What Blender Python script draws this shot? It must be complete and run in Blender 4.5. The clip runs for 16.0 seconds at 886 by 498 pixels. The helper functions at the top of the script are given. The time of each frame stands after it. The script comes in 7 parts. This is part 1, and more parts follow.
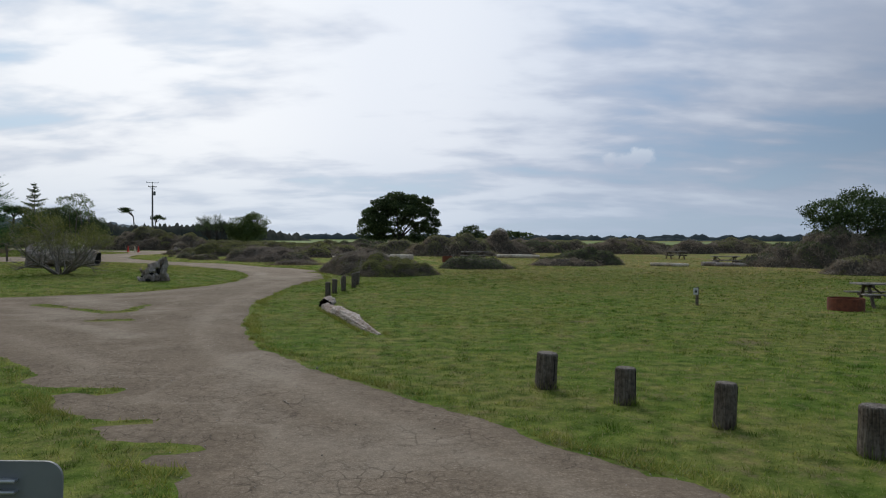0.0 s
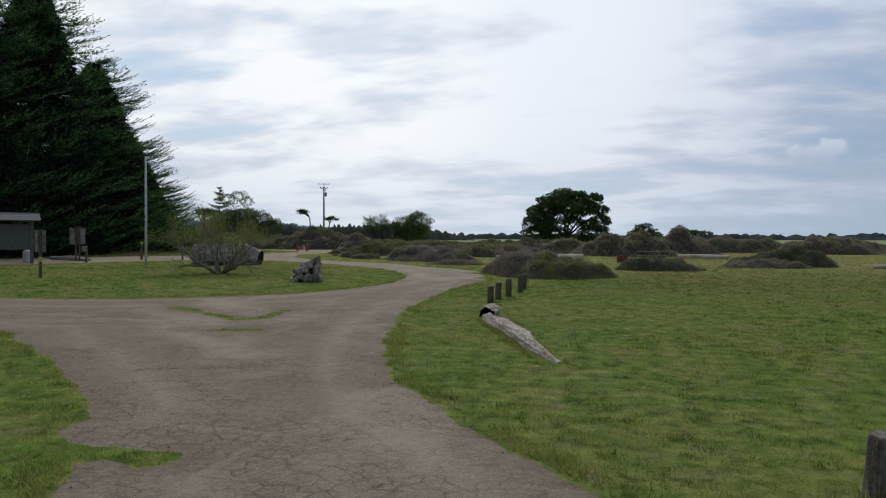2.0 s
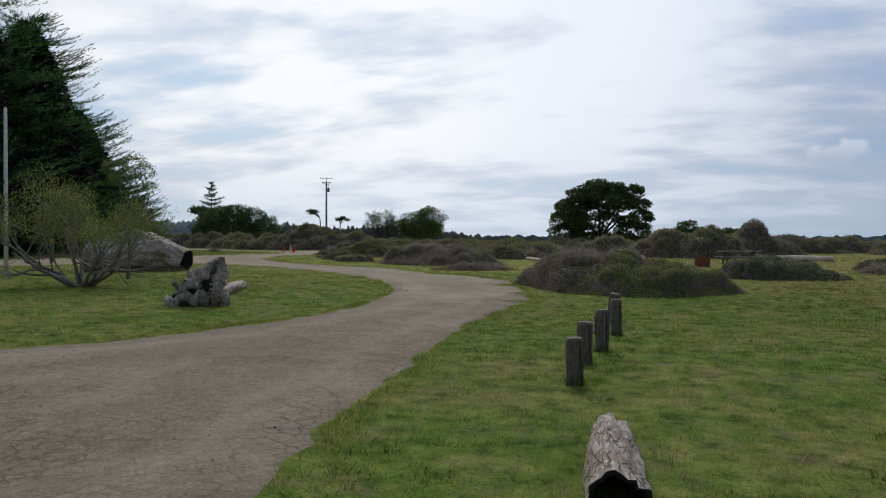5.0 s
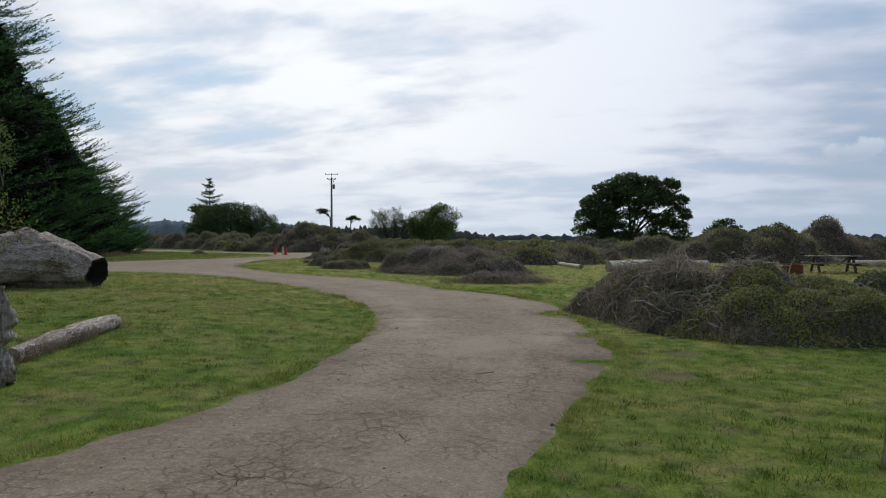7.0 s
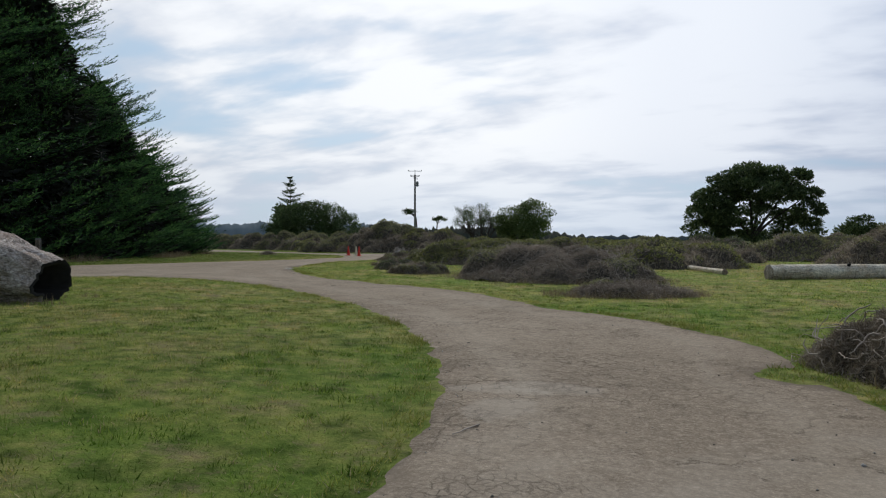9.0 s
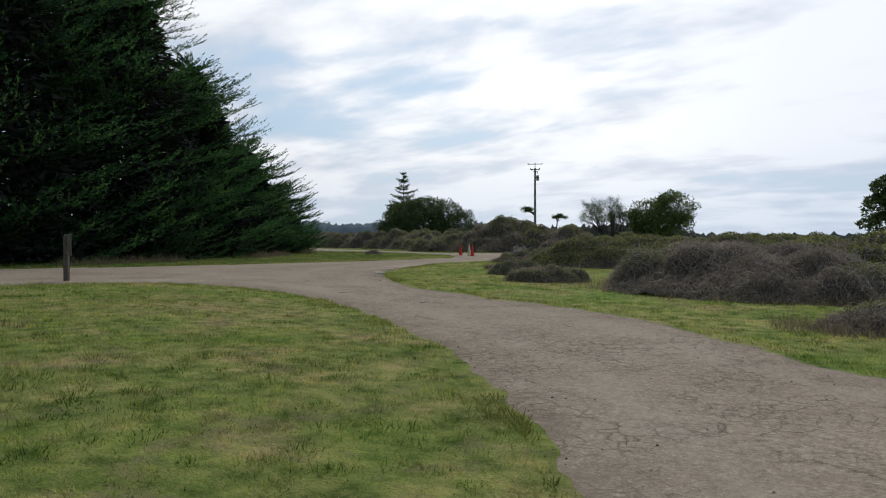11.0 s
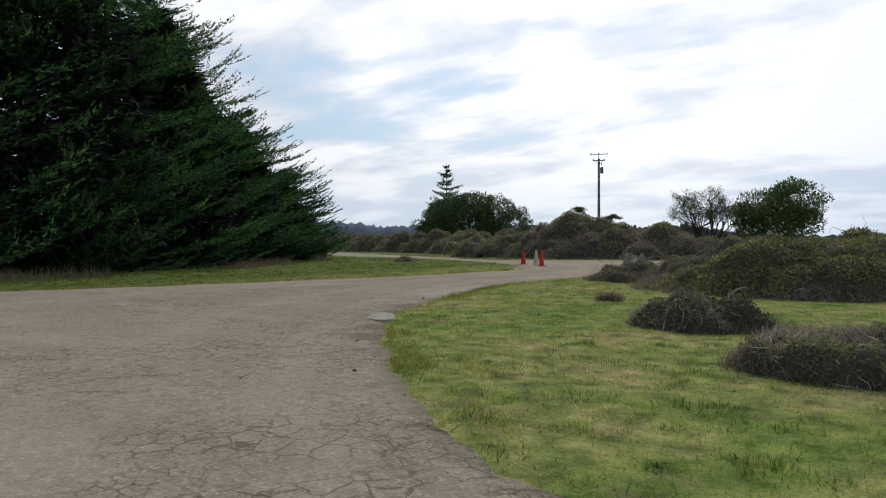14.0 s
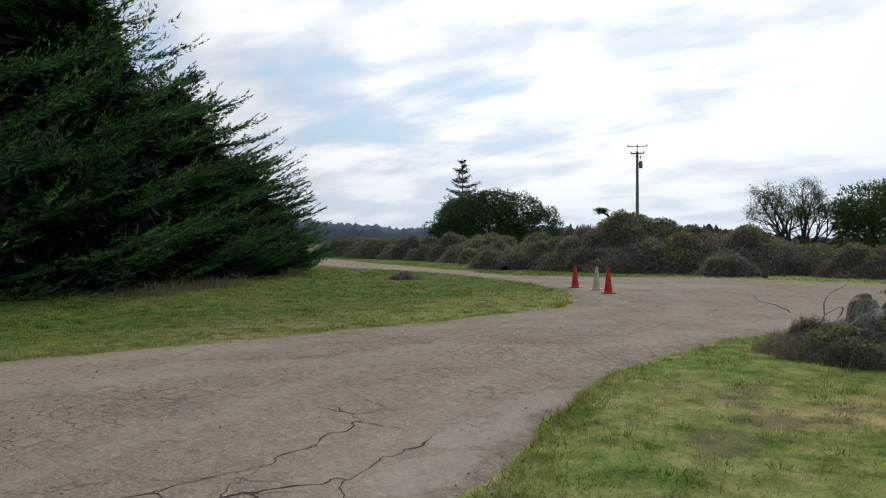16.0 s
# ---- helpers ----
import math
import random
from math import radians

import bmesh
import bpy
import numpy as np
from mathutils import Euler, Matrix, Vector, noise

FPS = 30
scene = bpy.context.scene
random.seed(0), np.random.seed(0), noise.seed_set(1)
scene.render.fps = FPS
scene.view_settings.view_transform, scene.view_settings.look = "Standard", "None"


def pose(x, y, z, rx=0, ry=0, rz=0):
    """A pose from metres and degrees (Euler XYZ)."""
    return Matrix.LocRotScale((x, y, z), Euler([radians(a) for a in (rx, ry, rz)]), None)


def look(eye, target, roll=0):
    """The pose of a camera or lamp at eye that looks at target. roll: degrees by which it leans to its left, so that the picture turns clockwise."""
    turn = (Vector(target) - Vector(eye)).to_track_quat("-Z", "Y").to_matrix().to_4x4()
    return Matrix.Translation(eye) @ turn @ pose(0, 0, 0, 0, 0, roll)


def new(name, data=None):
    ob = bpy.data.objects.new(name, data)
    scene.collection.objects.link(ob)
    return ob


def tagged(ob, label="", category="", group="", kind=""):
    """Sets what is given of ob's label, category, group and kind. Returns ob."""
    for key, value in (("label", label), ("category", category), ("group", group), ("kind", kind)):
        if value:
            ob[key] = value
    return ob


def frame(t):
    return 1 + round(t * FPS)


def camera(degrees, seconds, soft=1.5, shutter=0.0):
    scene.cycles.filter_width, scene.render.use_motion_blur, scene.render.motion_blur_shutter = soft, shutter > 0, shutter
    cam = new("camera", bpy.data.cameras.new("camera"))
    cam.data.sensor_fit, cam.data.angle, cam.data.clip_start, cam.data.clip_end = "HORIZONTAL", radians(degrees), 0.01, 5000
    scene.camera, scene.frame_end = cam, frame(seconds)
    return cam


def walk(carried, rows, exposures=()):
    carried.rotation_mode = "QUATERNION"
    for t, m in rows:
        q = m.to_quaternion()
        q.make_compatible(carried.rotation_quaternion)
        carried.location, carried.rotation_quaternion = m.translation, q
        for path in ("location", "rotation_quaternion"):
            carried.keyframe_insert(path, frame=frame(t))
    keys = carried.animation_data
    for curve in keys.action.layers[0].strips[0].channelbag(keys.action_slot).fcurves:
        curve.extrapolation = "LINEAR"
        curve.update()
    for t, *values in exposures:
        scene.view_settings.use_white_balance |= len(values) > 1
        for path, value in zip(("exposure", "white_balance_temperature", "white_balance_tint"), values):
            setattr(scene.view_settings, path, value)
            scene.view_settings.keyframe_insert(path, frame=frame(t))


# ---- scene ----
# seconds, stops, kelvin, tint: the clip's own exposure creeps up on the way
EXPOSURES = [(0.0, 0.06, 6500, 10), (4.0, 0.08, 6500, 10), (8.0, 0.10, 6500, 10), (10.0, 0.14, 6520, 10), (12.5, 0.27, 6580, 10), (16.0, 0.29, 6600, 10)]
cam = camera(62.9, 16.0, 1.1)
METRES, EYE, TILT, LEAN, TURN = 66.0, 2.123, -5.37, -3.64, 0.0
ROWS = [
    (0.0, 0.0, 0.0, 0.0, 0.26, 4.55, 3.32),
    (0.5, -0.0011, 0.0159, 0.0013, 6.33, 4.87, 2.76),
    (1.0, -0.0033, 0.0309, 0.0027, 11.08, 5.04, 2.33),
    (1.5, -0.0057, 0.0459, 0.0038, 12.98, 5.13, 2.17),
    (2.0, -0.0093, 0.0626, 0.0048, 13.13, 5.15, 2.16),
    (2.5, -0.0147, 0.0879, 0.007, 13.12, 5.14, 2.18),
    (3.0, -0.0219, 0.1226, 0.0101, 13.1, 5.15, 2.15),
    (3.5, -0.0301, 0.1611, 0.0134, 13.08, 5.21, 2.15),
    (4.0, -0.0386, 0.1999, 0.0128, 13.68, 5.27, 2.1),
    (6.5, -0.0778, 0.3642, 0.0338, 14.8, 5.37, 2.08),
    (7.0, -0.0858, 0.3949, 0.0367, 15.48, 5.36, 2.03),
    (7.5, -0.0938, 0.4228, 0.0393, 17.4, 5.45, 1.83),
    (8.0, -0.1022, 0.4493, 0.0417, 19.41, 5.54, 1.64),
    (8.5, -0.1113, 0.475, 0.0442, 20.89, 5.6, 1.51),
    (9.0, -0.1213, 0.5007, 0.0466, 22.34, 5.65, 1.34),
    (9.5, -0.1318, 0.5263, 0.0493, 24.39, 5.69, 1.12),
    (10.0, -0.1434, 0.5516, 0.0521, 26.95, 5.7, 0.87),
    (12.5, -0.2178, 0.6694, 0.0666, 35.05, 5.83, 0.08),
    (13.0, -0.2372, 0.6983, 0.0713, 35.09, 5.87, 0.09),
    (13.5, -0.2594, 0.7314, 0.0752, 35.1, 5.9, 0.1),
    (14.0, -0.2825, 0.7664, 0.081, 35.12, 5.9, 0.09),
    (14.5, -0.306, 0.8014, 0.0876, 36.27, 5.94, -0.02),
    (15.0, -0.3298, 0.8355, 0.092, 36.3, 5.99, -0.05),
    (15.5, -0.3533, 0.8693, 0.0976, 36.34, 5.96, -0.03),
    (16.0, -0.377, 0.9032, 0.1052, 36.4, 6.04, -0.04),
]
walk(cam, [(t, pose(0, 0, EYE, TILT, LEAN, TURN) @ pose(METRES * x, METRES * y, METRES * z, 90 + pitch, roll, yaw)) for t, x, y, z, yaw, pitch, roll in ROWS], exposures=EXPOSURES)

# ---------------------------------------------------------------- light
SUN_AZ, SUN_EL = radians(16.0), radians(40.0)      # to the left of +y, above the horizon
SUN_DIR = Vector((-math.sin(SUN_AZ) * math.cos(SUN_EL), math.cos(SUN_AZ) * math.cos(SUN_EL), math.sin(SUN_EL)))
sun = new("sun", bpy.data.lights.new("sun", "SUN"))
sun.data.energy, sun.data.angle, sun.data.color = 1.35, radians(25), (1.0, 0.96, 0.9)
sun.matrix_world = look((0, 0, 60), Vector((0, 0, 60)) - SUN_DIR)


def make_world():
    world = bpy.data.worlds.new("overcast_sky")
    scene.world = world
    world.use_nodes = True
    nt = world.node_tree
    nt.nodes.clear()
    N, L = nt.nodes.new, nt.links.new

    def math_node(op, a, b=None, clamp=False):
        n = N("ShaderNodeMath")
        n.operation, n.use_clamp = op, clamp
        for i, v in enumerate((a, b)):
            if v is None:
                continue
            if isinstance(v, (int, float)):
                n.inputs[i].default_value = v
            else:
                L(v, n.inputs[i])
        return n.outputs[0]

    def ramp(value, stops):
        n = N("ShaderNodeValToRGB")
        n.color_ramp.interpolation = "EASE"
        while len(n.color_ramp.elements) < len(stops):
            n.color_ramp.elements.new(0.5)
        for e, (p, c) in zip(n.color_ramp.elements, stops):
            e.position, e.color = p, (*c, 1)
        L(value, n.inputs[0])
        return n.outputs[0]

    def mix(fac, a, b):
        n = N("ShaderNodeMix")
        n.data_type = "RGBA"
        for k, v in ((0, fac), (6, a), (7, b)):
            if isinstance(v, (int, float)):
                n.inputs[k].default_value = v
            elif isinstance(v, tuple):
                n.inputs[k].default_value = (*v, 1)
            else:
                L(v, n.inputs[k])
        return n.outputs[2]

    tex = N("ShaderNodeTexCoord")
    sep = N("ShaderNodeSeparateXYZ")
    L(tex.outputs["Generated"], sep.inputs[0])
    x, y, z = sep.outputs
    sky = N("ShaderNodeTexSky")
    sky.sky_type, sky.sun_disc = "NISHITA", False
    sky.sun_elevation, sky.sun_rotation = SUN_EL, -SUN_AZ
    blue = N("ShaderNodeVectorMath")
    blue.operation = "SCALE"
    L(sky.outputs[0], blue.inputs[0])
    blue.inputs["Scale"].default_value = 0.10
    # the cloud layer as a flat sheet overhead, seen in perspective
    up = math_node("ADD", math_node("MAXIMUM", z, 0.0), 0.20)
    flat = N("ShaderNodeCombineXYZ")
    L(math_node("DIVIDE", x, up), flat.inputs[0])
    L(math_node("DIVIDE", y, up), flat.inputs[1])

    def noise_tex(scale, detail, rough, offset, stretch=(1, 1, 1), warp=0.0):
        m = N("ShaderNodeMapping")
        m.inputs["Location"].default_value = offset
        m.inputs["Scale"].default_value = stretch
        m.inputs["Rotation"].default_value = (0, 0, radians(12))
        L(flat.outputs[0], m.inputs[0])
        n = N("ShaderNodeTexNoise")
        n.inputs["Scale"].default_value = scale
        n.inputs["Detail"].default_value = detail
        n.inputs["Roughness"].default_value = rough
        n.inputs["Distortion"].default_value = warp
        L(m.outputs[0], n.inputs["Vector"])
        return n.outputs[0]

    broad = noise_tex(0.9, 3, 0.5, (4.6, 1.9, 0), (0.9, 1.15, 1), 0.3)
    fine = noise_tex(2.3, 5, 0.50, (7.3, 2.2, 0), (0.8, 1.2, 1), 0.2)
    wisp = noise_tex(6.0, 4, 0.5, (1.3, 5.2, 0), (0.7, 1.3, 1), 0.25)
    both = math_node("ADD", math_node("MULTIPLY", broad, 0.5), math_node("ADD", math_node("MULTIPLY", fine, 0.38), math_node("MULTIPLY", wisp, 0.12)))
    # the overcast thins and brightens towards the veiled sun
    dot = N("ShaderNodeVectorMath")
    dot.operation = "DOT_PRODUCT"
    L(tex.outputs["Generated"], dot.inputs[0])
    dot.inputs[1].default_value = SUN_DIR
    side = math_node("MULTIPLY", math_node("ADD", dot.outputs["Value"], 0.1), 0.92, True)
    near = ramp(side, [(0.55, (0, 0, 0)), (0.93, (1, 1, 1))])
    thick = math_node("ADD", both, math_node("MULTIPLY", math_node("SUBTRACT", near, 0.4), 0.12))
    cover = ramp(thick, [(0.40, (0, 0, 0)), (0.54, (1, 1, 1))])
    lit = ramp(math_node("ADD", math_node("ADD", math_node("MULTIPLY", fine, 0.45), math_node("ADD", math_node("MULTIPLY", broad, 0.25), math_node("MULTIPLY", wisp, 0.12))), math_node("MULTIPLY", near, 0.17)),
               [(0.34, (0.47, 0.52, 0.63)), (0.47, (0.64, 0.69, 0.78)), (0.60, (0.90, 0.93, 0.97))])
    gap = mix(0.8, blue.outputs[0], (0.45, 0.60, 0.76))
    body = mix(cover, gap, lit)
    glow = N("ShaderNodeVectorMath")
    glow.operation = "SCALE"
    L(body, glow.inputs[0])
    L(math_node("ADD", math_node("MULTIPLY", near, 0.42), 0.62), glow.inputs["Scale"])
    # the deck is thicker and bluer towards the east
    east = ramp(math_node("ADD", math_node("MULTIPLY", x, 0.8), 0.4), [(0.15, (1.0, 1.0, 1.0)), (0.36, (0.89, 0.91, 0.95)), (0.62, (0.73, 0.78, 0.87)), (1.0, (0.68, 0.74, 0.84))])
    shade = N("ShaderNodeVectorMath")
    shade.operation = "MULTIPLY"
    L(glow.outputs[0], shade.inputs[0])
    L(east, shade.inputs[1])
    glow = shade
    low = ramp(z, [(0.0, (1, 1, 1)), (0.14, (0, 0, 0))])
    hazy = mix(math_node("MULTIPLY", low, 0.45), glow.outputs[0], (0.50, 0.61, 0.75))
    # one small heaped cloud low over the meadow
    away = N("ShaderNodeVectorMath")
    away.operation = "SUBTRACT"
    L(tex.outputs["Generated"], away.inputs[0])
    away.inputs[1].default_value = (0.250, 0.962, 0.108)
    squash = N("ShaderNodeVectorMath")
    squash.operation = "MULTIPLY"
    L(away.outputs[0], squash.inputs[0])
    squash.inputs[1].default_value = (23, 4, 74)
    size = N("ShaderNodeVectorMath")
    size.operation = "LENGTH"
    L(squash.outputs[0], size.inputs[0])
    puff = N("ShaderNodeTexNoise")
    puff.inputs["Scale"].default_value, puff.inputs["Detail"].default_value = 38.0, 4
    L(tex.outputs["Generated"], puff.inputs["Vector"])
    blob = ramp(math_node("ADD", size.outputs["Value"], math_node("MULTIPLY", math_node("SUBTRACT", puff.outputs[0], 0.5), 2.2)), [(0.45, (1, 1, 1)), (0.95, (0, 0, 0))])
    hazy = mix(math_node("MULTIPLY", blob, 0.55), hazy, mix(math_node("MULTIPLY", math_node("SUBTRACT", z, 0.098), 45.0, True), (0.45, 0.50, 0.62), (0.72, 0.77, 0.84)))
    bg = N("ShaderNodeBackground")
    L(hazy, bg.inputs[0])
    bg.inputs[1].default_value = 0.96
    out = N("ShaderNodeOutputWorld")
    L(bg.outputs[0], out.inputs[0])


make_world()

# ---------------------------------------------------------------- materials


class Mat:
    """A node material with short helpers."""

    def __init__(self, name, rough=0.8, spec=0.3):
        self.m = bpy.data.materials.new(name)
        self.m.use_nodes = True
        self.nt = self.m.node_tree
        self.p = self.nt.nodes["Principled BSDF"]
        self.p.inputs["Roughness"].default_value = rough
        self.p.inputs["Specular IOR Level"].default_value = spec

    def n(self, kind, **props):
        node = self.nt.nodes.new(kind)
        for k, v in props.items():
            setattr(node, k, v)
        return node

    def put(self, socket, v):
        if isinstance(v, (int, float)):
            socket.default_value = v
        elif isinstance(v, tuple):
            socket.default_value = (*v, 1) if len(v) == 3 and socket.type == "RGBA" else v
        else:
            self.nt.links.new(v, socket)

    def pos(self, scale=(1, 1, 1), obj=False):
        mp = self.n("ShaderNodeMapping")
        mp.inputs["Scale"].default_value = scale
        src = self.n("ShaderNodeTexCoord").outputs["Object"] if obj else self.n("ShaderNodeNewGeometry").outputs["Position"]
        self.nt.links.new(src, mp.inputs[0])
        return mp.outputs[0]

    def noise(self, scale, detail=4, rough=0.55, at=None, warp=0.0):
        t = self.n("ShaderNodeTexNoise")
        t.inputs["Scale"].default_value, t.inputs["Detail"].default_value = scale, detail
        t.inputs["Roughness"].default_value, t.inputs["Distortion"].default_value = rough, warp
        self.nt.links.new(at if at is not None else self.pos(), t.inputs["Vector"])
        return t.outputs[0]

    def ramp(self, v, stops):
        r = self.n("ShaderNodeValToRGB")
        while len(r.color_ramp.elements) < len(stops):
            r.color_ramp.elements.new(0.5)
        for e, (p, c) in zip(r.color_ramp.elements, stops):
            e.position = p
            e.color = (*c, 1) if isinstance(c, tuple) else (c, c, c, 1)
        self.nt.links.new(v, r.inputs[0])
        return r.outputs[0]

    def mix(self, fac, a, b, blend="MIX"):
        x = self.n("ShaderNodeMix", data_type="RGBA", blend_type=blend)
        self.put(x.inputs[0], fac), self.put(x.inputs[6], a), self.put(x.inputs[7], b)
        return x.outputs[2]

    def math(self, op, a, b=0.0):
        x = self.n("ShaderNodeMath", operation=op)
        self.put(x.inputs[0], a), self.put(x.inputs[1], b)
        return x.outputs[0]

    def bump(self, height, strength=0.5, dist=0.01):
        b = self.n("ShaderNodeBump")
        b.inputs["Strength"].default_value, b.inputs["Distance"].default_value = strength, dist
        self.put(b.inputs["Height"], height)
        self.nt.links.new(b.outputs[0], self.p.inputs["Normal"])

    def island(self):
        return self.n("ShaderNodeNewGeometry").outputs["Random Per Island"]

    def color(self, v):
        self.put(self.p.inputs["Base Color"], v)
        return self

    def rough(self, v):
        self.put(self.p.inputs["Roughness"], v)


def turf(m):
    """Colour of the turf by place: fresh, yellowish, dry and dark patches."""
    a = m.ramp(m.noise(0.15, 4, 0.6), [(0.36, (0.110, 0.198, 0.034)), (0.5, (0.172, 0.224, 0.050)), (0.62, (0.235, 0.226, 0.082))])
    b = m.ramp(m.noise(0.9, 6, 0.7), [(0.34, (0.068, 0.146, 0.021)), (0.46, (0.152, 0.220, 0.042)), (0.56, (0.232, 0.258, 0.072)), (0.66, (0.31, 0.255, 0.125))])
    c = m.ramp(m.noise(3.4, 5, 0.62), [(0.34, (0.40, 0.48, 0.38)), (0.45, (0.76, 0.80, 0.74)), (0.54, (1.0, 0.98, 0.98)), (0.66, (1.38, 1.22, 1.30))])
    fleck = m.ramp(m.noise(1.9, 7, 0.8), [(0.53, 0.0), (0.64, 1.0)])
    sep = m.n("ShaderNodeSeparateXYZ")
    m.nt.links.new(m.pos(), sep.inputs[0])
    # the turf past the bend is tinted lighter and yellower
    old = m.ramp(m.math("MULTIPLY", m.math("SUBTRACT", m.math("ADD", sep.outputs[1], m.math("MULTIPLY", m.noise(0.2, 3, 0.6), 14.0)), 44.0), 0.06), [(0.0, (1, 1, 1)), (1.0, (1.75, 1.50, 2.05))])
    # the island beyond the road is fresh and evenly green
    old = m.mix(m.ramp(m.math("MULTIPLY", m.math("ADD", sep.outputs[0], 37.0), 0.25), [(0.0, 0.0), (1.0, 1.0)]), (0.82, 0.90, 0.85), old)
    # the open meadow is duller and browner than the lawns by the drive
    open_x = m.ramp(m.math("MULTIPLY", m.math("ADD", sep.outputs[0], 3.0), 0.2), [(0.0, 0.0), (1.0, 1.0)])
    open_y = m.ramp(m.math("MULTIPLY", m.math("SUBTRACT", sep.outputs[1], 24.0), 0.05), [(0.0, 0.0), (1.0, 1.0)])
    old = m.mix(1.0, old, m.mix(m.math("MULTIPLY", open_x, open_y), (1.0, 1.0, 1.0), (0.88, 0.78, 0.86)), "MULTIPLY")
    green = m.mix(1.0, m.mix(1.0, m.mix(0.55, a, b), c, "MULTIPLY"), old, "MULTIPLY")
    return m.mix(m.math("MULTIPLY", fleck, 0.65), green, (0.24, 0.195, 0.115))


# bare scuffed soil in the turf: x, y, half widths
SCUFFS = [(-26.4, 65.5, 0.26, 0.5), (-26.25, 66.4, 0.32, 0.35), (-26.7, 67.6, 0.22, 0.3), (-24.6, 61.9, 0.3, 0.22), (-5.3, 35.6, 0.4, 0.5), (-5.0, 37.4, 0.3, 0.4), (-2.9, 11.9, 0.22, 0.3), (6.4, 15.0, 0.5, 0.35), (3.6, 18.6, 0.35, 0.25)]


def spots(m, c, places, tint, share):
    """Ragged spots of another colour at given places of the ground."""
    for x, y, rx, ry in places:
        off = m.n("ShaderNodeVectorMath", operation="SUBTRACT")
        m.nt.links.new(m.pos(), off.inputs[0])
        off.inputs[1].default_value = (x, y, 0)
        fit_ = m.n("ShaderNodeVectorMath", operation="MULTIPLY")
        m.nt.links.new(off.outputs[0], fit_.inputs[0])
        fit_.inputs[1].default_value = (1 / rx, 1 / ry, 0)
        size = m.n("ShaderNodeVectorMath", operation="LENGTH")
        m.nt.links.new(fit_.outputs[0], size.inputs[0])
        torn = m.math("ADD", size.outputs["Value"], m.math("MULTIPLY", m.math("SUBTRACT", m.noise(4.5, 6, 0.75), 0.5), 1.6))
        c = m.mix(m.math("MULTIPLY", m.ramp(torn, [(0.72, 1.0), (1.0, 0.0)]), share), c, tint)
    return c


def make_ground():
    m = Mat("turf_soil", 0.95, 0.03)
    grain = m.noise(42, 4, 0.7)
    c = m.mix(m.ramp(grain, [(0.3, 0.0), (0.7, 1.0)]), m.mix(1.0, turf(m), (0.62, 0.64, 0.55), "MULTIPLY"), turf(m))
    bare = m.ramp(m.noise(0.9, 5, 0.7), [(0.64, 0.0), (0.72, 1.0)])
    c = m.mix(m.math("MULTIPLY", bare, 0.6), c, (0.12, 0.095, 0.06))
    c = spots(m, c, SCUFFS, (0.165, 0.128, 0.085), 0.6)
    m.color(c)
    m.bump(m.mix(0.5, m.noise(30, 4, 0.7), m.noise(5, 3, 0.6)), 0.9, 0.06)
    return m.m


def make_blade():
    m = Mat("grass_blade", 0.7, 0.10)
    r = m.island()
    c = m.mix(m.ramp(r, [(0.0, 0.0), (1.0, 1.0)]), m.mix(1.0, turf(m), (0.85, 0.92, 0.75), "MULTIPLY"), m.mix(1.0, turf(m), (1.7, 1.6, 1.5), "MULTIPLY"))
    tone = m.n("ShaderNodeAttribute", attribute_name="tone").outputs["Fac"]
    c = m.mix(1.0, c, m.ramp(tone, [(0.0, (0.38, 0.50, 0.34)), (0.35, (0.80, 0.88, 0.76)), (0.7, (1.10, 1.06, 1.02)), (1.0, (1.60, 1.36, 1.36))]), "MULTIPLY")
    dry = m.ramp(m.math("FRACT", m.math("MULTIPLY", r, 7.31)), [(0.76, 0.0), (0.80, 1.0)])
    c = m.mix(m.math("MULTIPLY", dry, 0.8), c, (0.44, 0.37, 0.21))
    m.color(c)
    thin(m, c, 0.4)
    return m.m


def make_tuft_blade(name, low, high):
    m = Mat(name, 0.7, 0.10)
    c = m.mix(m.island(), m.mix(1.0, turf(m), low, "MULTIPLY"), m.mix(1.0, turf(m), high, "MULTIPLY"))
    m.color(c)
    thin(m, c, 0.45)
    return m.m


STAINS = [(-7.3, 41.9, 0.6, 0.9), (-6.3, 38.6, 0.7, 0.9), (-6.2, 36.2, 0.45, 0.7), (-26.0, 60.2, 0.36, 0.45), (-26.5, 61.1, 0.36, 0.5), (-25.0, 58.5, 0.36, 0.42), (-24.5, 57.7, 0.36, 0.42), (-3.4, 6.3, 1.1, 0.8), (-6.0, 33.8, 0.4, 1.0), (-35.6, 79.5, 0.9, 2.2)]


PALE_SPOTS = [(-10.2, 39.95, 0.7, 0.2), (-9.7, 40.2, 0.6, 0.3), (-9.9, 39.2, 0.35, 0.5), (-27.75, 63.7, 0.32, 0.6), (-28.0, 64.7, 0.30, 0.7), (-28.15, 65.9, 0.26, 0.8)]


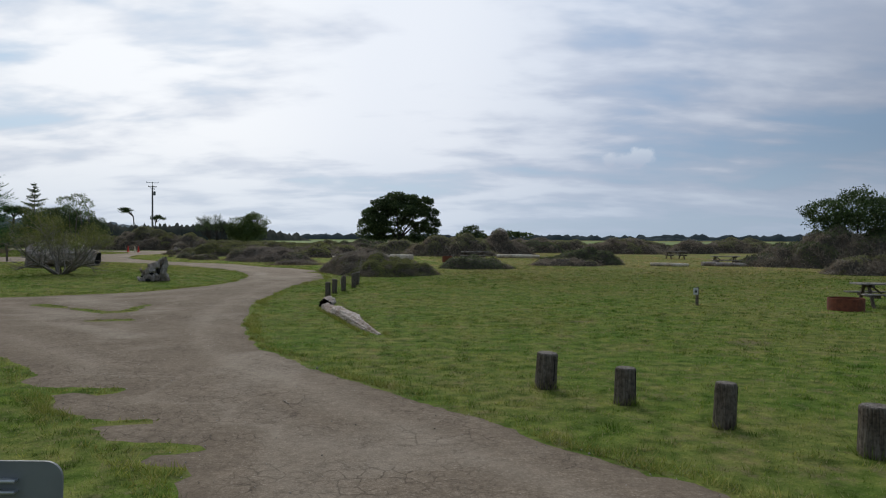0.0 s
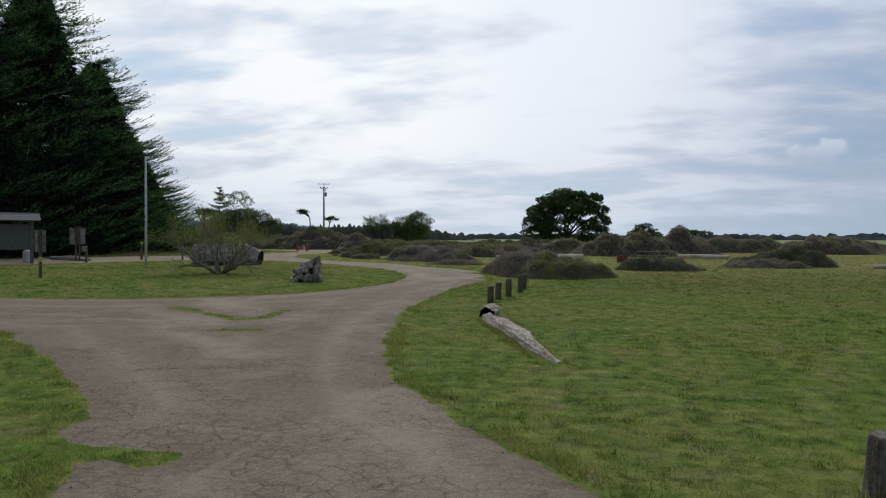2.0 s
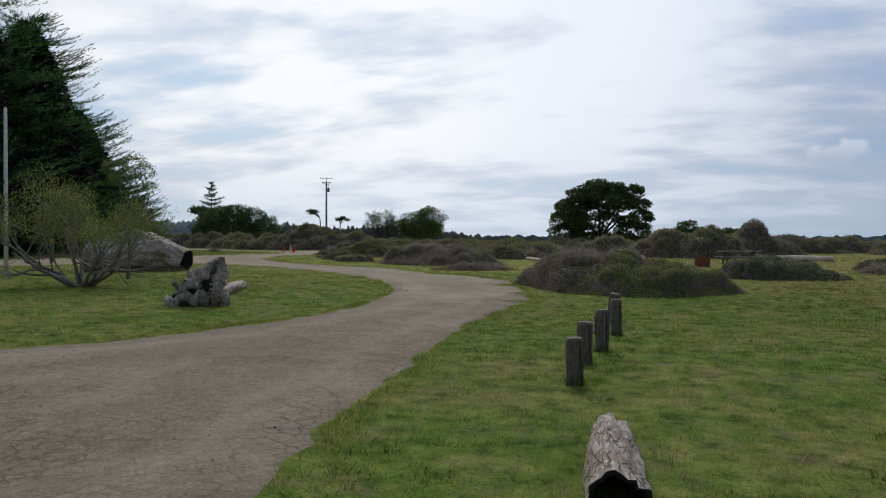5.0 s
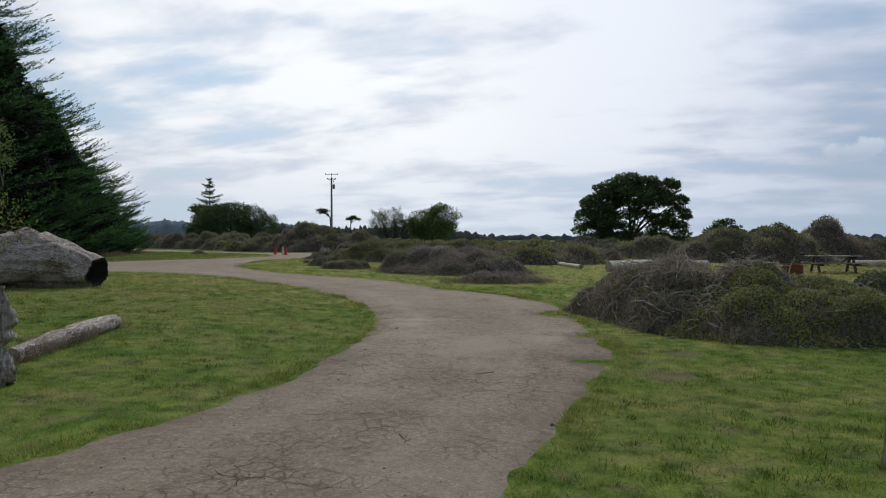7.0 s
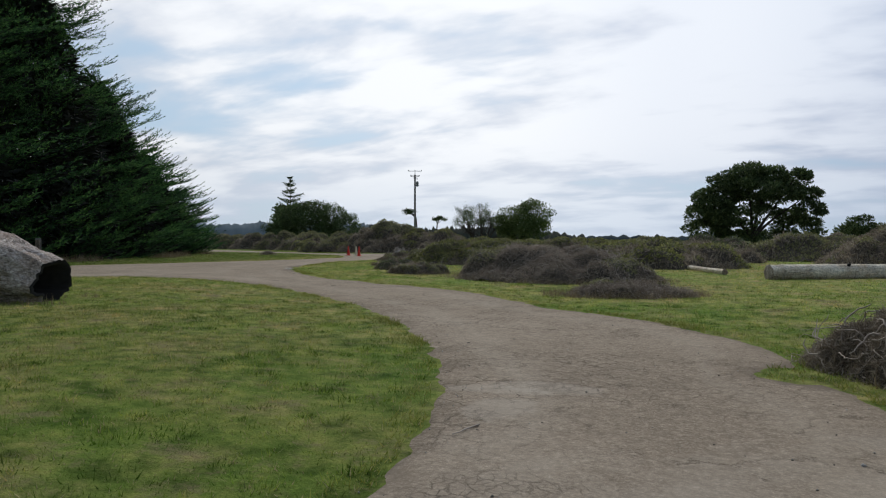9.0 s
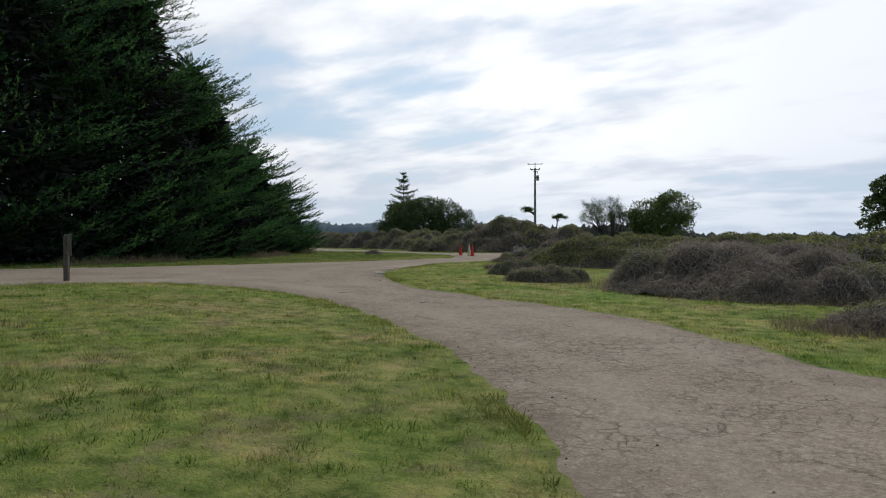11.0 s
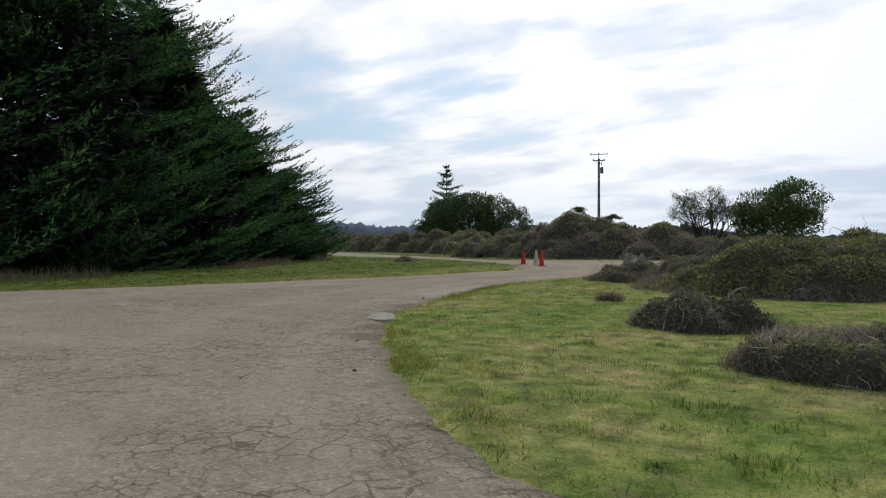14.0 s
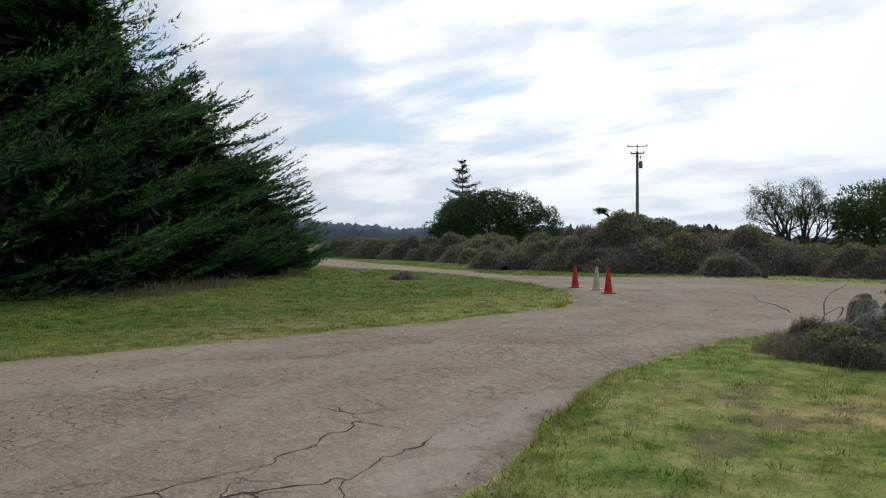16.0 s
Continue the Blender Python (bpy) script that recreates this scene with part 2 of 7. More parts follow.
def make_asphalt():
    m = Mat("weathered_asphalt", 0.95, 0.06)
    base = m.ramp(m.noise(0.30, 6, 0.62, warp=0.6), [(0.3, (0.275, 0.219, 0.160)), (0.5, (0.340, 0.274, 0.204)), (0.7, (0.395, 0.322, 0.245))])
    # the surface at the fork is darker than the rest of the drive
    along = m.n("ShaderNodeSeparateXYZ")
    m.nt.links.new(m.pos(), along.inputs[0])
    fork_tone = m.ramp(m.math("MULTIPLY", m.math("ADD", along.outputs[1], m.math("MULTIPLY", m.noise(0.35, 4, 0.6), 10.0)), 0.02), [(0.50, (0.66, 0.65, 0.64)), (0.78, (0.76, 0.755, 0.75)), (1.12, (0.95, 0.95, 0.95))])
    stone = m.noise(34, 6, 0.85)
    c = m.mix(0.5, base, m.ramp(stone, [(0.36, (0.070, 0.055, 0.040)), (0.46, (0.245, 0.198, 0.146)), (0.55, (0.36, 0.295, 0.222)), (0.64, (0.66, 0.58, 0.48))]))
    patchy = m.ramp(m.noise(11, 5, 0.75), [(0.35, (0.78, 0.77, 0.76)), (0.65, (1.18, 1.18, 1.18))])
    c = m.mix(1.0, m.mix(1.0, c, patchy, "MULTIPLY"), fork_tone, "MULTIPLY")
    blot = m.ramp(m.noise(1.3, 7, 0.72, warp=0.5), [(0.42, 0.0), (0.64, 1.0)])
    c = m.mix(m.math("MULTIPLY", blot, 0.16), c, (0.175, 0.140, 0.104))
    pale = m.ramp(m.noise(0.16, 6, 0.62, warp=1.0), [(0.52, 0.0), (0.64, 1.0)])
    c = m.mix(m.math("MULTIPLY", pale, 0.30), c, (0.44, 0.385, 0.31))

    def wobbled(scale, amount, at=None):
        add = m.n("ShaderNodeVectorMath", operation="ADD")
        src = at if at is not None else m.pos()
        m.nt.links.new(src, add.inputs[0])
        jig = m.n("ShaderNodeTexNoise")
        jig.inputs["Scale"].default_value, jig.inputs["Detail"].default_value = scale, 7
        jig.inputs["Roughness"].default_value = 0.75
        m.nt.links.new(m.pos(), jig.inputs["Vector"])
        sc = m.n("ShaderNodeVectorMath", operation="SCALE")
        m.nt.links.new(jig.outputs["Color"], sc.inputs[0])
        sc.inputs["Scale"].default_value = amount
        m.nt.links.new(sc.outputs[0], add.inputs[1])
        return add.outputs[0]

    def cracks(scale, width, at):
        v = m.n("ShaderNodeTexVoronoi", feature="DISTANCE_TO_EDGE")
        v.inputs["Scale"].default_value = scale
        m.nt.links.new(at, v.inputs["Vector"])
        return m.ramp(v.outputs["Distance"], [(0.0, 1.0), (width, 0.0)])

    # crazing comes in patches, and every crack fades in and out along its length
    where = m.ramp(m.noise(0.33, 5, 0.6, warp=0.4), [(0.40, 0.12), (0.56, 1.0)])
    broken = m.ramp(m.noise(2.1, 4, 0.6), [(0.40, 0.0), (0.54, 1.0)])
    broken_b = m.ramp(m.noise(1.3, 5, 0.7), [(0.48, 0.0), (0.56, 1.0)])
    small = m.math("MULTIPLY", m.math("MULTIPLY", cracks(5.2, 0.050, wobbled(4.0, 0.16)), where), broken)
    tiny = m.math("MULTIPLY", m.math("MULTIPLY", cracks(11.0, 0.055, wobbled(8.0, 0.07)), where), m.math("MULTIPLY", broken_b, 0.7))
    large = m.math("MULTIPLY", cracks(0.55, 0.008, wobbled(1.4, 0.9)), broken_b)
    both = m.math("MAXIMUM", m.math("MAXIMUM", small, tiny), large)
    c = m.mix(m.math("MULTIPLY", both, 0.66), c, (0.085, 0.067, 0.050))
    edge = m.n("ShaderNodeAttribute", attribute_name="margin").outputs["Fac"]
    ragged = m.math("ADD", edge, m.math("MULTIPLY", m.math("SUBTRACT", m.noise(1.6, 6, 0.7), 0.5), 1.7))
    soil = m.ramp(ragged, [(0.05, 1.0), (0.36, 0.0)])
    c = m.mix(m.math("MULTIPLY", soil, 0.45), c, (0.150, 0.118, 0.085))
    # two paler wheel tracks that keep their distance from the edge
    track = m.ramp(m.math("MULTIPLY", m.math("ADD", edge, m.math("MULTIPLY", m.noise(0.5, 4, 0.6), 0.8)), 0.2), [(0.20, 0.0), (0.28, 1.0), (0.36, 0.0), (0.56, 0.0), (0.64, 1.0), (0.74, 0.0)])
    c = m.mix(m.math("MULTIPLY", track, 0.20), c, (0.43, 0.37, 0.29))
    # tarry and muddy stains along the broken margins, pale worn spots elsewhere
    c = spots(m, c, STAINS, (0.150, 0.120, 0.092), 0.7)
    c = spots(m, c, PALE_SPOTS, (0.42, 0.365, 0.295), 0.42)
    m.color(c)
    h = m.math("SUBTRACT", m.math("ADD", m.math("MULTIPLY", stone, 0.5), m.math("MULTIPLY", m.noise(11, 5, 0.75), 0.5)), both)
    m.bump(h, 0.6, 0.012)
    return m.m


def thin(m, colour, share):
    """Lets part of the light through a leaf."""
    through_leaf = m.n("ShaderNodeBsdfTranslucent")
    m.put(through_leaf.inputs[0], colour)
    both = m.n("ShaderNodeMixShader")
    both.inputs[0].default_value = share
    m.nt.links.new(m.p.outputs[0], both.inputs[1])
    m.nt.links.new(through_leaf.outputs[0], both.inputs[2])
    m.nt.links.new(both.outputs[0], m.nt.nodes["Material Output"].inputs[0])


def make_leaf(name, dark, mid, light, rough=0.6, layer=False):
    m = Mat(name, rough, 0.3)
    c = m.ramp(m.island(), [(0.0, dark), (0.5, mid), (1.0, light)])
    tone = m.ramp(m.noise(0.55, 3, 0.6), [(0.3, (0.6, 0.6, 0.6)), (0.7, (1.2, 1.2, 1.2))])
    if layer:
        # lit frond tops and shaded gaps between boughs, painted as flat layered noise
        tone = m.ramp(m.noise(1.0, 4, 0.6, m.pos((0.55, 0.55, 1.7))), [(0.34, (0.32, 0.36, 0.36)), (0.5, (0.80, 0.84, 0.82)), (0.66, (1.75, 1.5, 1.25))])
    m.color(m.mix(1.0, c, tone, "MULTIPLY"))
    thin(m, m.mix(1.0, c, tone, "MULTIPLY"), 0.35)
    return m.m


def make_wood(name, dark, mid, light, stretch=(14, 14, 1.2), cracks=True, rough=0.85):
    m = Mat(name, rough, 0.25)
    at = m.pos(stretch, obj=True)
    grain = m.noise(3.0, 6, 0.65, at, 0.6)
    c = m.ramp(grain, [(0.28, dark), (0.5, mid), (0.72, light)])
    blot = m.ramp(m.noise(2.4, 5, 0.65, m.pos(obj=True)), [(0.42, 0.0), (0.66, 1.0)])
    c = m.mix(m.math("MULTIPLY", blot, 0.7), c, tuple(v * f for v, f in zip(mid, (0.62, 0.50, 0.40))))
    c = m.mix(1.0, c, m.ramp(m.noise(18, 5, 0.75, m.pos(obj=True)), [(0.36, 0.55), (0.5, 1.0), (0.64, 1.3)]), "MULTIPLY")
    v = m.n("ShaderNodeTexVoronoi", feature="DISTANCE_TO_EDGE")
    v.inputs["Scale"].default_value = 1.5
    add = m.n("ShaderNodeVectorMath", operation="ADD")
    m.nt.links.new(at, add.inputs[0])
    jig = m.n("ShaderNodeTexNoise")
    jig.inputs["Scale"].default_value, jig.inputs["Detail"].default_value = 1.2, 4
    m.nt.links.new(at, jig.inputs["Vector"])
    m.nt.links.new(jig.outputs["Color"], add.inputs[1])
    m.nt.links.new(add.outputs[0], v.inputs["Vector"])
    fissure = m.math("MULTIPLY", m.ramp(v.outputs["Distance"], [(0.0, 1.0), (0.06, 0.0)]), m.ramp(m.noise(2.2, 4, 0.6, m.pos(obj=True)), [(0.46, 0.0), (0.58, 1.0)]))
    c = m.mix(m.math("MULTIPLY", fissure, 0.85), c, tuple(v * 0.4 for v in dark))
    m.color(c)
    m.bump(m.math("SUBTRACT", grain, m.math("MULTIPLY", fissure, 0.8)), 0.9, 0.03)
    return m.m


def make_plain(name, colour, rough=0.6, metal=0.0, worn=None, scale=6.0, spec=0.4):
    m = Mat(name, rough, spec)
    m.p.inputs["Metallic"].default_value = metal
    worn = worn or tuple(v * 0.72 for v in colour)
    v = m.noise(scale, 6, 0.65, m.pos(obj=True))
    m.color(m.ramp(v, [(0.3, worn), (0.62, colour)]))
    m.bump(v, 0.25, 0.004)
    return m.m


GROUND, BLADE, ASPHALT = make_ground(), make_blade(), make_asphalt()
TUFT, TUFT_DARK = make_tuft_blade("rank_tuft_blade", (0.55, 0.68, 0.5), (1.6, 1.65, 1.35)), make_tuft_blade("deep_tuft_blade", (0.30, 0.42, 0.26), (0.85, 1.0, 0.65))
CYPRESS = make_leaf("cypress_spray", (0.016, 0.044, 0.019), (0.044, 0.112, 0.040), (0.120, 0.260, 0.075), layer=True)
PINE = make_leaf("pine_needles", (0.030, 0.052, 0.020), (0.075, 0.115, 0.042), (0.150, 0.195, 0.075))
BRUSH = make_leaf("brush_leaf", (0.112, 0.118, 0.050), (0.205, 0.206, 0.084), (0.330, 0.316, 0.140))
BRUSH_GREEN = make_leaf("brush_leaf_green", (0.095, 0.106, 0.032), (0.205, 0.215, 0.064), (0.370, 0.355, 0.125))
BRUSH_BROWN = make_leaf("brush_leaf_brown", (0.155, 0.125, 0.090), (0.275, 0.228, 0.168), (0.430, 0.365, 0.280))
BRUSH_PALE = make_leaf("brush_leaf_pale", (0.15, 0.12, 0.092), (0.285, 0.235, 0.185), (0.46, 0.395, 0.32))
BRUSH_DARK = make_leaf("brush_leaf_dark", (0.048, 0.063, 0.028), (0.103, 0.127, 0.053), (0.193, 0.214, 0.090))
FRINGE = make_leaf("edge_grass_blade", (0.16, 0.20, 0.030), (0.27, 0.29, 0.055), (0.42, 0.38, 0.12))
DRY_GRASS = make_leaf("dry_grass", (0.16, 0.12, 0.07), (0.24, 0.19, 0.11), (0.34, 0.28, 0.18))
WILLOW = make_leaf("willow_leaf", (0.062, 0.102, 0.033), (0.118, 0.172, 0.052), (0.192, 0.246, 0.085))
SHRUB_LEAF = make_leaf("shrub_leaf", (0.11, 0.13, 0.034), (0.19, 0.21, 0.055), (0.31, 0.31, 0.095))
# brown of the twigs, darkened to stand in for shade between the leaves
CORE = make_plain("brush_interior_shade", (0.100, 0.083, 0.064), 0.95, worn=(0.040, 0.033, 0.025), scale=7)
TWIG = make_plain("grey_twig", (0.40, 0.345, 0.285), 0.9, worn=(0.20, 0.168, 0.136))
BARK = make_plain("dark_bark", (0.060, 0.050, 0.042), 0.95, worn=(0.03, 0.025, 0.02), scale=3)
DRIFT = make_wood("driftwood", (0.09, 0.074, 0.060), (0.38, 0.33, 0.28), (0.72, 0.67, 0.59), (10, 10, 1.0))
DRIFT_Y = make_wood("driftwood_long", (0.12, 0.088, 0.070), (0.42, 0.355, 0.31), (0.76, 0.71, 0.65), (2.2, 9, 9))
PALE_Y = make_wood("bleached_log", (0.46, 0.40, 0.31), (0.68, 0.61, 0.49), (0.80, 0.74, 0.63), (0.6, 9, 9))
POST = make_wood("weathered_post", (0.055, 0.045, 0.036), (0.140, 0.117, 0.093), (0.25, 0.215, 0.18), (22, 22, 1.3))
POST_TOP = make_wood("post_end_grain", (0.07, 0.06, 0.05), (0.19, 0.165, 0.14), (0.32, 0.29, 0.25), (9, 9, 9))
# black of char and ash; also stands in for shade in hollows
HOLE = make_plain("char_and_shade_black", (0.018, 0.015, 0.013), 0.98, worn=(0.008, 0.007, 0.006))
RUST = make_plain("rusty_steel", (0.20, 0.060, 0.030), 0.85, worn=(0.085, 0.030, 0.018), scale=9)
CONE_RED = make_plain("cone_orange_red", (0.72, 0.045, 0.022), 0.5, worn=(0.50, 0.035, 0.02))
CONE_PALE = make_plain("cone_cream", (0.68, 0.63, 0.45), 0.5, worn=(0.5, 0.45, 0.30))
GREY_BOARD = make_plain("grey_painted_board", (0.135, 0.130, 0.122), 0.8)
SHAKE = make_plain("roof_shake", (0.27, 0.255, 0.235), 0.9, worn=(0.15, 0.14, 0.125), scale=12)
WHITE = make_plain("chalky_white", (0.62, 0.62, 0.60), 0.6)
YELLOW = make_plain("yellow_paint", (0.50, 0.42, 0.08), 0.6)
STEEL = make_plain("grey_steel", (0.20, 0.215, 0.215), 0.5, 0.0, worn=(0.13, 0.14, 0.14), scale=2)
STEEL_LIGHT = make_plain("galvanised_steel", (0.55, 0.57, 0.58), 0.4, 0.6)
BLACK = make_plain("black_ink", (0.02, 0.02, 0.02), 0.6)
POLE_WOOD = make_wood("pole_wood", (0.15, 0.135, 0.125), (0.25, 0.235, 0.22), (0.36, 0.34, 0.32))
TABLE_WOOD = make_wood("table_plank", (0.17, 0.155, 0.135), (0.30, 0.28, 0.25), (0.44, 0.42, 0.385), (1.0, 12, 12))
FIELD = make_plain("far_pasture", (0.16, 0.22, 0.045), 0.95, worn=(0.13, 0.17, 0.045), scale=0.02)
# WOODS and HILL carry the haze of distance in their bluish base colour
WOODS = make_plain("far_woods", (0.040, 0.056, 0.062), 0.98, worn=(0.022, 0.034, 0.040), scale=0.03, spec=0.05)
HILL = make_plain("haze_tinted_hill_woods", (0.13, 0.165, 0.185), 0.98, worn=(0.095, 0.128, 0.150), scale=0.02, spec=0.05)
WOODS_NEAR = make_plain("near_woods", (0.036, 0.044, 0.036), 0.98, worn=(0.020, 0.027, 0.024), scale=0.06, spec=0.05)


# ---------------------------------------------------------------- mesh helpers


def raw(name, verts, faces, material, parent=None, label="", smooth=False):
    """One mesh object from arrays of vertices and of equal-sided faces (or a list of such arrays)."""
    verts = np.asarray(verts, np.float32)
    groups = [np.asarray(f, np.int32) for f in (faces if isinstance(faces, list) else [faces]) if len(f)]
    me = bpy.data.meshes.new(name)
    me.vertices.add(len(verts))
    me.vertices.foreach_set("co", verts.ravel())
    loops = np.concatenate([g.ravel() for g in groups])
    sizes = np.concatenate([np.full(len(g), g.shape[1], np.int32) for g in groups])
    me.loops.add(len(loops))
    me.loops.foreach_set("vertex_index", loops)
    me.polygons.add(len(sizes))
    me.polygons.foreach_set("loop_start", np.r_[0, np.cumsum(sizes)[:-1]].astype(np.int32))
    me.update(calc_edges=True)
    me.validate()
    if smooth:
        me.shade_smooth()
    me.materials.append(material)
    ob = new(name, me)
    ob.parent = parent
    if label:
        tagged(ob, label)
    return ob


def part(name, bm, material, parent=None, label="", smooth=False):
    me = bpy.data.meshes.new(name)
    bm.to_mesh(me)
    bm.free()
    if smooth:
        me.shade_smooth()
    me.materials.append(material)
    ob = new(name, me)
    ob.parent = parent
    if label:
        tagged(ob, label)
    return ob


def thing(name, m, label, category, group=""):
    ob = new(name)
    ob.empty_display_size = 0.2
    ob.matrix_world = m
    return tagged(ob, label, category, group)


def box_bm(sx, sy, sz, at=(0, 0, 0), bevel=0.01, turn=None, bm=None):
    bm = bm or bmesh.new()
    m = Matrix.Translation(at) @ (turn or Matrix()) @ Matrix.Diagonal((sx, sy, sz, 1))
    made = bmesh.ops.create_cube(bm, size=1, matrix=m)["verts"]
    if bevel:
        es = list({e for v in made for e in v.link_edges})
        bmesh.ops.bevel(bm, geom=es, offset=bevel, segments=1, affect="EDGES")
    return bm


def tubes(paths, sides=5):
    """Vertices and quads of tapered tubes; each path is (points, radii)."""
    V, F, base = [], [], 0
    ring = np.linspace(0, 2 * np.pi, sides, endpoint=False)
    for pts, rad in paths:
        pts, rad = np.asarray(pts, float), np.asarray(rad, float)
        tan = np.gradient(pts, axis=0)
        tan /= np.linalg.norm(tan, axis=1, keepdims=True) + 1e-9
        ref = np.where(np.abs(tan[:, 2:3]) > 0.9, [[1.0, 0, 0]], [[0, 0, 1.0]])
        a = np.cross(tan, ref)
        a /= np.linalg.norm(a, axis=1, keepdims=True) + 1e-9
        b = np.cross(tan, a)
        v = pts[:, None] + rad[:, None, None] * (np.cos(ring)[None, :, None] * a[:, None] + np.sin(ring)[None, :, None] * b[:, None])
        n = len(pts)
        V.append(v.reshape(-1, 3))
        i, j = np.meshgrid(np.arange(n - 1), np.arange(sides), indexing="ij")
        k = (j + 1) % sides
        F.append(np.stack([i * sides + j, i * sides + k, (i + 1) * sides + k, (i + 1) * sides + j], -1).reshape(-1, 4) + base)
        base += n * sides
    return np.concatenate(V), np.concatenate(F)


def leaf_tris(P, D, length, width, rng):
    """One slim triangle a leaf, from P along D."""
    D = D / (np.linalg.norm(D, axis=1, keepdims=True) + 1e-9)
    side = np.cross(D, rng.normal(size=D.shape))
    side /= np.linalg.norm(side, axis=1, keepdims=True) + 1e-9
    h = np.asarray(width).reshape(-1, 1) * 0.5 * side
    tip = P + D * np.asarray(length).reshape(-1, 1)
    V = np.stack([P - h, P + h, tip], 1).reshape(-1, 3)
    return V, np.arange(len(V)).reshape(-1, 3)


def leaf_quads(P, D, length, width, rng):
    """One lozenge a leaf, from P along D."""
    D = D / (np.linalg.norm(D, axis=1, keepdims=True) + 1e-9)
    side = np.cross(D, rng.normal(size=D.shape))
    side /= np.linalg.norm(side, axis=1, keepdims=True) + 1e-9
    ln = np.asarray(length).reshape(-1, 1)
    h = np.asarray(width).reshape(-1, 1) * 0.5 * side
    mid = P + D * ln * 0.45
    V = np.stack([P, mid + h, P + D * ln, mid - h], 1).reshape(-1, 3)
    return V, np.arange(len(V)).reshape(-1, 4)


def lattice(cells, seed):
    """A repeatable number from -1 to 1 for every cell of a grid."""
    h = np.full(cells.shape[0], (seed * 2654435761 + 97) & 0xFFFFFFFF, np.uint64)
    for c, k in zip(cells.T, (374761393, 668265263, 2246822519)):
        h = (h ^ (c.astype(np.int64).astype(np.uint64) * np.uint64(k))) & np.uint64(0xFFFFFFFF)
        h = (h * np.uint64(1274126177)) & np.uint64(0xFFFFFFFF)
        h ^= h >> np.uint64(15)
    return h.astype(np.float64) / 2147483648.0 - 1.0


def skin_leaves(P, N, length, width, rng, tilt=0.55):
    """Lozenge leaves that lie roughly along a skin with normals N."""
    T = np.cross(N, rng.normal(size=P.shape))
    T /= np.linalg.norm(T, axis=1, keepdims=True) + 1e-9
    D = T + N * rng.normal(0.45, tilt, (len(P), 1)) + (0, 0, 0.2)
    D /= np.linalg.norm(D, axis=1, keepdims=True) + 1e-9
    S = np.cross(D, N) + rng.normal(0, 0.35, P.shape)
    S /= np.linalg.norm(S, axis=1, keepdims=True) + 1e-9
    ln = np.asarray(length).reshape(-1, 1)
    h = np.asarray(width).reshape(-1, 1) * 0.5 * S
    mid = P + D * ln * 0.45
    V = np.stack([P, mid + h, P + D * ln, mid - h], 1).reshape(-1, 3)
    return V, np.arange(len(V)).reshape(-1, 4)


def fbm(P, scale, seed=0):
    """Smooth noise of 2D or 3D places: five octaves of lattice noise."""
    P = np.asarray(P, float) * (scale / 3.1)
    dim = P.shape[1]
    out, amp = np.zeros(len(P)), 1.0
    for o in range(5):
        Q = P * 2.03**o + 17.3 * o + 0.37 * seed
        i = np.floor(Q)
        f = Q - i
        f = f * f * (3 - 2 * f)
        for corner in range(2**dim):
            bits = np.array([(corner >> d) & 1 for d in range(dim)])
            w = np.prod(np.where(bits, f, 1 - f), axis=1)
            out += amp * w * lattice(i + bits, seed + 31 * o)
        amp *= 0.55
    return out


# ---------------------------------------------------------------- ground and drive


def rise(x, y):
    """Height of the ground: it climbs gently by forty centimetres along the drive."""
    s = -0.39 * np.asarray(x, float) + 0.92 * np.asarray(y, float)
    return np.interp(s, [22, 35, 45, 52, 60, 70, 80], [0, 0.05, 0.12, 0.20, 0.31, 0.38, 0.40])


DRIVE_EDGE = [
    (16, -11), (7.2, 0), (4.2, 3.8), (2.4, 6.0), (0.8, 8.0), (-0.3, 9.4), (-1.6, 11.2), (-2.8, 12.8), (-3.8, 14.9), (-4.6, 17.2), (-5.4, 20),
    (-6.0, 23.8), (-6.4, 29), (-6.4, 33), (-6.0, 36), (-6.3, 39.1), (-7.1, 41.8), (-7.7, 44.3), (-9.5, 46.7), (-11.7, 48.3), (-14.5, 51.2),
    (-17.7, 52.9), (-20.6, 54.3), (-22.8, 56.1), (-24.4, 57.9), (-25.6, 59.6), (-26.4, 61.3), (-27.2, 63.7), (-28.1, 67), (-28, 70.2), (-27.3, 72.6)]
JUNCTION_EDGE = [
    (-24, 76), (-16, 80), (-4, 84), (-6, 92), (-20, 89.5), (-28.6, 90.1), (-34, 90.6), (-41.4, 88.5), (-46, 91.5), (-51.1, 94.8), (-60, 100),
    (-72.3, 108.4), (-90, 120), (-95, 116), (-76, 105), (-64, 97), (-57, 92.5), (-51.1, 91), (-44, 87.3), (-38.5, 83.6), (-35, 80), (-33.4, 77.2),
    (-32.6, 74.8), (-33.2, 71), (-34.2, 67.2), (-35.3, 63.5), (-36.5, 60), (-38.5, 57), (-41, 54), (-45, 49.5), (-60, 35), (-80, 16)]
BRANCH_EDGE = [
    (-80, 2), (-60, 6), (-40, 11.5), (-25, 15.2), (-14.1, 17), (-11.9, 16), (-8.7, 13.4), (-6.7, 11.6), (-6, 10.4), (-5.2, 9.5), (-4.8, 8.8), (-4, 8),
    (-3, 7), (-2.3, 6), (-1, 4), (3.5, -4), (10, -17)]
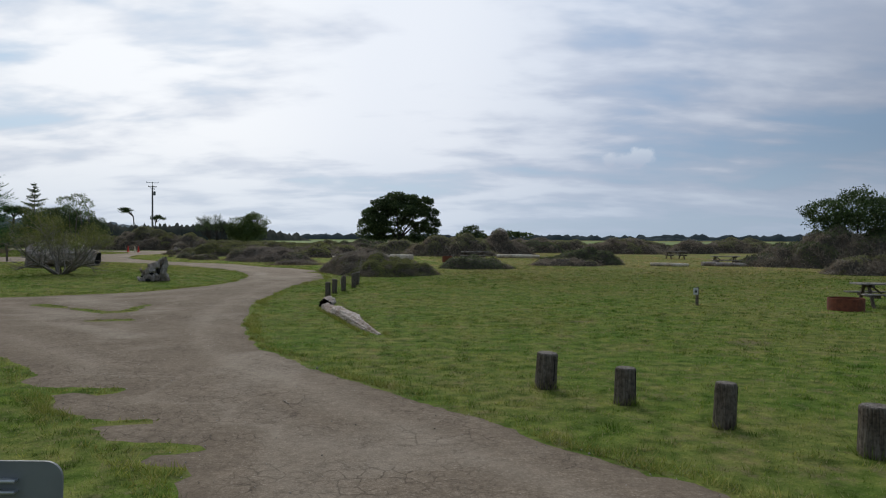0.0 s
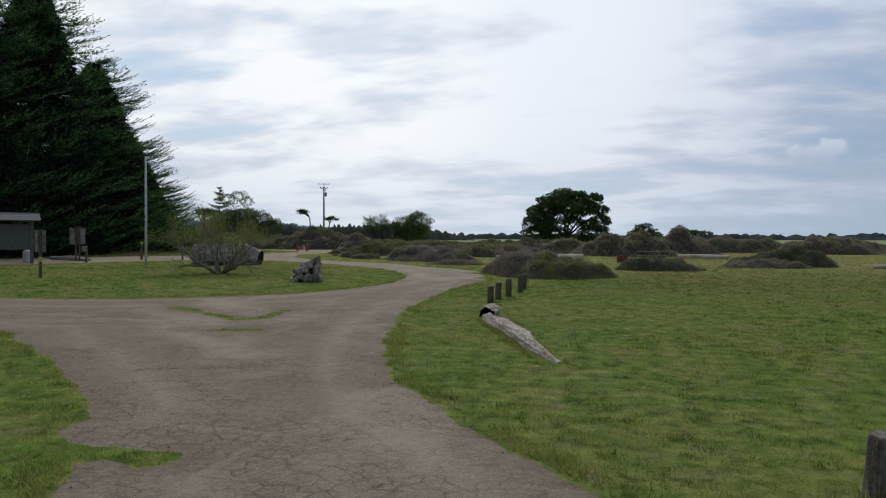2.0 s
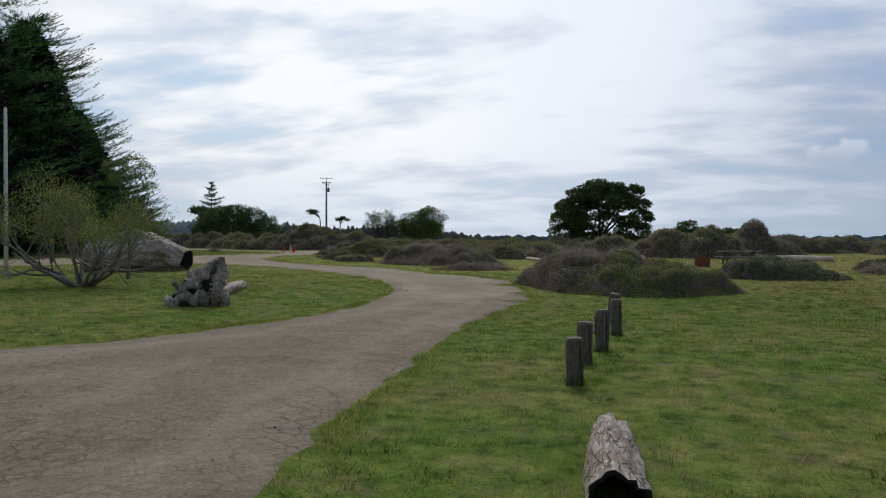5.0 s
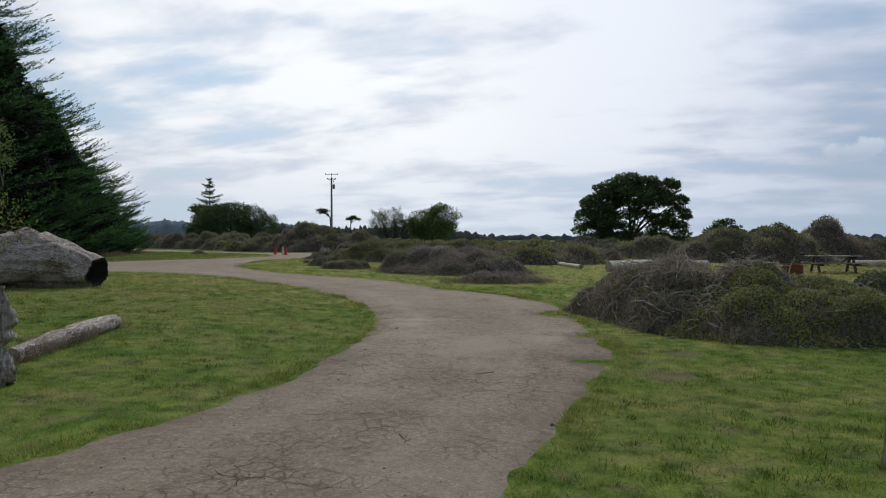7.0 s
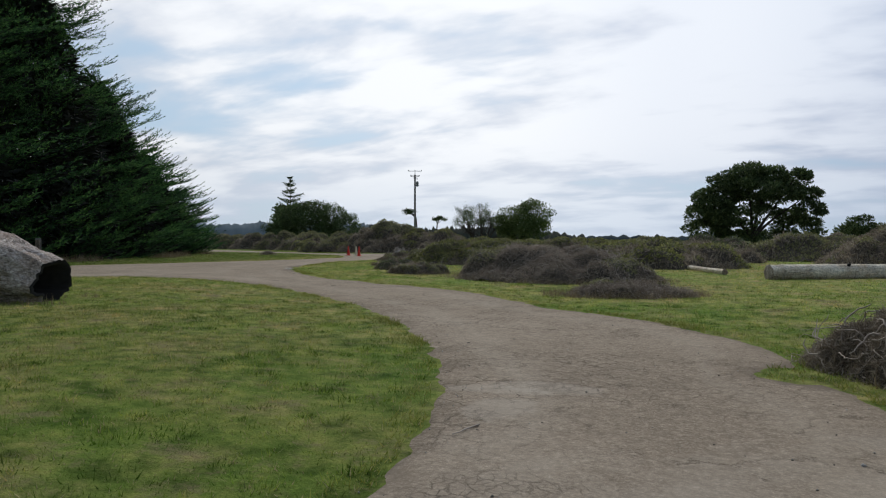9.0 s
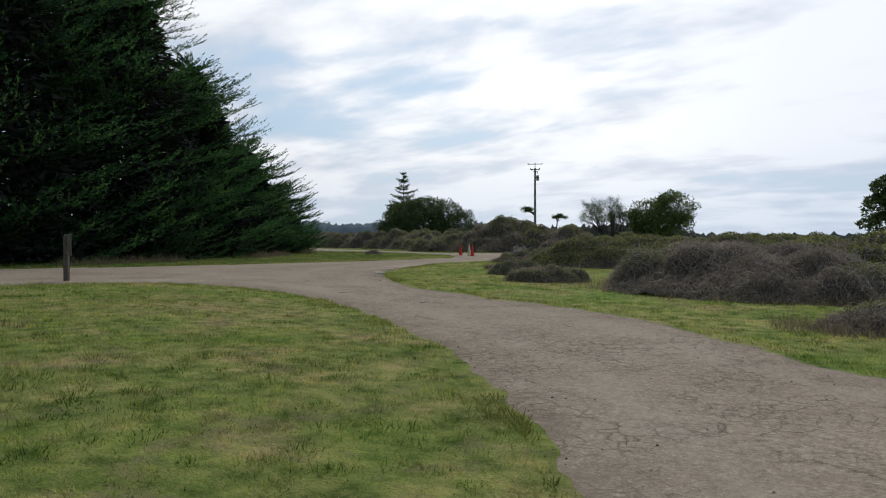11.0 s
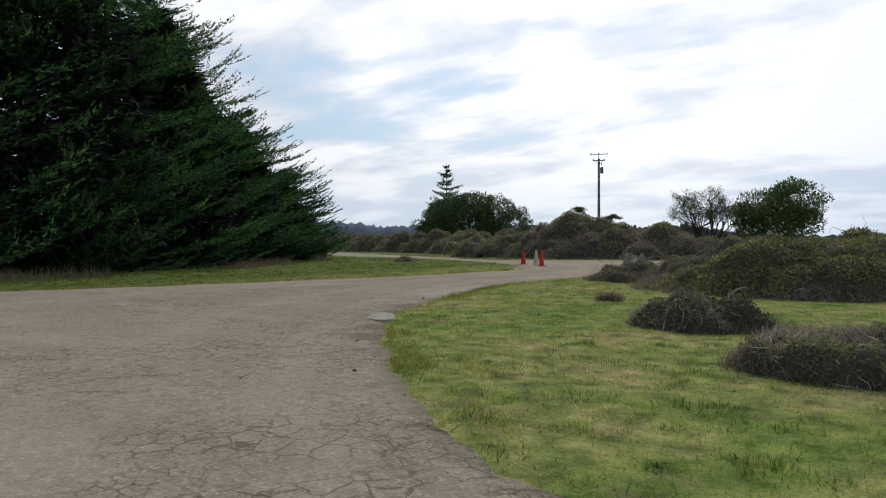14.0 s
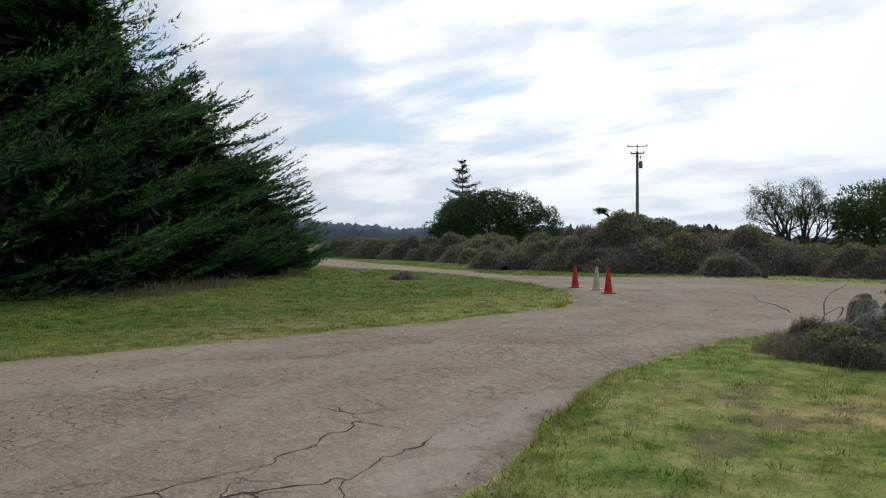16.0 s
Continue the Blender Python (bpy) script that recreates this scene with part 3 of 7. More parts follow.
ISLAND_EDGE = [
    (-15.6, 24.5), (-12.7, 26.3), (-10.8, 28.8), (-9.8, 32.5), (-9.9, 35.8), (-10.5, 39), (-11.6, 41.6), (-13.2, 44.3), (-15.9, 47.2), (-18.3, 49.2),
    (-20.1, 50.4), (-23.4, 52.0), (-26.7, 52.6), (-29.3, 52.0), (-33, 48), (-37.4, 41.3), (-55, 24.5), (-70, 12), (-60, 13), (-40, 20), (-20.3, 23.6)]
# strips of turf that have taken over cracks in the drive
TURF_STRIPS = [
    ((-12.3, 22.3), (-9.3, 20.2), 0.17), ((-9.3, 20.2), (-9.0, 20.6), 0.26), ((-9.0, 20.6), (-9.2, 22.5), 0.15), ((-8.9, 18.2), (-8.1, 18.4), 0.15),
    ((-6.6, 38.85), (-5.8, 38.75), 0.20), ((-6.4, 36.3), (-5.8, 36.2), 0.20), ((-7.4, 41.9), (-6.9, 41.6), 0.20),
    ((-6.0, 10.0), (-4.6, 9.95), 0.19), ((-5.2, 8.2), (-4.2, 8.15), 0.21), ((-4.2, 8.15), (-3.3, 8.3), 0.03), ((-4.2, 7.2), (-3.2, 7.1), 0.2), ((-3.0, 7.25), (-2.5, 7.2), 0.10),
    ((-3.3, 6.5), (-2.4, 6.5), 0.12),
    ((-19.7, 48.6), (-21.2, 49.9), 0.10)]


def inside(P, poly):
    x, y = P[:, 0], P[:, 1]
    out = np.zeros(len(P), bool)
    for (x0, y0), (x1, y1) in zip(poly, poly[1:] + poly[:1]):
        cross = ((y0 > y) != (y1 > y)) & (x < (x1 - x0) * (y - y0) / (y1 - y0 + 1e-12) + x0)
        out ^= cross
    return out


def seg_dist(P, a, b):
    a, b = np.array(a, float), np.array(b, float)
    ab = b - a
    t = np.clip(((P - a) @ ab) / (ab @ ab), 0, 1)
    return np.hypot(*(P - a - t[:, None] * ab).T)


def smooth_loop(poly, steps=4):
    p = np.array(poly, float)
    a, b, c, d = np.roll(p, 1, 0), p, np.roll(p, -1, 0), np.roll(p, -2, 0)
    out = []
    for t in np.arange(steps) / steps:
        out.append(0.5 * (2 * b + (c - a) * t + (2 * a - 5 * b + 4 * c - d) * t * t + (3 * b - a - 3 * c + d) * t**3))
    return [tuple(v) for v in np.stack(out, 1).reshape(-1, 2)]


OUTER, INNER = smooth_loop(DRIVE_EDGE + JUNCTION_EDGE + BRANCH_EDGE, 2), smooth_loop(ISLAND_EDGE, 2)


GRID_X, GRID_Y = np.arange(-97, 40, 0.5), np.arange(-22, 124, 0.5)


def edge_grid():
    X, Y = np.meshgrid(GRID_X, GRID_Y, indexing="ij")
    P = np.stack([X.ravel(), Y.ravel()], 1)
    d = np.full(len(P), 1e9)
    for poly in (OUTER, INNER):
        for a, b in zip(poly, poly[1:] + poly[:1]):
            d = np.minimum(d, seg_dist(P, a, b))
    return np.where(inside(P, OUTER) & ~inside(P, INNER), d, -d).reshape(X.shape)


EDGE_GRID = edge_grid()


def isle_grid():
    X, Y = np.meshgrid(GRID_X, GRID_Y, indexing="ij")
    P = np.stack([X.ravel(), Y.ravel()], 1)
    d = np.min([seg_dist(P, a, b) for a, b in zip(INNER, INNER[1:] + INNER[:1])], 0)
    return np.where(inside(P, INNER), d, 0).reshape(X.shape)


ISLE_GRID = isle_grid()


def look_up(grid, P):
    u = np.clip((P[:, 0] - GRID_X[0]) / 0.5, 0, len(GRID_X) - 1.001)
    v = np.clip((P[:, 1] - GRID_Y[0]) / 0.5, 0, len(GRID_Y) - 1.001)
    i, j = u.astype(int), v.astype(int)
    u, v = u - i, v - j
    return (grid[i, j] * (1 - u) + grid[i + 1, j] * u) * (1 - v) + (grid[i, j + 1] * (1 - u) + grid[i + 1, j + 1] * u) * v


def asphalt_depth(P):
    """Metres inside the ragged edge of the asphalt (negative: on turf)."""
    P = np.asarray(P, float)[:, :2]
    d = look_up(EDGE_GRID, P)
    near = np.abs(d) < 1.2
    Q = P[near]
    d[near] += 0.11 * fbm(Q, 2.2, 5) + 0.065 * fbm(Q, 8.0, 6)
    for a, b, w in TURF_STRIPS:
        lo, hi = np.minimum(a, b) - 0.8, np.maximum(a, b) + 0.8
        k = np.nonzero(((P > lo) & (P < hi)).all(1))[0]
        if len(k):
            d[k] = np.minimum(d[k], seg_dist(P[k], a, b) - w * (1 + 0.75 * fbm(P[k], 4.0, 8) + 0.4 * fbm(P[k], 14.0, 9)))
    return d


def axis_steps(lo, hi, step, reach, grow=1.22):
    a = list(np.arange(lo, hi + step / 2, step))
    up, dn, s = [], [], step
    x, y = a[-1], a[0]
    while x < reach or y > -reach:
        s *= grow
        x, y = x + s, y - s
        up.append(x), dn.append(y)
    return np.array(dn[::-1] + a + up)


def ground_height(x, y):
    P = np.stack([np.ravel(x), np.ravel(y)], 1)
    near = np.exp(-((P[:, 0] + 10) ** 2 + (P[:, 1] - 45) ** 2) / 9000)
    z = rise(P[:, 0], P[:, 1]) + near * 0.02 * fbm(P, 0.35, 3)
    c = np.clip(look_up(ISLE_GRID, P) / 5, 0, 1)
    z = z + 0.18 * c * c * (3 - 2 * c)
    far = np.hypot(P[:, 0] + 10, P[:, 1] - 45)
    z = z - 0.9 * np.clip((far - 140) / 400, 0, 1)
    return z.reshape(np.shape(x))


def make_terrain():
    xs, ys = axis_steps(-60, 40, 0.8, 4200), axis_steps(-20, 115, 0.8, 4200)
    X, Y = np.meshgrid(xs, ys, indexing="ij")
    V = np.stack([X, Y, ground_height(X, Y)], -1).reshape(-1, 3)
    i, j = np.meshgrid(np.arange(len(xs) - 1), np.arange(len(ys) - 1), indexing="ij")
    k = i * len(ys) + j
    F = np.stack([k, k + len(ys), k + len(ys) + 1, k + 1], -1).reshape(-1, 4)
    tagged(raw("ground", V, F, GROUND, smooth=True), "uneven green turf with dry yellowish patches", "ground", kind="structure")

    # the drive: cells clipped along the ragged edge
    step = 0.20
    xs, ys = np.arange(-96, 17, step), np.arange(-17, 121, step)
    X, Y = np.meshgrid(xs, ys, indexing="ij")
    P = np.stack([X.ravel(), Y.ravel()], 1)
    D = asphalt_depth(P).reshape(X.shape)
    pts = np.c_[P, np.zeros(len(P))]
    ny = len(ys)
    ii, jj = np.meshgrid(np.arange(len(xs) - 1), np.arange(ny - 1), indexing="ij")
    k = (ii * ny + jj).ravel()
    tris = np.concatenate([np.stack([k, k + ny, k + ny + 1], 1), np.stack([k, k + ny + 1, k + 1], 1)])
    d = D.ravel()
    pos = d[tris] > 0
    cnt = pos.sum(1)
    full = tris[cnt == 3]
    verts, depth, faces3, faces4 = [pts], [d], [full], []
    base = len(pts)
    rims = []
    for want in (1, 2):
        sel = tris[cnt == want]
        odd = (pos[cnt == want] == (want == 1)).argmax(1)
        r = np.arange(len(sel))
        a, b, c = sel[r, odd], sel[r, (odd + 1) % 3], sel[r, (odd + 2) % 3]

        def cut(p, q):
            t = np.clip(d[p] / np.where(np.abs(d[p] - d[q]) < 1e-9, 1e-9, d[p] - d[q]), 0, 1)[:, None]
            return pts[p] * (1 - t) + pts[q] * t

        verts += [cut(a, b), cut(a, c)]
        depth += [np.zeros(2 * len(sel))]
        ab, ac = base + r, base + len(sel) + r
        base += 2 * len(sel)
        rims.append(np.stack([ab, ac], 1) if want == 1 else np.stack([ac, ab], 1))
        if want == 1:
            faces3.append(np.stack([a, ab, ac], 1))
        else:
            faces4.append(np.stack([ab, b, c, ac], 1))
    V, depth = np.concatenate(verts), np.concatenate(depth)
    F3, F4 = np.concatenate(faces3), np.concatenate(faces4)
    used = np.unique(np.r_[F3.ravel(), F4.ravel()])
    back = np.zeros(len(V), int)
    back[used] = np.arange(len(used))
    V, depth = V[used], depth[used]
    lift = -0.007 + 0.035 * np.clip(depth / 0.40, 0, 1) + 0.006 * fbm(V[:, :2], 0.9, 4) * np.clip(depth / 0.6, 0, 1)
    V[:, 2] = ground_height(V[:, 0], V[:, 1]) + lift
    # a short face down into the soil all along the broken edge
    rim = back[np.concatenate(rims)]
    n = len(V)
    V = np.concatenate([V, V[rim[:, 0]] - (0, 0, 0.06), V[rim[:, 1]] - (0, 0, 0.06)])
    depth = np.concatenate([depth, np.zeros(2 * len(rim))])
    q = np.arange(len(rim))
    lip = np.stack([rim[:, 0], rim[:, 1], n + len(rim) + q, n + q], 1)
    road = raw("road", V, [back[F3], back[F4], lip], ASPHALT, smooth=False)
    attr = road.data.attributes.new("margin", "FLOAT", "POINT")
    attr.data.foreach_set("value", np.clip(depth, 0, 5).astype(np.float32))
    tagged(road, "cracked brownish grey asphalt drive with ragged grassy edges", "road", kind="structure")


make_terrain()


def gz(x, y):
    return float(ground_height(np.array([float(x)]), np.array([float(y)]))[0])


# ---------------------------------------------------------------- grass
DRIVE_LINE = [(2, 2), (-2, 10), (-6, 25), (-8, 38), (-14, 47), (-24, 58), (-27, 66)]


def line_dist(P):
    return np.min([seg_dist(P, a, b) for a, b in zip(DRIVE_LINE, DRIVE_LINE[1:])], 0)


def tussock(P, cell, seed):
    """For each place: the distance to the nearest tussock's heart, in cells, and that tussock's own number from 0 to 1."""
    Q = P / cell
    i = np.floor(Q)
    best, own = np.full(len(P), 9.0), np.zeros(len(P))
    for dx in (-1, 0, 1):
        for dy in (-1, 0, 1):
            c = i + (dx, dy)
            d = np.hypot(c[:, 0] + 0.5 + 0.45 * lattice(c, seed) - Q[:, 0], c[:, 1] + 0.5 + 0.45 * lattice(c, seed + 1) - Q[:, 1])
            near = d < best
            best[near] = d[near]
            own[near] = 0.5 + 0.5 * lattice(c[near], seed + 2)
    return best, own


def make_grass(lo, hi, density, tall, wide, seed, box, cell=0.27):
    rng = np.random.default_rng(seed)
    n = int((box[2] - box[0]) * (box[3] - box[1]) * density)
    P = rng.uniform((box[0], box[1]), (box[2], box[3]), (n, 2))
    d = line_dist(P)
    P = P[(d >= lo) & (d < hi)]
    e = asphalt_depth(P)
    P, e = P[e < 0.01], e[e < 0.01]
    for x, y, rx, ry in SCUFFS:
        bare = np.hypot((P[:, 0] - x) / rx, (P[:, 1] - y) / ry) < rng.uniform(0.0, 0.95, len(P))
        P, e = P[~bare], e[~bare]
    d, own = tussock(P, cell, 21)
    mound = np.exp(-((d / 0.45) ** 2)) * (0.25 + 1.1 * own)
    keep = rng.random(len(P)) < np.clip(0.34 + 0.75 * mound, 0.0, 1)
    P, e, mound, own, d = P[keep], e[keep], mound[keep], own[keep], d[keep]
    h = tall * rng.uniform(0.5, 1.15, len(P)) * (0.55 + 1.15 * mound) * (1 + 0.5 * np.exp(e / 0.25))
    flow = 6.28 * own
    lean = np.c_[rng.normal(0, 0.45, (len(P), 2)) + 0.45 * np.c_[np.cos(flow), np.sin(flow)], np.ones(len(P))]
    base = np.c_[P, ground_height(P[:, 0], P[:, 1]) - 0.004]
    V, F = leaf_tris(base, lean, h, wide * rng.uniform(0.6, 1.3, len(P)), rng)
    tone = np.clip(0.22 + 0.62 * own * np.exp(-((d / 0.6) ** 2)) + 0.16 * rng.normal(size=len(P)), 0, 1)
    return V, F, np.repeat(tone, 3)


def join(parts):
    V, F, b = [], [], 0
    for v, f, *_ in parts:
        V.append(v), F.append(f + b)
        b += len(v)
    return np.concatenate(V), np.concatenate(F)


def edge_fringe(density, seed):
    """Longer blades that hang over the edge of the asphalt."""
    rng = np.random.default_rng(seed)
    P = rng.uniform((-38, -4), (9, 78), (int(47 * 82 * density), 2))
    raw_edge = np.abs(look_up(EDGE_GRID, P))
    P = P[(line_dist(P) < 12) & (raw_edge < 1.1)]
    e = asphalt_depth(P)
    keep = (e < 0.03) & (e > -0.30) & (rng.random(len(P)) < 0.35 + 0.65 * np.exp(-np.abs(e) / 0.07))
    P = P[keep][rng.random(keep.sum()) < np.clip(0.45 + 0.9 * fbm(P[keep], 3.5, 23), 0.03, 1)]
    base = np.c_[P, ground_height(P[:, 0], P[:, 1])]
    h = rng.uniform(0.035, 0.09, len(P)) * (1 + 0.7 * fbm(P, 3.5, 24))
    return leaf_tris(base, np.c_[rng.normal(0, 0.6, (len(P), 2)), np.ones(len(P))], h, rng.uniform(0.006, 0.013, len(P)), rng)


TURF_BLADES = [
    make_grass(0, 7, 760, 0.044, 0.0085, 31, (-38, -6, 14, 78)),
    make_grass(7, 13, 330, 0.052, 0.014, 34, (-42, -8, 18, 82)),
    make_grass(13, 22, 130, 0.060, 0.026, 32, (-50, -14, 26, 90), 0.40),
    make_grass(22, 48, 26, 0.075, 0.055, 33, (-74, -22, 50, 112), 0.70)]


def make_tufts(seed, per_m2, lo, hi, box, wide, blades):
    """Low cushions of ranker grass scattered over the turf, their blades splayed outward."""
    rng = np.random.default_rng(seed)
    n = int((box[2] - box[0]) * (box[3] - box[1]) * per_m2)
    C = rng.uniform((box[0], box[1]), (box[2], box[3]), (n, 2))
    d = line_dist(C)
    C = C[(d >= lo) & (d < hi)]
    C = C[(asphalt_depth(C) < -0.06) & (rng.random(len(C)) < np.clip(0.55 + 0.8 * fbm(C, 0.8, 41), 0.08, 1))]
    spread = rng.uniform(0.05, 0.13, len(C)) * (1 + 0.8 * (rng.random(len(C)) > 0.9))
    off = rng.normal(0, 1, (len(C), blades, 2))
    P = (C[:, None] + off * spread[:, None, None]).reshape(-1, 2)
    r = np.hypot(off[..., 0], off[..., 1]).ravel()
    h = np.repeat(rng.uniform(0.045, 0.095, len(C)) * (0.6 + 4 * spread), blades) * rng.uniform(0.6, 1.1, len(P)) * np.exp(-0.25 * r * r)
    base = np.c_[P, ground_height(P[:, 0], P[:, 1]) - 0.004]
    lean = off.reshape(-1, 2) * 0.45 + rng.normal(0, 0.3, (len(P), 2))
    return leaf_tris(base, np.c_[lean, np.ones(len(P))], h, wide * rng.uniform(0.6, 1.3, len(P)), rng)


V2, F2 = join([make_tufts(42, 5.5, 0, 8, (-38, -8, 16, 80), 0.010, 36), make_tufts(44, 4.0, 8, 15, (-44, -10, 20, 84), 0.018, 18), make_tufts(43, 1.8, 15, 34, (-60, -18, 36, 100), 0.034, 14)])
tagged(raw("grass_tufts", V2, F2, TUFT), "scattered ranker cushions of grass in the turf", "grass", kind="stuff")
# deep green tufts, their blade colour darkened further for the shade within them
V2, F2 = join([make_tufts(45, 3.4, 0, 8, (-38, -8, 16, 80), 0.011, 40), make_tufts(46, 2.8, 8, 15, (-44, -10, 20, 84), 0.016, 30), make_tufts(47, 1.5, 15, 34, (-60, -18, 36, 100), 0.040, 16)])
tagged(raw("dark_tufts", V2, F2, TUFT_DARK), "scattered deep green tufts of grass", "grass", kind="stuff")
V2, F2 = edge_fringe(1500, 35)
tagged(raw("edge_grass", V2, F2, FRINGE), "yellowish grass hanging over the drive's edge", "grass", kind="stuff")
turf_ob = raw("grass", *join(TURF_BLADES), BLADE)
turf_ob.data.attributes.new("tone", "FLOAT", "POINT").data.foreach_set("value", np.concatenate([b[2] for b in TURF_BLADES]).astype(np.float32))
tagged(turf_ob, "short tufted green grass with dry blades", "grass", kind="stuff")

# ---------------------------------------------------------------- brush


def mound(rx, ry, h, n, rng, seed, step, peak=0.0):
    """A wind-pressed heap of brush as a height field: a low dome that runs out to the ground, with overlapping cushions on it."""
    nx, ny = int(1.12 * rx / step) + 1, int(1.12 * ry / step) + 1
    X, Y = np.meshgrid(np.arange(-nx, nx + 1) * step, np.arange(-ny, ny + 1) * step, indexing="ij")
    P = np.stack([X.ravel(), Y.ravel()], 1)
    girth = math.sqrt(rx * ry)

    def dome(Q):
        rho = np.hypot(Q[:, 0] / rx, Q[:, 1] / ry) * (0.93 + 0.12 * fbm(Q, 3.2 / girth, seed))
        far = np.clip(np.hypot(Q[:, 0] / rx - peak, Q[:, 1] / ry) / (1 + abs(peak)), 0, 1)
        return np.clip(1 - rho**2.1, 0, 1) ** 0.85 * (1 - 0.22 * far**1.8)

    base = 0.74 * h * dome(P)
    hold = np.clip(base / (0.28 * h), 0, 1)
    z, owner = base.copy(), np.full(len(P), -1)
    s0 = min(max(0.24 * girth, 0.12), 0.72)
    count = int(min(90, max(n, 1.15 * rx * ry / s0**2)))
    r, a = np.sqrt(rng.random(count)) * 0.93, rng.uniform(0, 2 * np.pi, count)
    C = np.c_[rx * r * np.cos(a), ry * r * np.sin(a)]
    top = 0.74 * h * dome(C)
    for k in range(count):
        s = s0 * rng.uniform(0.6, 1.5)
        v = min(s * rng.uniform(0.7, 1.25), 0.5 * h)
        sunk = rng.uniform(0.12, 0.8)
        q = 1 - (((P - C[k]) / (s * rng.uniform(0.8, 1.3), s)) ** 2).sum(1)
        lift = np.where(q > 0, top[k] - sunk * v + v * np.sqrt(np.maximum(q, 0)), -1)
        lift = base + (lift - base) * hold
        higher = lift > z
        z[higher], owner[higher] = lift[higher], k
    z += np.where(z > 0, 0.035 * h * fbm(P, 5.0, seed + 1), 0)
    tone = rng.normal(0, 0.30, count + 1)[owner] + 0.45 * np.clip((z - base) / (0.22 * h) - 0.5, -0.6, 0.6)
    return X, Y, z.reshape(X.shape), tone.reshape(X.shape)


def mound_points(X, Y, Z, density, step, rng):
    """Places on a mound's skin, their normals and the cells that they lie in."""
    zx, zy = (Z[1:, :-1] - Z[:-1, :-1]) / step, (Z[:-1, 1:] - Z[:-1, :-1]) / step
    live = (Z[:-1, :-1] > 0.015) | (Z[1:, 1:] > 0.015)
    steep = np.minimum(np.sqrt(1 + zx**2 + zy**2), 3.2)
    cells = np.repeat(np.arange(zx.size), rng.poisson(density * step * step * steep * live).ravel())
    u = rng.random((len(cells), 2)) * step
    gx, gy = zx.ravel()[cells], zy.ravel()[cells]
    P = np.c_[X[:-1, :-1].ravel()[cells] + u[:, 0], Y[:-1, :-1].ravel()[cells] + u[:, 1], Z[:-1, :-1].ravel()[cells] + gx * u[:, 0] + gy * u[:, 1]]
    N = np.c_[-gx, -gy, np.ones(len(cells))]
    return P, N / np.linalg.norm(N, axis=1, keepdims=True), cells


def curl(p, nrm, rng, length, steps=9):
    """A bare twig that wanders close over the skin."""
    d = np.cross(nrm, rng.normal(size=3)) + (0, 0, 0.25)
    pts = [p + nrm * 0.01]
    for _ in range(steps):
        d = d / np.linalg.norm(d) + rng.normal(0, 0.34, 3)
        d -= nrm * max(0.0, d @ nrm - 0.25) * 0.7
        pts.append(pts[-1] + d / np.linalg.norm(d) * length / steps)
    return np.array(pts)


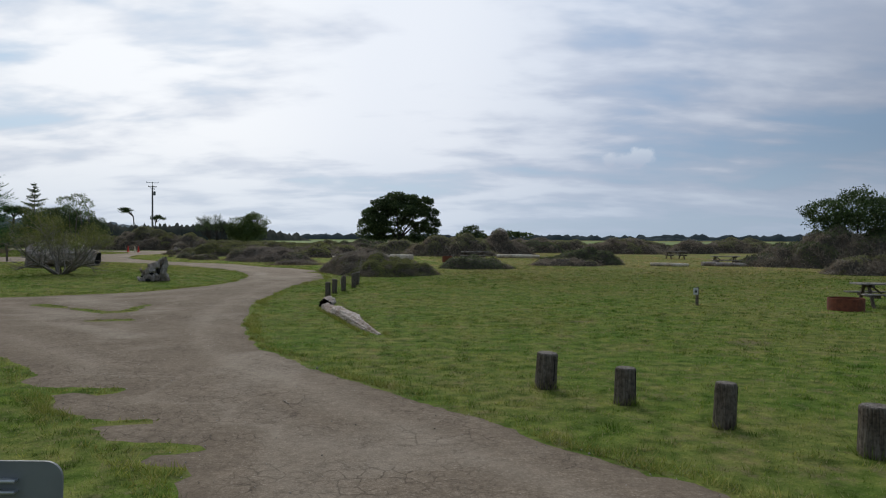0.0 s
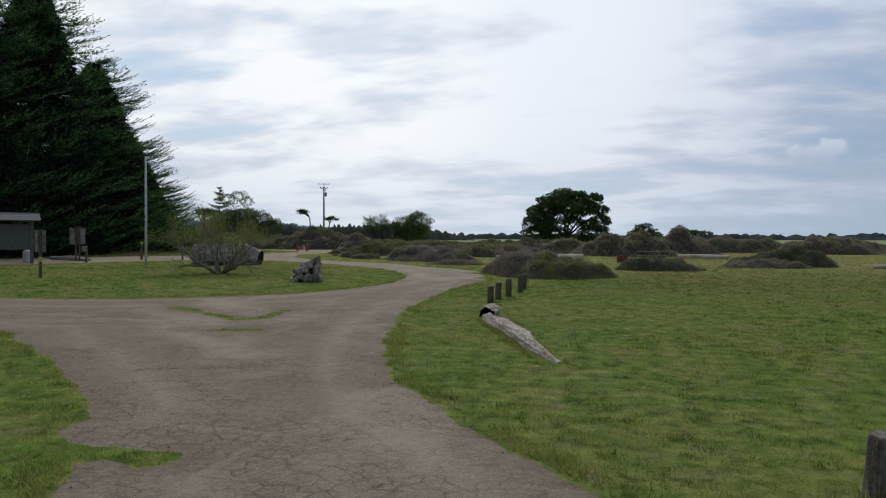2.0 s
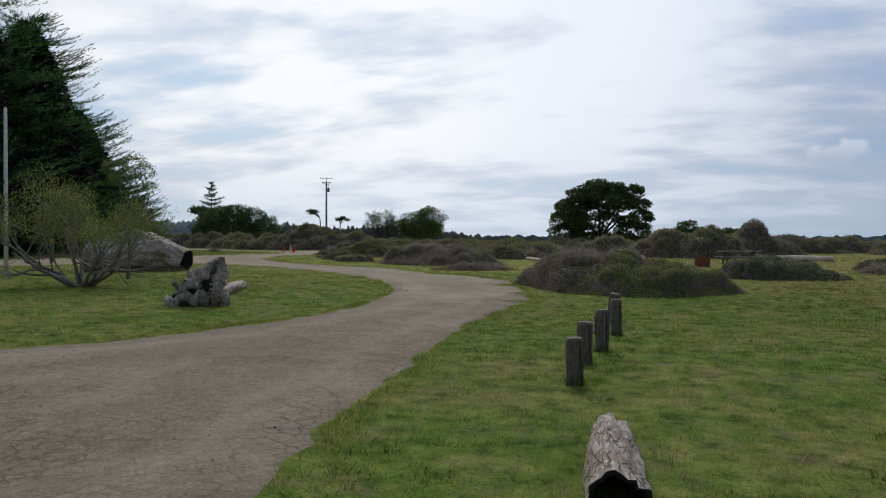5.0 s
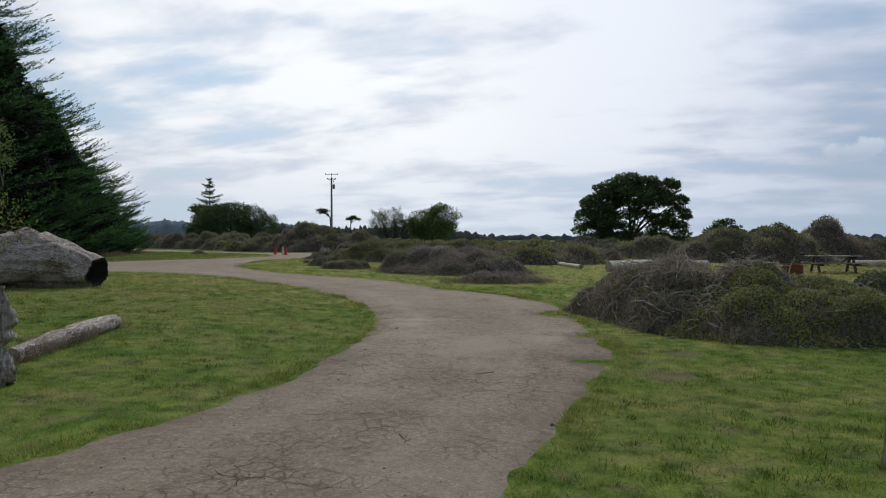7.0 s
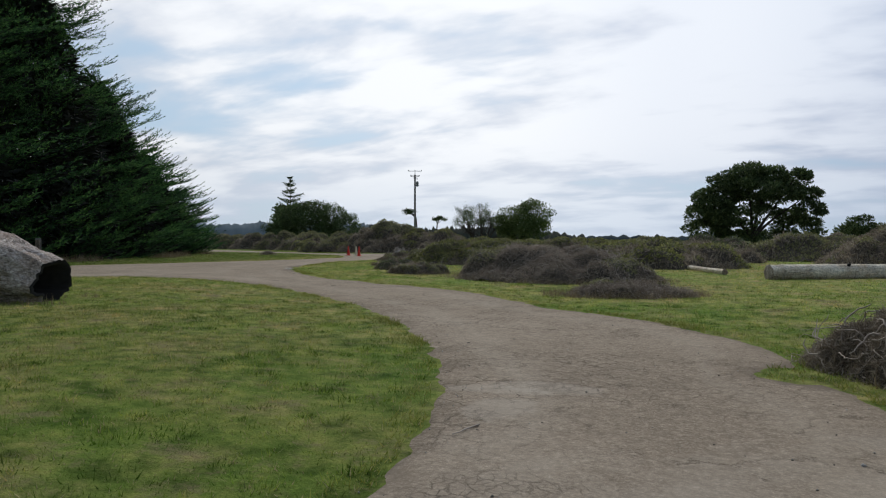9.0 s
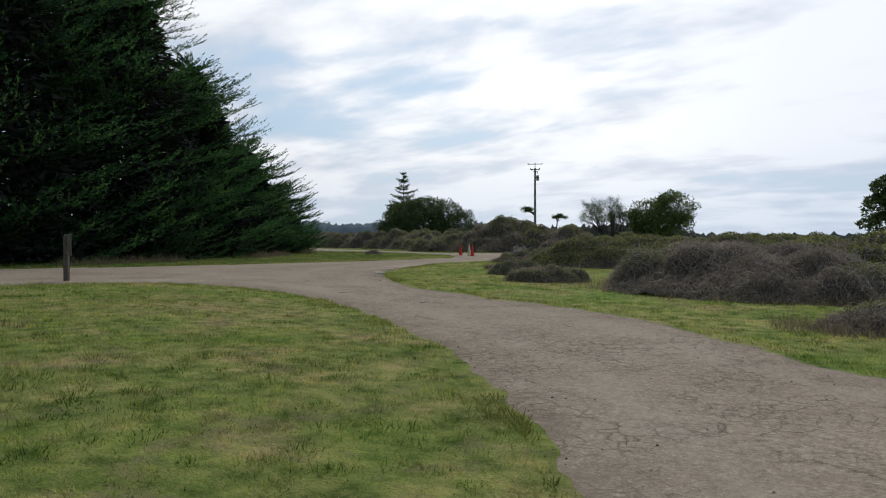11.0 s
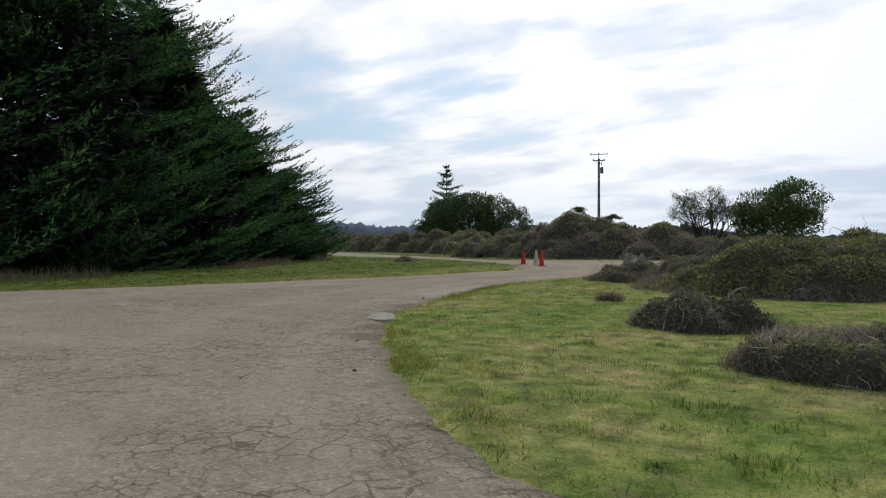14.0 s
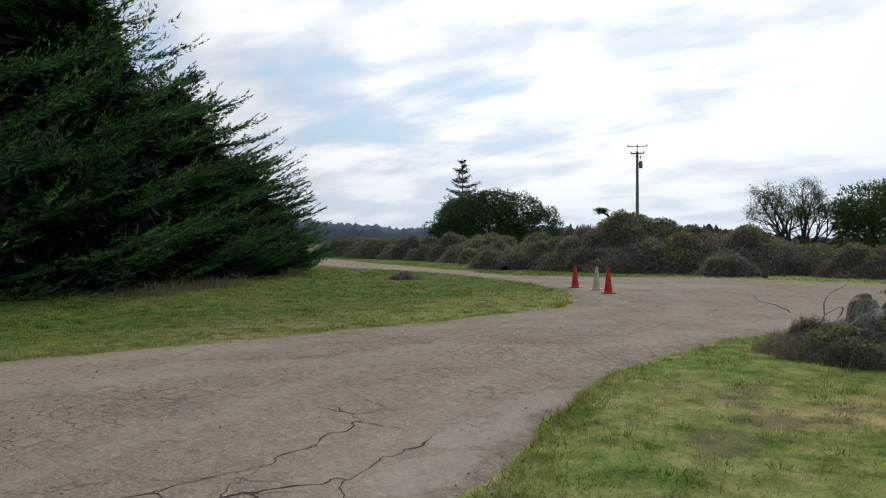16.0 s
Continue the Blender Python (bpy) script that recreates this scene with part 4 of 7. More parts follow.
def bush(x, y, rx, ry, h, leaf, label, n=9, size=0.06, density=260, turn=0.0, seed=1, twigs=0, twig_len=0.5, name="bush", skirt=0, group="coastal brush", peak=0.0, thr=0.12, dry=None, twig_r=0.0075):
    """A brush mound: solid core darkened for the shade inside, leaves on the heads, dry stick foliage between and
    below, bare twigs.
    """
    rng = np.random.default_rng(seed)
    ob = thing(name, pose(x, y, gz(x, y) - 0.03, 0, 0, turn), label, "bush", group)
    step = min(0.21, max(0.045, 0.045 * math.sqrt(rx * ry)))
    X, Y, Z, T = mound(rx, ry, h, n, rng, seed, step, peak)
    i, j = np.meshgrid(np.arange(X.shape[0] - 1), np.arange(X.shape[1] - 1), indexing="ij")
    k = i * X.shape[1] + j
    quad = np.stack([k, k + X.shape[1], k + X.shape[1] + 1, k + 1], -1)[(Z[:-1, :-1] > 0) | (Z[1:, 1:] > 0)]
    used, quad = np.unique(quad, return_inverse=True)
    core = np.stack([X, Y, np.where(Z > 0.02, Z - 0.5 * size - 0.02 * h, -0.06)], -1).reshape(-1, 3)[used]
    raw("branch_mass", core, quad.reshape(-1, 4), CORE, ob, "twiggy interior with shade put into its dark colour", True)
    P, Nn, cells = mound_points(X, Y, Z, density, step, rng)
    cell_xy = np.stack([X[:-1, :-1].ravel(), Y[:-1, :-1].ravel()], 1)
    patch = fbm(cell_xy, 1.7, seed + 7)[cells]
    score = 0.62 * Nn[:, 2] + 0.45 * patch + T[:-1, :-1].ravel()[cells] + 0.25 * P[:, 2] / h
    leafy = score + rng.normal(0, 0.10, len(P)) > thr + 0.02
    if leaf.name == "brush_leaf_brown":
        leafy = score > 1.05
        leaf = BRUSH
    P = P + Nn * rng.normal(0, 0.25 * size, (len(P), 1))
    A, M = P[leafy], Nn[leafy]
    if len(A) > 10:
        V, F = skin_leaves(A - M * size * 0.3, M, size * rng.uniform(0.6, 1.5, len(A)), size * rng.uniform(0.35, 0.7, len(A)), rng)
        raw("foliage", V, F, leaf, ob)
    A, M = P[~leafy], Nn[~leafy]
    if len(A) > 10:
        if size < 0.1:
            A, M = np.repeat(A, 2, 0), np.repeat(M, 2, 0)
        A = A + rng.normal(0, size * 0.4, A.shape)
        along = np.cross(M, rng.normal(size=M.shape)) + M * rng.normal(0.5, 0.35, (len(M), 1)) + (0, 0, 0.25)
        V, F = leaf_tris(A - M * size * 0.3, along, size * rng.uniform(0.8, 2.6, len(A)), size * rng.uniform(0.14, 0.36, len(A)) * (1 if size < 0.1 else 1.5), rng)
        raw("dry_foliage", V, F, dry or BRUSH_BROWN, ob, "brown dry twiggy foliage")
    if twigs:
        ok = np.nonzero(Nn[:, 2] + 0.5 * patch > 0.25)[0]
        pick = rng.choice(ok, min(twigs, len(ok)), replace=False)
        paths = []
        for p, nrm in zip(P[pick], Nn[pick]):
            ln = twig_len * rng.uniform(0.6, 2.0)
            pts = curl(p, nrm, rng, ln)
            paths.append((pts, np.linspace(twig_r, twig_r * 0.4, len(pts)) * rng.uniform(0.6, 1.5)))
        V, F = tubes(paths, 4)
        tagged(raw("twig_work", V, F, TWIG, ob, "bare curling grey twigs"), kind="stuff")
    if skirt:
        a = rng.uniform(0, 2 * np.pi, skirt)
        r = rng.uniform(0.86, 1.06 if skirt < 1000 else 1.35, skirt)
        P = np.c_[rx * r * np.cos(a), ry * r * np.sin(a), np.zeros(skirt)]
        D = np.c_[rng.normal(0, 0.45, (skirt, 2)), np.ones(skirt)]
        V, F = leaf_tris(P, D, rng.uniform(0.10, 0.32, skirt), rng.uniform(0.008, 0.02, skirt), rng)
        tagged(raw("dry_skirt", V, F, DRY_GRASS, ob, "dry straw grass round the foot"), kind="stuff")
    return ob


# beside the drive
bush(-4.9, 41.7, 3.1, 1.7, 1.32, BRUSH, "low spreading brush of bare curling grey twigs", 26, 0.050, 2200, -62, 3, 1100, 0.32, skirt=700, thr=0.85, peak=0.35, twig_r=0.0100)
bush(-3.2, 40.2, 2.0, 1.6, 1.06, BRUSH_GREEN, "low rounded brush with olive heads and brown sides", 22, 0.048, 2400, 15, 23, 60, 0.30, skirt=700, thr=0.42)
bush(-1.7, 41.1, 1.5, 1.5, 0.82, BRUSH_GREEN, "low spreading olive green brush on the meadow", 22, 0.048, 2200, 0, 24, 40, 0.30, skirt=400, thr=0.32)
bush(2.3, 48.9, 2.4, 1.3, 0.95, BRUSH_DARK, "low dense dark brush mound on the meadow", 16, 0.08, 600, 0, 4, 60, 0.4, thr=0.35)
bush(11.0, 57.2, 3.4, 1.9, 1.4, BRUSH_DARK, "rounded dark green brush mound", 16, 0.10, 400, 0, 5)
bush(9.3, 54.2, 2.7, 0.9, 0.6, BRUSH_BROWN, "low brown brush at the foot of a green mound", 7, 0.09, 200, 0, 6, skirt=300)
bush(-14.0, 57.5, 3.4, 2.2, 1.2, BRUSH_BROWN, "leafless grey brown thicket with dense bare twigs", 22, 0.06, 700, -20, 7, 900, 0.3, skirt=2600, dry=BRUSH_PALE)
bush(-10.6, 51.9, 1.6, 0.9, 0.40, BRUSH_BROWN, "low reddish brown brush in dry grass", 6, 0.06, 900, 20, 8, 60, 0.3, skirt=1600, dry=BRUSH_PALE)
bush(-20.4, 69.3, 4.4, 2.7, 1.32, BRUSH_GREEN, "broad yellowish green brush mound beside the drive", 40, 0.080, 760, 25, 9, 120, 0.4, skirt=500, thr=0.22)
bush(-15.5, 72.0, 4.4, 3.2, 1.35, BRUSH_GREEN, "broad yellowish green brush mound", 36, 0.095, 420, -20, 10, thr=0.2)
bush(-24.4, 70.4, 1.4, 1.2, 0.80, BRUSH, "brush with dead grey branches at the drive's edge", 9, 0.06, 900, 0, 12, 60, 0.4, skirt=300, thr=0.5)
bush(-23.0, 67.4, 1.0, 0.7, 0.5, BRUSH, "low grey green brush at the foot of a mound", 8, 0.05, 1200, 20, 25, 30, 0.3, skirt=200, thr=0.3)
bush(-21.4, 61.0, 0.95, 0.7, 0.55, BRUSH_DARK, "small dense brush clump on the verge", 6, 0.05, 1200, 0, 13, 40, 0.3, skirt=250, thr=0.2)
bush(-19.3, 58.4, 1.15, 0.8, 0.55, BRUSH, "small dense brush clump on the verge", 6, 0.05, 1200, 10, 14, 40, 0.3, skirt=300, thr=0.3)
bush(-20.0, 59.7, 0.5, 0.4, 0.30, BRUSH_BROWN, "small dry brush tuft on the verge", 4, 0.05, 900, 0, 15, 20, 0.2, skirt=200)
bush(-24.05, 64.3, 0.24, 0.20, 0.20, BRUSH_BROWN, "small dry grass tuft on the verge", 4, 0.04, 500, 0, 16, 14, 0.2, skirt=260)
bush(-43.8, 83.2, 0.75, 0.5, 0.34, BRUSH_BROWN, "low brown tuft on the turf", 4, 0.05, 400, 0, 17, skirt=150)
bush(-26.0, 70.8, 1.3, 1.2, 0.58, BRUSH_GREEN, "low olive brush with dry grass at the drive's edge", 9, 0.05, 1500, 10, 26, 40, 0.3, skirt=950, thr=0.30)

# mounds of brush farther off: x, y, half widths, height, leaf, turn
JUNCTION_BRUSH = [
    (-40.0, 97.6, 3.6, 3.0, 4.1, BRUSH, 10), (-40.2, 96.6, 4.4, 2.4, 2.4, BRUSH_BROWN, 18), (-45.0, 97.4, 4.2, 2.6, 2.1, BRUSH, 20), (-34.6, 96.4, 4.6, 2.4, 2.5, BRUSH_GREEN, 10),
    (-27.5, 95.5, 3.4, 2.4, 1.6, BRUSH, 10), (-33.6, 93.3, 1.3, 1.0, 1.3, BRUSH_BROWN, 0), (-37.8, 94.9, 3.4, 1.3, 1.5, BRUSH_BROWN, 15), (-42.8, 95.6, 1.8, 1.2, 1.1, BRUSH, 15),
    (-55.5, 107.0, 3.4, 2.4, 2.5, BRUSH, 0), (-61.0, 109.5, 3.6, 2.4, 2.3, BRUSH, 0), (-51.5, 103.0, 3.0, 2.0, 1.5, BRUSH_GREEN, 0), (-73.0, 115.0, 4.2, 2.5, 2.4, BRUSH, 0),
    (-83.0, 121.0, 5.5, 3.0, 2.8, BRUSH, 0), (-67.5, 113.0, 3.0, 2.2, 2.2, BRUSH_BROWN, 0), (-30.0, 112.0, 8.0, 3.5, 1.4, BRUSH_GREEN, 0), (-46.0, 112.0, 7.0, 3.5, 2.4, BRUSH, 0),
]
MEADOW_BRUSH = [
    (-22.0, 84.0, 4.5, 3.0, 1.2, BRUSH_GREEN, 0), (-11.5, 67.5, 4.0, 2.6, 1.3, BRUSH_GREEN, 10), (-14.0, 78.0, 4.0, 2.6, 1.4, BRUSH, 0), (-10.0, 75.0, 3.0, 1.6, 1.1, BRUSH_BROWN, 0),
    (0.8, 74.5, 5.0, 3.0, 2.4, BRUSH, 0), (6.0, 79.5, 3.8, 2.6, 2.5, BRUSH_BROWN, 0), (-4.5, 80.0, 3.6, 2.4, 1.9, BRUSH, 0), (11.7, 92.0, 4.6, 2.6, 1.5, BRUSH_DARK, 0),
    (22.0, 89.0, 4.6, 3.0, 2.2, BRUSH_BROWN, 0), (31.2, 91.0, 3.0, 2.2, 1.8, BRUSH_BROWN, 0), (26.8, 56.4, 3.2, 2.2, 2.1, BRUSH_DARK, 0), (31.0, 55.0, 4.6, 3.0, 3.4, BRUSH_DARK, 0),
    (26.5, 44.6, 2.9, 1.7, 1.2, BRUSH, 0), (36.0, 58.0, 5.0, 3.5, 3.8, BRUSH_DARK, 0),
]
FAR_MEADOW_BRUSH = [
    (-10.5, 95.0, 4.5, 2.6, 1.7, BRUSH_DARK, 0), (-15.5, 97.0, 3.5, 2.5, 1.5, BRUSH, 0), (3.5, 98.0, 4.5, 3.0, 2.2, BRUSH, 0), (16.0, 97.0, 4.0, 2.6, 1.7, BRUSH, 0),
    (38.0, 97.0, 5.0, 3.0, 1.6, BRUSH_BROWN, 0), (27.0, 103.0, 6.0, 3.0, 2.0, BRUSH, 0), (45.0, 108.0, 7.0, 3.5, 2.0, BRUSH, 0), (14.0, 112.0, 7.0, 3.5, 1.8, BRUSH_BROWN, 0),
    (2.0, 118.0, 6.0, 3.5, 2.0, BRUSH, 0),
]
LEAF_WORDS = {"brush_leaf": "grey green", "brush_leaf_green": "yellowish green", "brush_leaf_brown": "brown half-bare", "brush_leaf_dark": "dark green"}
for k, (x, y, rx, ry, h, leaf, turn) in enumerate(JUNCTION_BRUSH + MEADOW_BRUSH + FAR_MEADOW_BRUSH):
    bush(x, y, rx, ry, h, leaf, f"rounded {LEAF_WORDS[leaf.name]} coastal brush mound in the grass", 18, 0.13, 200, turn, 100 + k, 40 if "brown" in leaf.name else 0, 0.6, thr=0.3)

# ---------------------------------------------------------------- trees


def cypress(x, y, h, r, seed, branches, sprays, label):
    """A dark cypress clothed to the ground: limbs that sweep out, set with fronds that turn up."""
    rng = np.random.default_rng(seed)
    ob = thing("cypress_tree", pose(x, y, gz(x, y) - 0.05), label, "tree", "cypress windbreak")
    V, F = tubes([(np.c_[np.zeros(8), np.zeros(8), np.linspace(0, h * 0.97, 8)], np.linspace(0.055, 0.006, 8) * h * 0.5)], 7)
    raw("trunk", V, F, BARK, ob, smooth=True)
    limbs, A0, A1, size = [], [], [], []
    for _ in range(branches):
        f = rng.random() ** 1.1
        z0 = 0.12 + f * (h - 0.3)
        reach = r * (1.0 - f ** 1.6) ** 0.75 * rng.uniform(0.54, 1.04) + 0.3
        az = rng.uniform(0, 2 * np.pi)
        out = np.array([math.cos(az), math.sin(az), 0.0])
        side = np.array([-out[1], out[0], 0.0])
        s = np.linspace(0, 1, 7)[:, None]
        lift, sag, bend = rng.uniform(0.06, 0.26), rng.uniform(0.0, 0.20) * (1 - f), rng.normal(0, 0.16)
        curve = np.array([0, 0, z0]) + out * s * reach + side * bend * reach * s * s + np.array([0, 0, 1]) * reach * (lift * s**2.4 - sag * np.sin(np.pi * s * 0.8))
        curve[:, 2] = np.maximum(curve[:, 2], 0.10)
        limbs.append((curve, np.linspace(0.035, 0.006, 7) * (0.5 + reach / r)))
        # fronds leave the limb to both sides in one plate, and the last ones run on past its tip
        k = int(6 + sprays * reach / r)
        u = np.r_[1.0, 0.98, 0.95, 1 - 0.66 * np.linspace(0.04, 1, k - 3) * rng.uniform(0.8, 1.1, k - 3)]
        at = np.stack([np.interp(u, s[:, 0], curve[:, c]) for c in range(3)], 1)
        turn = np.where(np.arange(k) % 2, 1, -1) * (0.16 + 0.75 * (1 - u) / 0.66) + rng.normal(0, 0.16, k)
        fwd = out * np.cos(turn)[:, None] + side * np.sin(turn)[:, None] + np.c_[np.zeros((k, 2)), rng.normal(0.08, 0.07, k)]
        A0.append(at), A1.append(fwd / np.linalg.norm(fwd, axis=1, keepdims=True))
        size.append(rng.uniform(0.8, 1.5, k) * (1.0 + 0.55 * (u > 0.9)) * (0.75 + 0.018 * h) * (0.5 + 0.5 * min(1, reach / 2.5)))
    V, F = tubes(limbs, 4)
    raw("limb_work", V, F, BARK, ob)
    A0, A1, size = np.concatenate(A0), np.concatenate(A1), np.concatenate(size)
    # every frond: a tapering rod of short scaly twigs, bent upward at its tip
    n = 42 if y > 62 else 20
    t = rng.random((len(A0), n)) ** 0.8
    up = np.array([0, 0, 1.0])
    axis = A0[:, None] + A1[:, None] * (t * size[:, None])[..., None] + up * (0.26 * size[:, None] * t**2.2)[..., None]
    fat = (0.070 * (1.08 - t) * size[:, None])[..., None]
    P = axis + rng.normal(0, 1, axis.shape) * fat * (1.15, 1.15, 0.26)
    D = A1[:, None] * 1.0 + up * (0.10 + 0.5 * t)[..., None] + rng.normal(0, 0.36, axis.shape)
    k = P.shape[0] * n
    V, F = leaf_tris(P.reshape(-1, 3), D.reshape(-1, 3), rng.uniform(0.08, 0.19, k) * (1.08 if y > 62 else 1.6), rng.uniform(0.026, 0.058, k) * (1.08 if y > 62 else 1.7), rng)
    # inner growth that closes the crown, its shade put into a near-black colour
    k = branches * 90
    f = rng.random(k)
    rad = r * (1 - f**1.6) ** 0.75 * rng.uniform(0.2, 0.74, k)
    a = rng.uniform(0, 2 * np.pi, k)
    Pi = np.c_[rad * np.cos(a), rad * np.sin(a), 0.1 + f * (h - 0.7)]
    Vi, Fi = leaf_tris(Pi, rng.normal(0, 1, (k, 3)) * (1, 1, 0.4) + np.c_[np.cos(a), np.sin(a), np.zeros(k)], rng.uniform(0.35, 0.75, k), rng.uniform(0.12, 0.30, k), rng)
    raw("inner_growth", Vi, Fi, CYPRESS_INNER, ob, "inner twigs with shade put into their dark colour")
    raw("crown", V, F, CYPRESS, ob, "dark green upswept sprays")
    return ob


# near-black: the crown's inner shade is in this colour
CYPRESS_INNER = make_plain("cypress_inner_shade", (0.020, 0.024, 0.014), 0.9, worn=(0.012, 0.014, 0.010))
CYPRESSES = [
    (-56, 24, 21, 7.0), (-53, 33, 22, 7.2), (-50.5, 42, 24, 7.6), (-49.5, 50, 25, 8.0), (-49.5, 58, 24.5, 8.2), (-49.5, 65.5, 19.0, 7.4), (-50.5, 72, 13.0, 5.8),
    (-52.3, 78.0, 8.6, 4.4), (-54.2, 82.8, 5.8, 3.6), (-55.8, 86.6, 3.6, 2.3)]
for k, (x, y, h, r) in enumerate(CYPRESSES):
    near = 55 < y
    cypress(x, y, h, r, 200 + k, int((13 if near else 9) * h) + 20, 16, "dark green cypress clothed to the ground, in a windbreak")


def crown_tree(x, y, clumps, limbs, leaf, label, name, seed, size=0.25, density=30, trunk=(0.3, 2.0), group="", bark=BARK, soft=0.12, knobby=0.4):
    """A tree with a forked trunk and leaf clumps (x, y, z, rx, ry, rz) at its limb ends."""
    rng = np.random.default_rng(seed)
    ob = thing(name, pose(x, y, gz(x, y) - 0.05), label, "tree", group)
    paths = []
    rad, fork = trunk
    paths.append((np.array([(0, 0, 0), (0.1, 0, fork * 0.5), (0, 0.1, fork)]), np.array([rad * 1.25, rad, rad * 0.85])))
    for cx, cy, cz, rx, ry, rz in clumps[:limbs]:
        mid = np.array([cx * 0.42, cy * 0.42, fork + (cz - fork) * 0.45]) + rng.normal(0, 0.25, 3)
        pts = np.array([(0, 0.05, fork * 0.92), mid * 0.6 + np.array([0, 0, fork]) * 0.4, mid, (cx, cy, cz)])
        paths.append((pts, np.array([rad * 0.7, rad * 0.5, rad * 0.34, rad * 0.10])))
    V, F = tubes(paths, 6)
    raw("trunk", V, F, bark, ob, "forked trunk and limbs", True)
    P, D = [], []
    for cx, cy, cz, rx, ry, rz in clumps:
        k = int(density * 30 * (rx * ry * rz) ** (2 / 3))
        u = rng.normal(size=(k, 3))
        u /= np.linalg.norm(u, axis=1, keepdims=True)
        w = u * rng.uniform(0.45, 1.0, (k, 1)) ** 0.5
        w *= (1 + soft * 2 * fbm(u * 3 + (cx, cy, cz), 1.5, seed))[:, None]
        # a share of the leaves gathers in small heads on the clump's skin
        knob = rng.normal(size=(9, 3)) + (0, 0, 0.5)
        knob *= rng.uniform(0.62, 0.95, (9, 1)) / np.linalg.norm(knob, axis=1, keepdims=True)
        held = rng.random(k) < knobby
        w[held] = knob[rng.integers(0, 9, held.sum())] + 0.36 * w[held] * (1.1, 1.1, 0.75)
        P.append(w * (rx, ry, rz) + (cx, cy, cz))
        D.append(u * 0.8 + rng.normal(0, 0.6, (k, 3)) + (0, 0, 0.25))
    P, D = np.concatenate(P), np.concatenate(D)
    V, F = leaf_quads(P, D, size * rng.uniform(0.6, 1.5, len(P)), size * rng.uniform(0.3, 0.7, len(P)), rng)
    raw("crown", V, F, leaf, ob)
    return ob


DOME = make_leaf("dome_leaf", (0.036, 0.062, 0.023), (0.072, 0.115, 0.039), (0.124, 0.176, 0.058))


def heads(rng, n, spread, low, high, size, flat=0.6):
    out = []
    for _ in range(n):
        a, r = rng.uniform(0, 2 * np.pi), math.sqrt(rng.random())
        z = low + (high - low) * (1 - 0.75 * r * r) * rng.uniform(0.45, 1.0)
        s = size * rng.uniform(0.7, 1.25)
        out.append((spread * r * math.cos(a), spread * 0.8 * r * math.sin(a), z, s, s, s * flat))
    return out


r_ = np.random.default_rng(5)
PINE_TOP = [
    (-0.6, 0, 7.9, 1.7, 1.7, 0.9), (1.6, 0.4, 7.4, 1.5, 1.6, 0.9), (3.6, 0, 7.0, 1.7, 1.6, 0.85), (4.9, 0.3, 5.6, 1.3, 1.4, 0.7), (-2.6, -0.3, 6.8, 1.6, 1.5, 0.9),
    (-4.3, 0, 5.2, 1.5, 1.5, 1.1), (-5.0, 0.2, 3.6, 1.5, 1.4, 1.2), (-3.4, -0.8, 4.4, 1.8, 1.4, 0.9), (0.5, -1.2, 6.1, 2.0, 1.5, 0.9), (2.4, -1.0, 5.5, 1.9, 1.4, 0.8),
    (4.9, -0.6, 4.1, 1.5, 1.3, 0.7), (-1.4, 1.4, 6.7, 1.9, 1.4, 1.0), (2.9, 1.5, 6.2, 1.8, 1.4, 0.9), (-4.2, 0.8, 2.2, 2.2, 1.6, 1.3),
]
PINE_LOW = [
    (4.0, 0.4, 2.3, 2.2, 1.6, 1.2), (-2.0, -1.4, 3.6, 1.6, 1.2, 0.8), (-1.6, 0.8, 5.2, 1.8, 1.4, 0.9), (1.2, 1.2, 5.0, 1.5, 1.3, 0.7), (-3.2, 1.0, 3.2, 1.8, 1.4, 1.0),
    (3.4, 1.0, 3.6, 1.5, 1.3, 0.7), (-0.4, 0.4, 6.9, 2.2, 1.6, 1.0), (0.2, 0.6, 1.2, 4.8, 1.6, 1.1), (0.9, 0.2, 3.9, 1.5, 1.3, 0.7),
    (-1.6, 0.0, 2.6, 2.0, 1.4, 0.9), (-2.6, 0.6, 5.6, 1.6, 1.4, 0.9),
]
crown_tree(-6.6, 109.5, PINE_TOP + PINE_LOW, 5, PINE, "broad dark pine with open spreading limbs", "pine_tree", 301, 0.25, 40, (0.30, 1.6), knobby=0.72)
crown_tree(5.4, 128, heads(r_, 9, 1.8, 1.5, 4.0, 1.1), 6, PINE, "small dark pine behind brush", "pine_tree", 302, 0.30, 22, (0.2, 1.2))
crown_tree(16.3, 162, heads(r_, 8, 2.8, 2.4, 3.2, 1.0, 0.4), 6, PINE, "distant flat-topped pine in a pasture", "pine_tree", 303, 0.4, 12, (0.2, 1.4))
crown_tree(-28.6, 105.2, [(-0.9, 0, 3.2, 1.8, 1.7, 1.5), (1.2, 0, 3.6, 1.9, 1.8, 1.5), (0.2, 0.3, 2.6, 2.4, 1.8, 1.4), (1.5, -0.3, 2.3, 1.6, 1.4, 1.2), (-1.6, 0.2, 2.0, 1.2, 1.2, 1.0)],
           5, WILLOW, "round green willow on the brushy rise", "willow_tree", 304, 0.16, 62, (0.16, 0.8))
crown_tree(-62.5, 119, [(-4.6, 0, 2.6, 2.4, 2.4, 2.2), (-2.4, 0, 4.2, 2.4, 2.4, 2.0), (0.4, 0, 4.7, 2.6, 2.4, 2.0), (3.0, 0, 4.2, 2.4, 2.4, 1.9), (5.2, 0, 2.8, 2.0, 2.2, 2.0), (0, -1.5, 2.6, 4.5, 2.0, 2.4)],
           6, DOME, "broad domed dark green tree above the brush", "broadleaf_tree", 305, 0.19, 44, (0.35, 1.4))
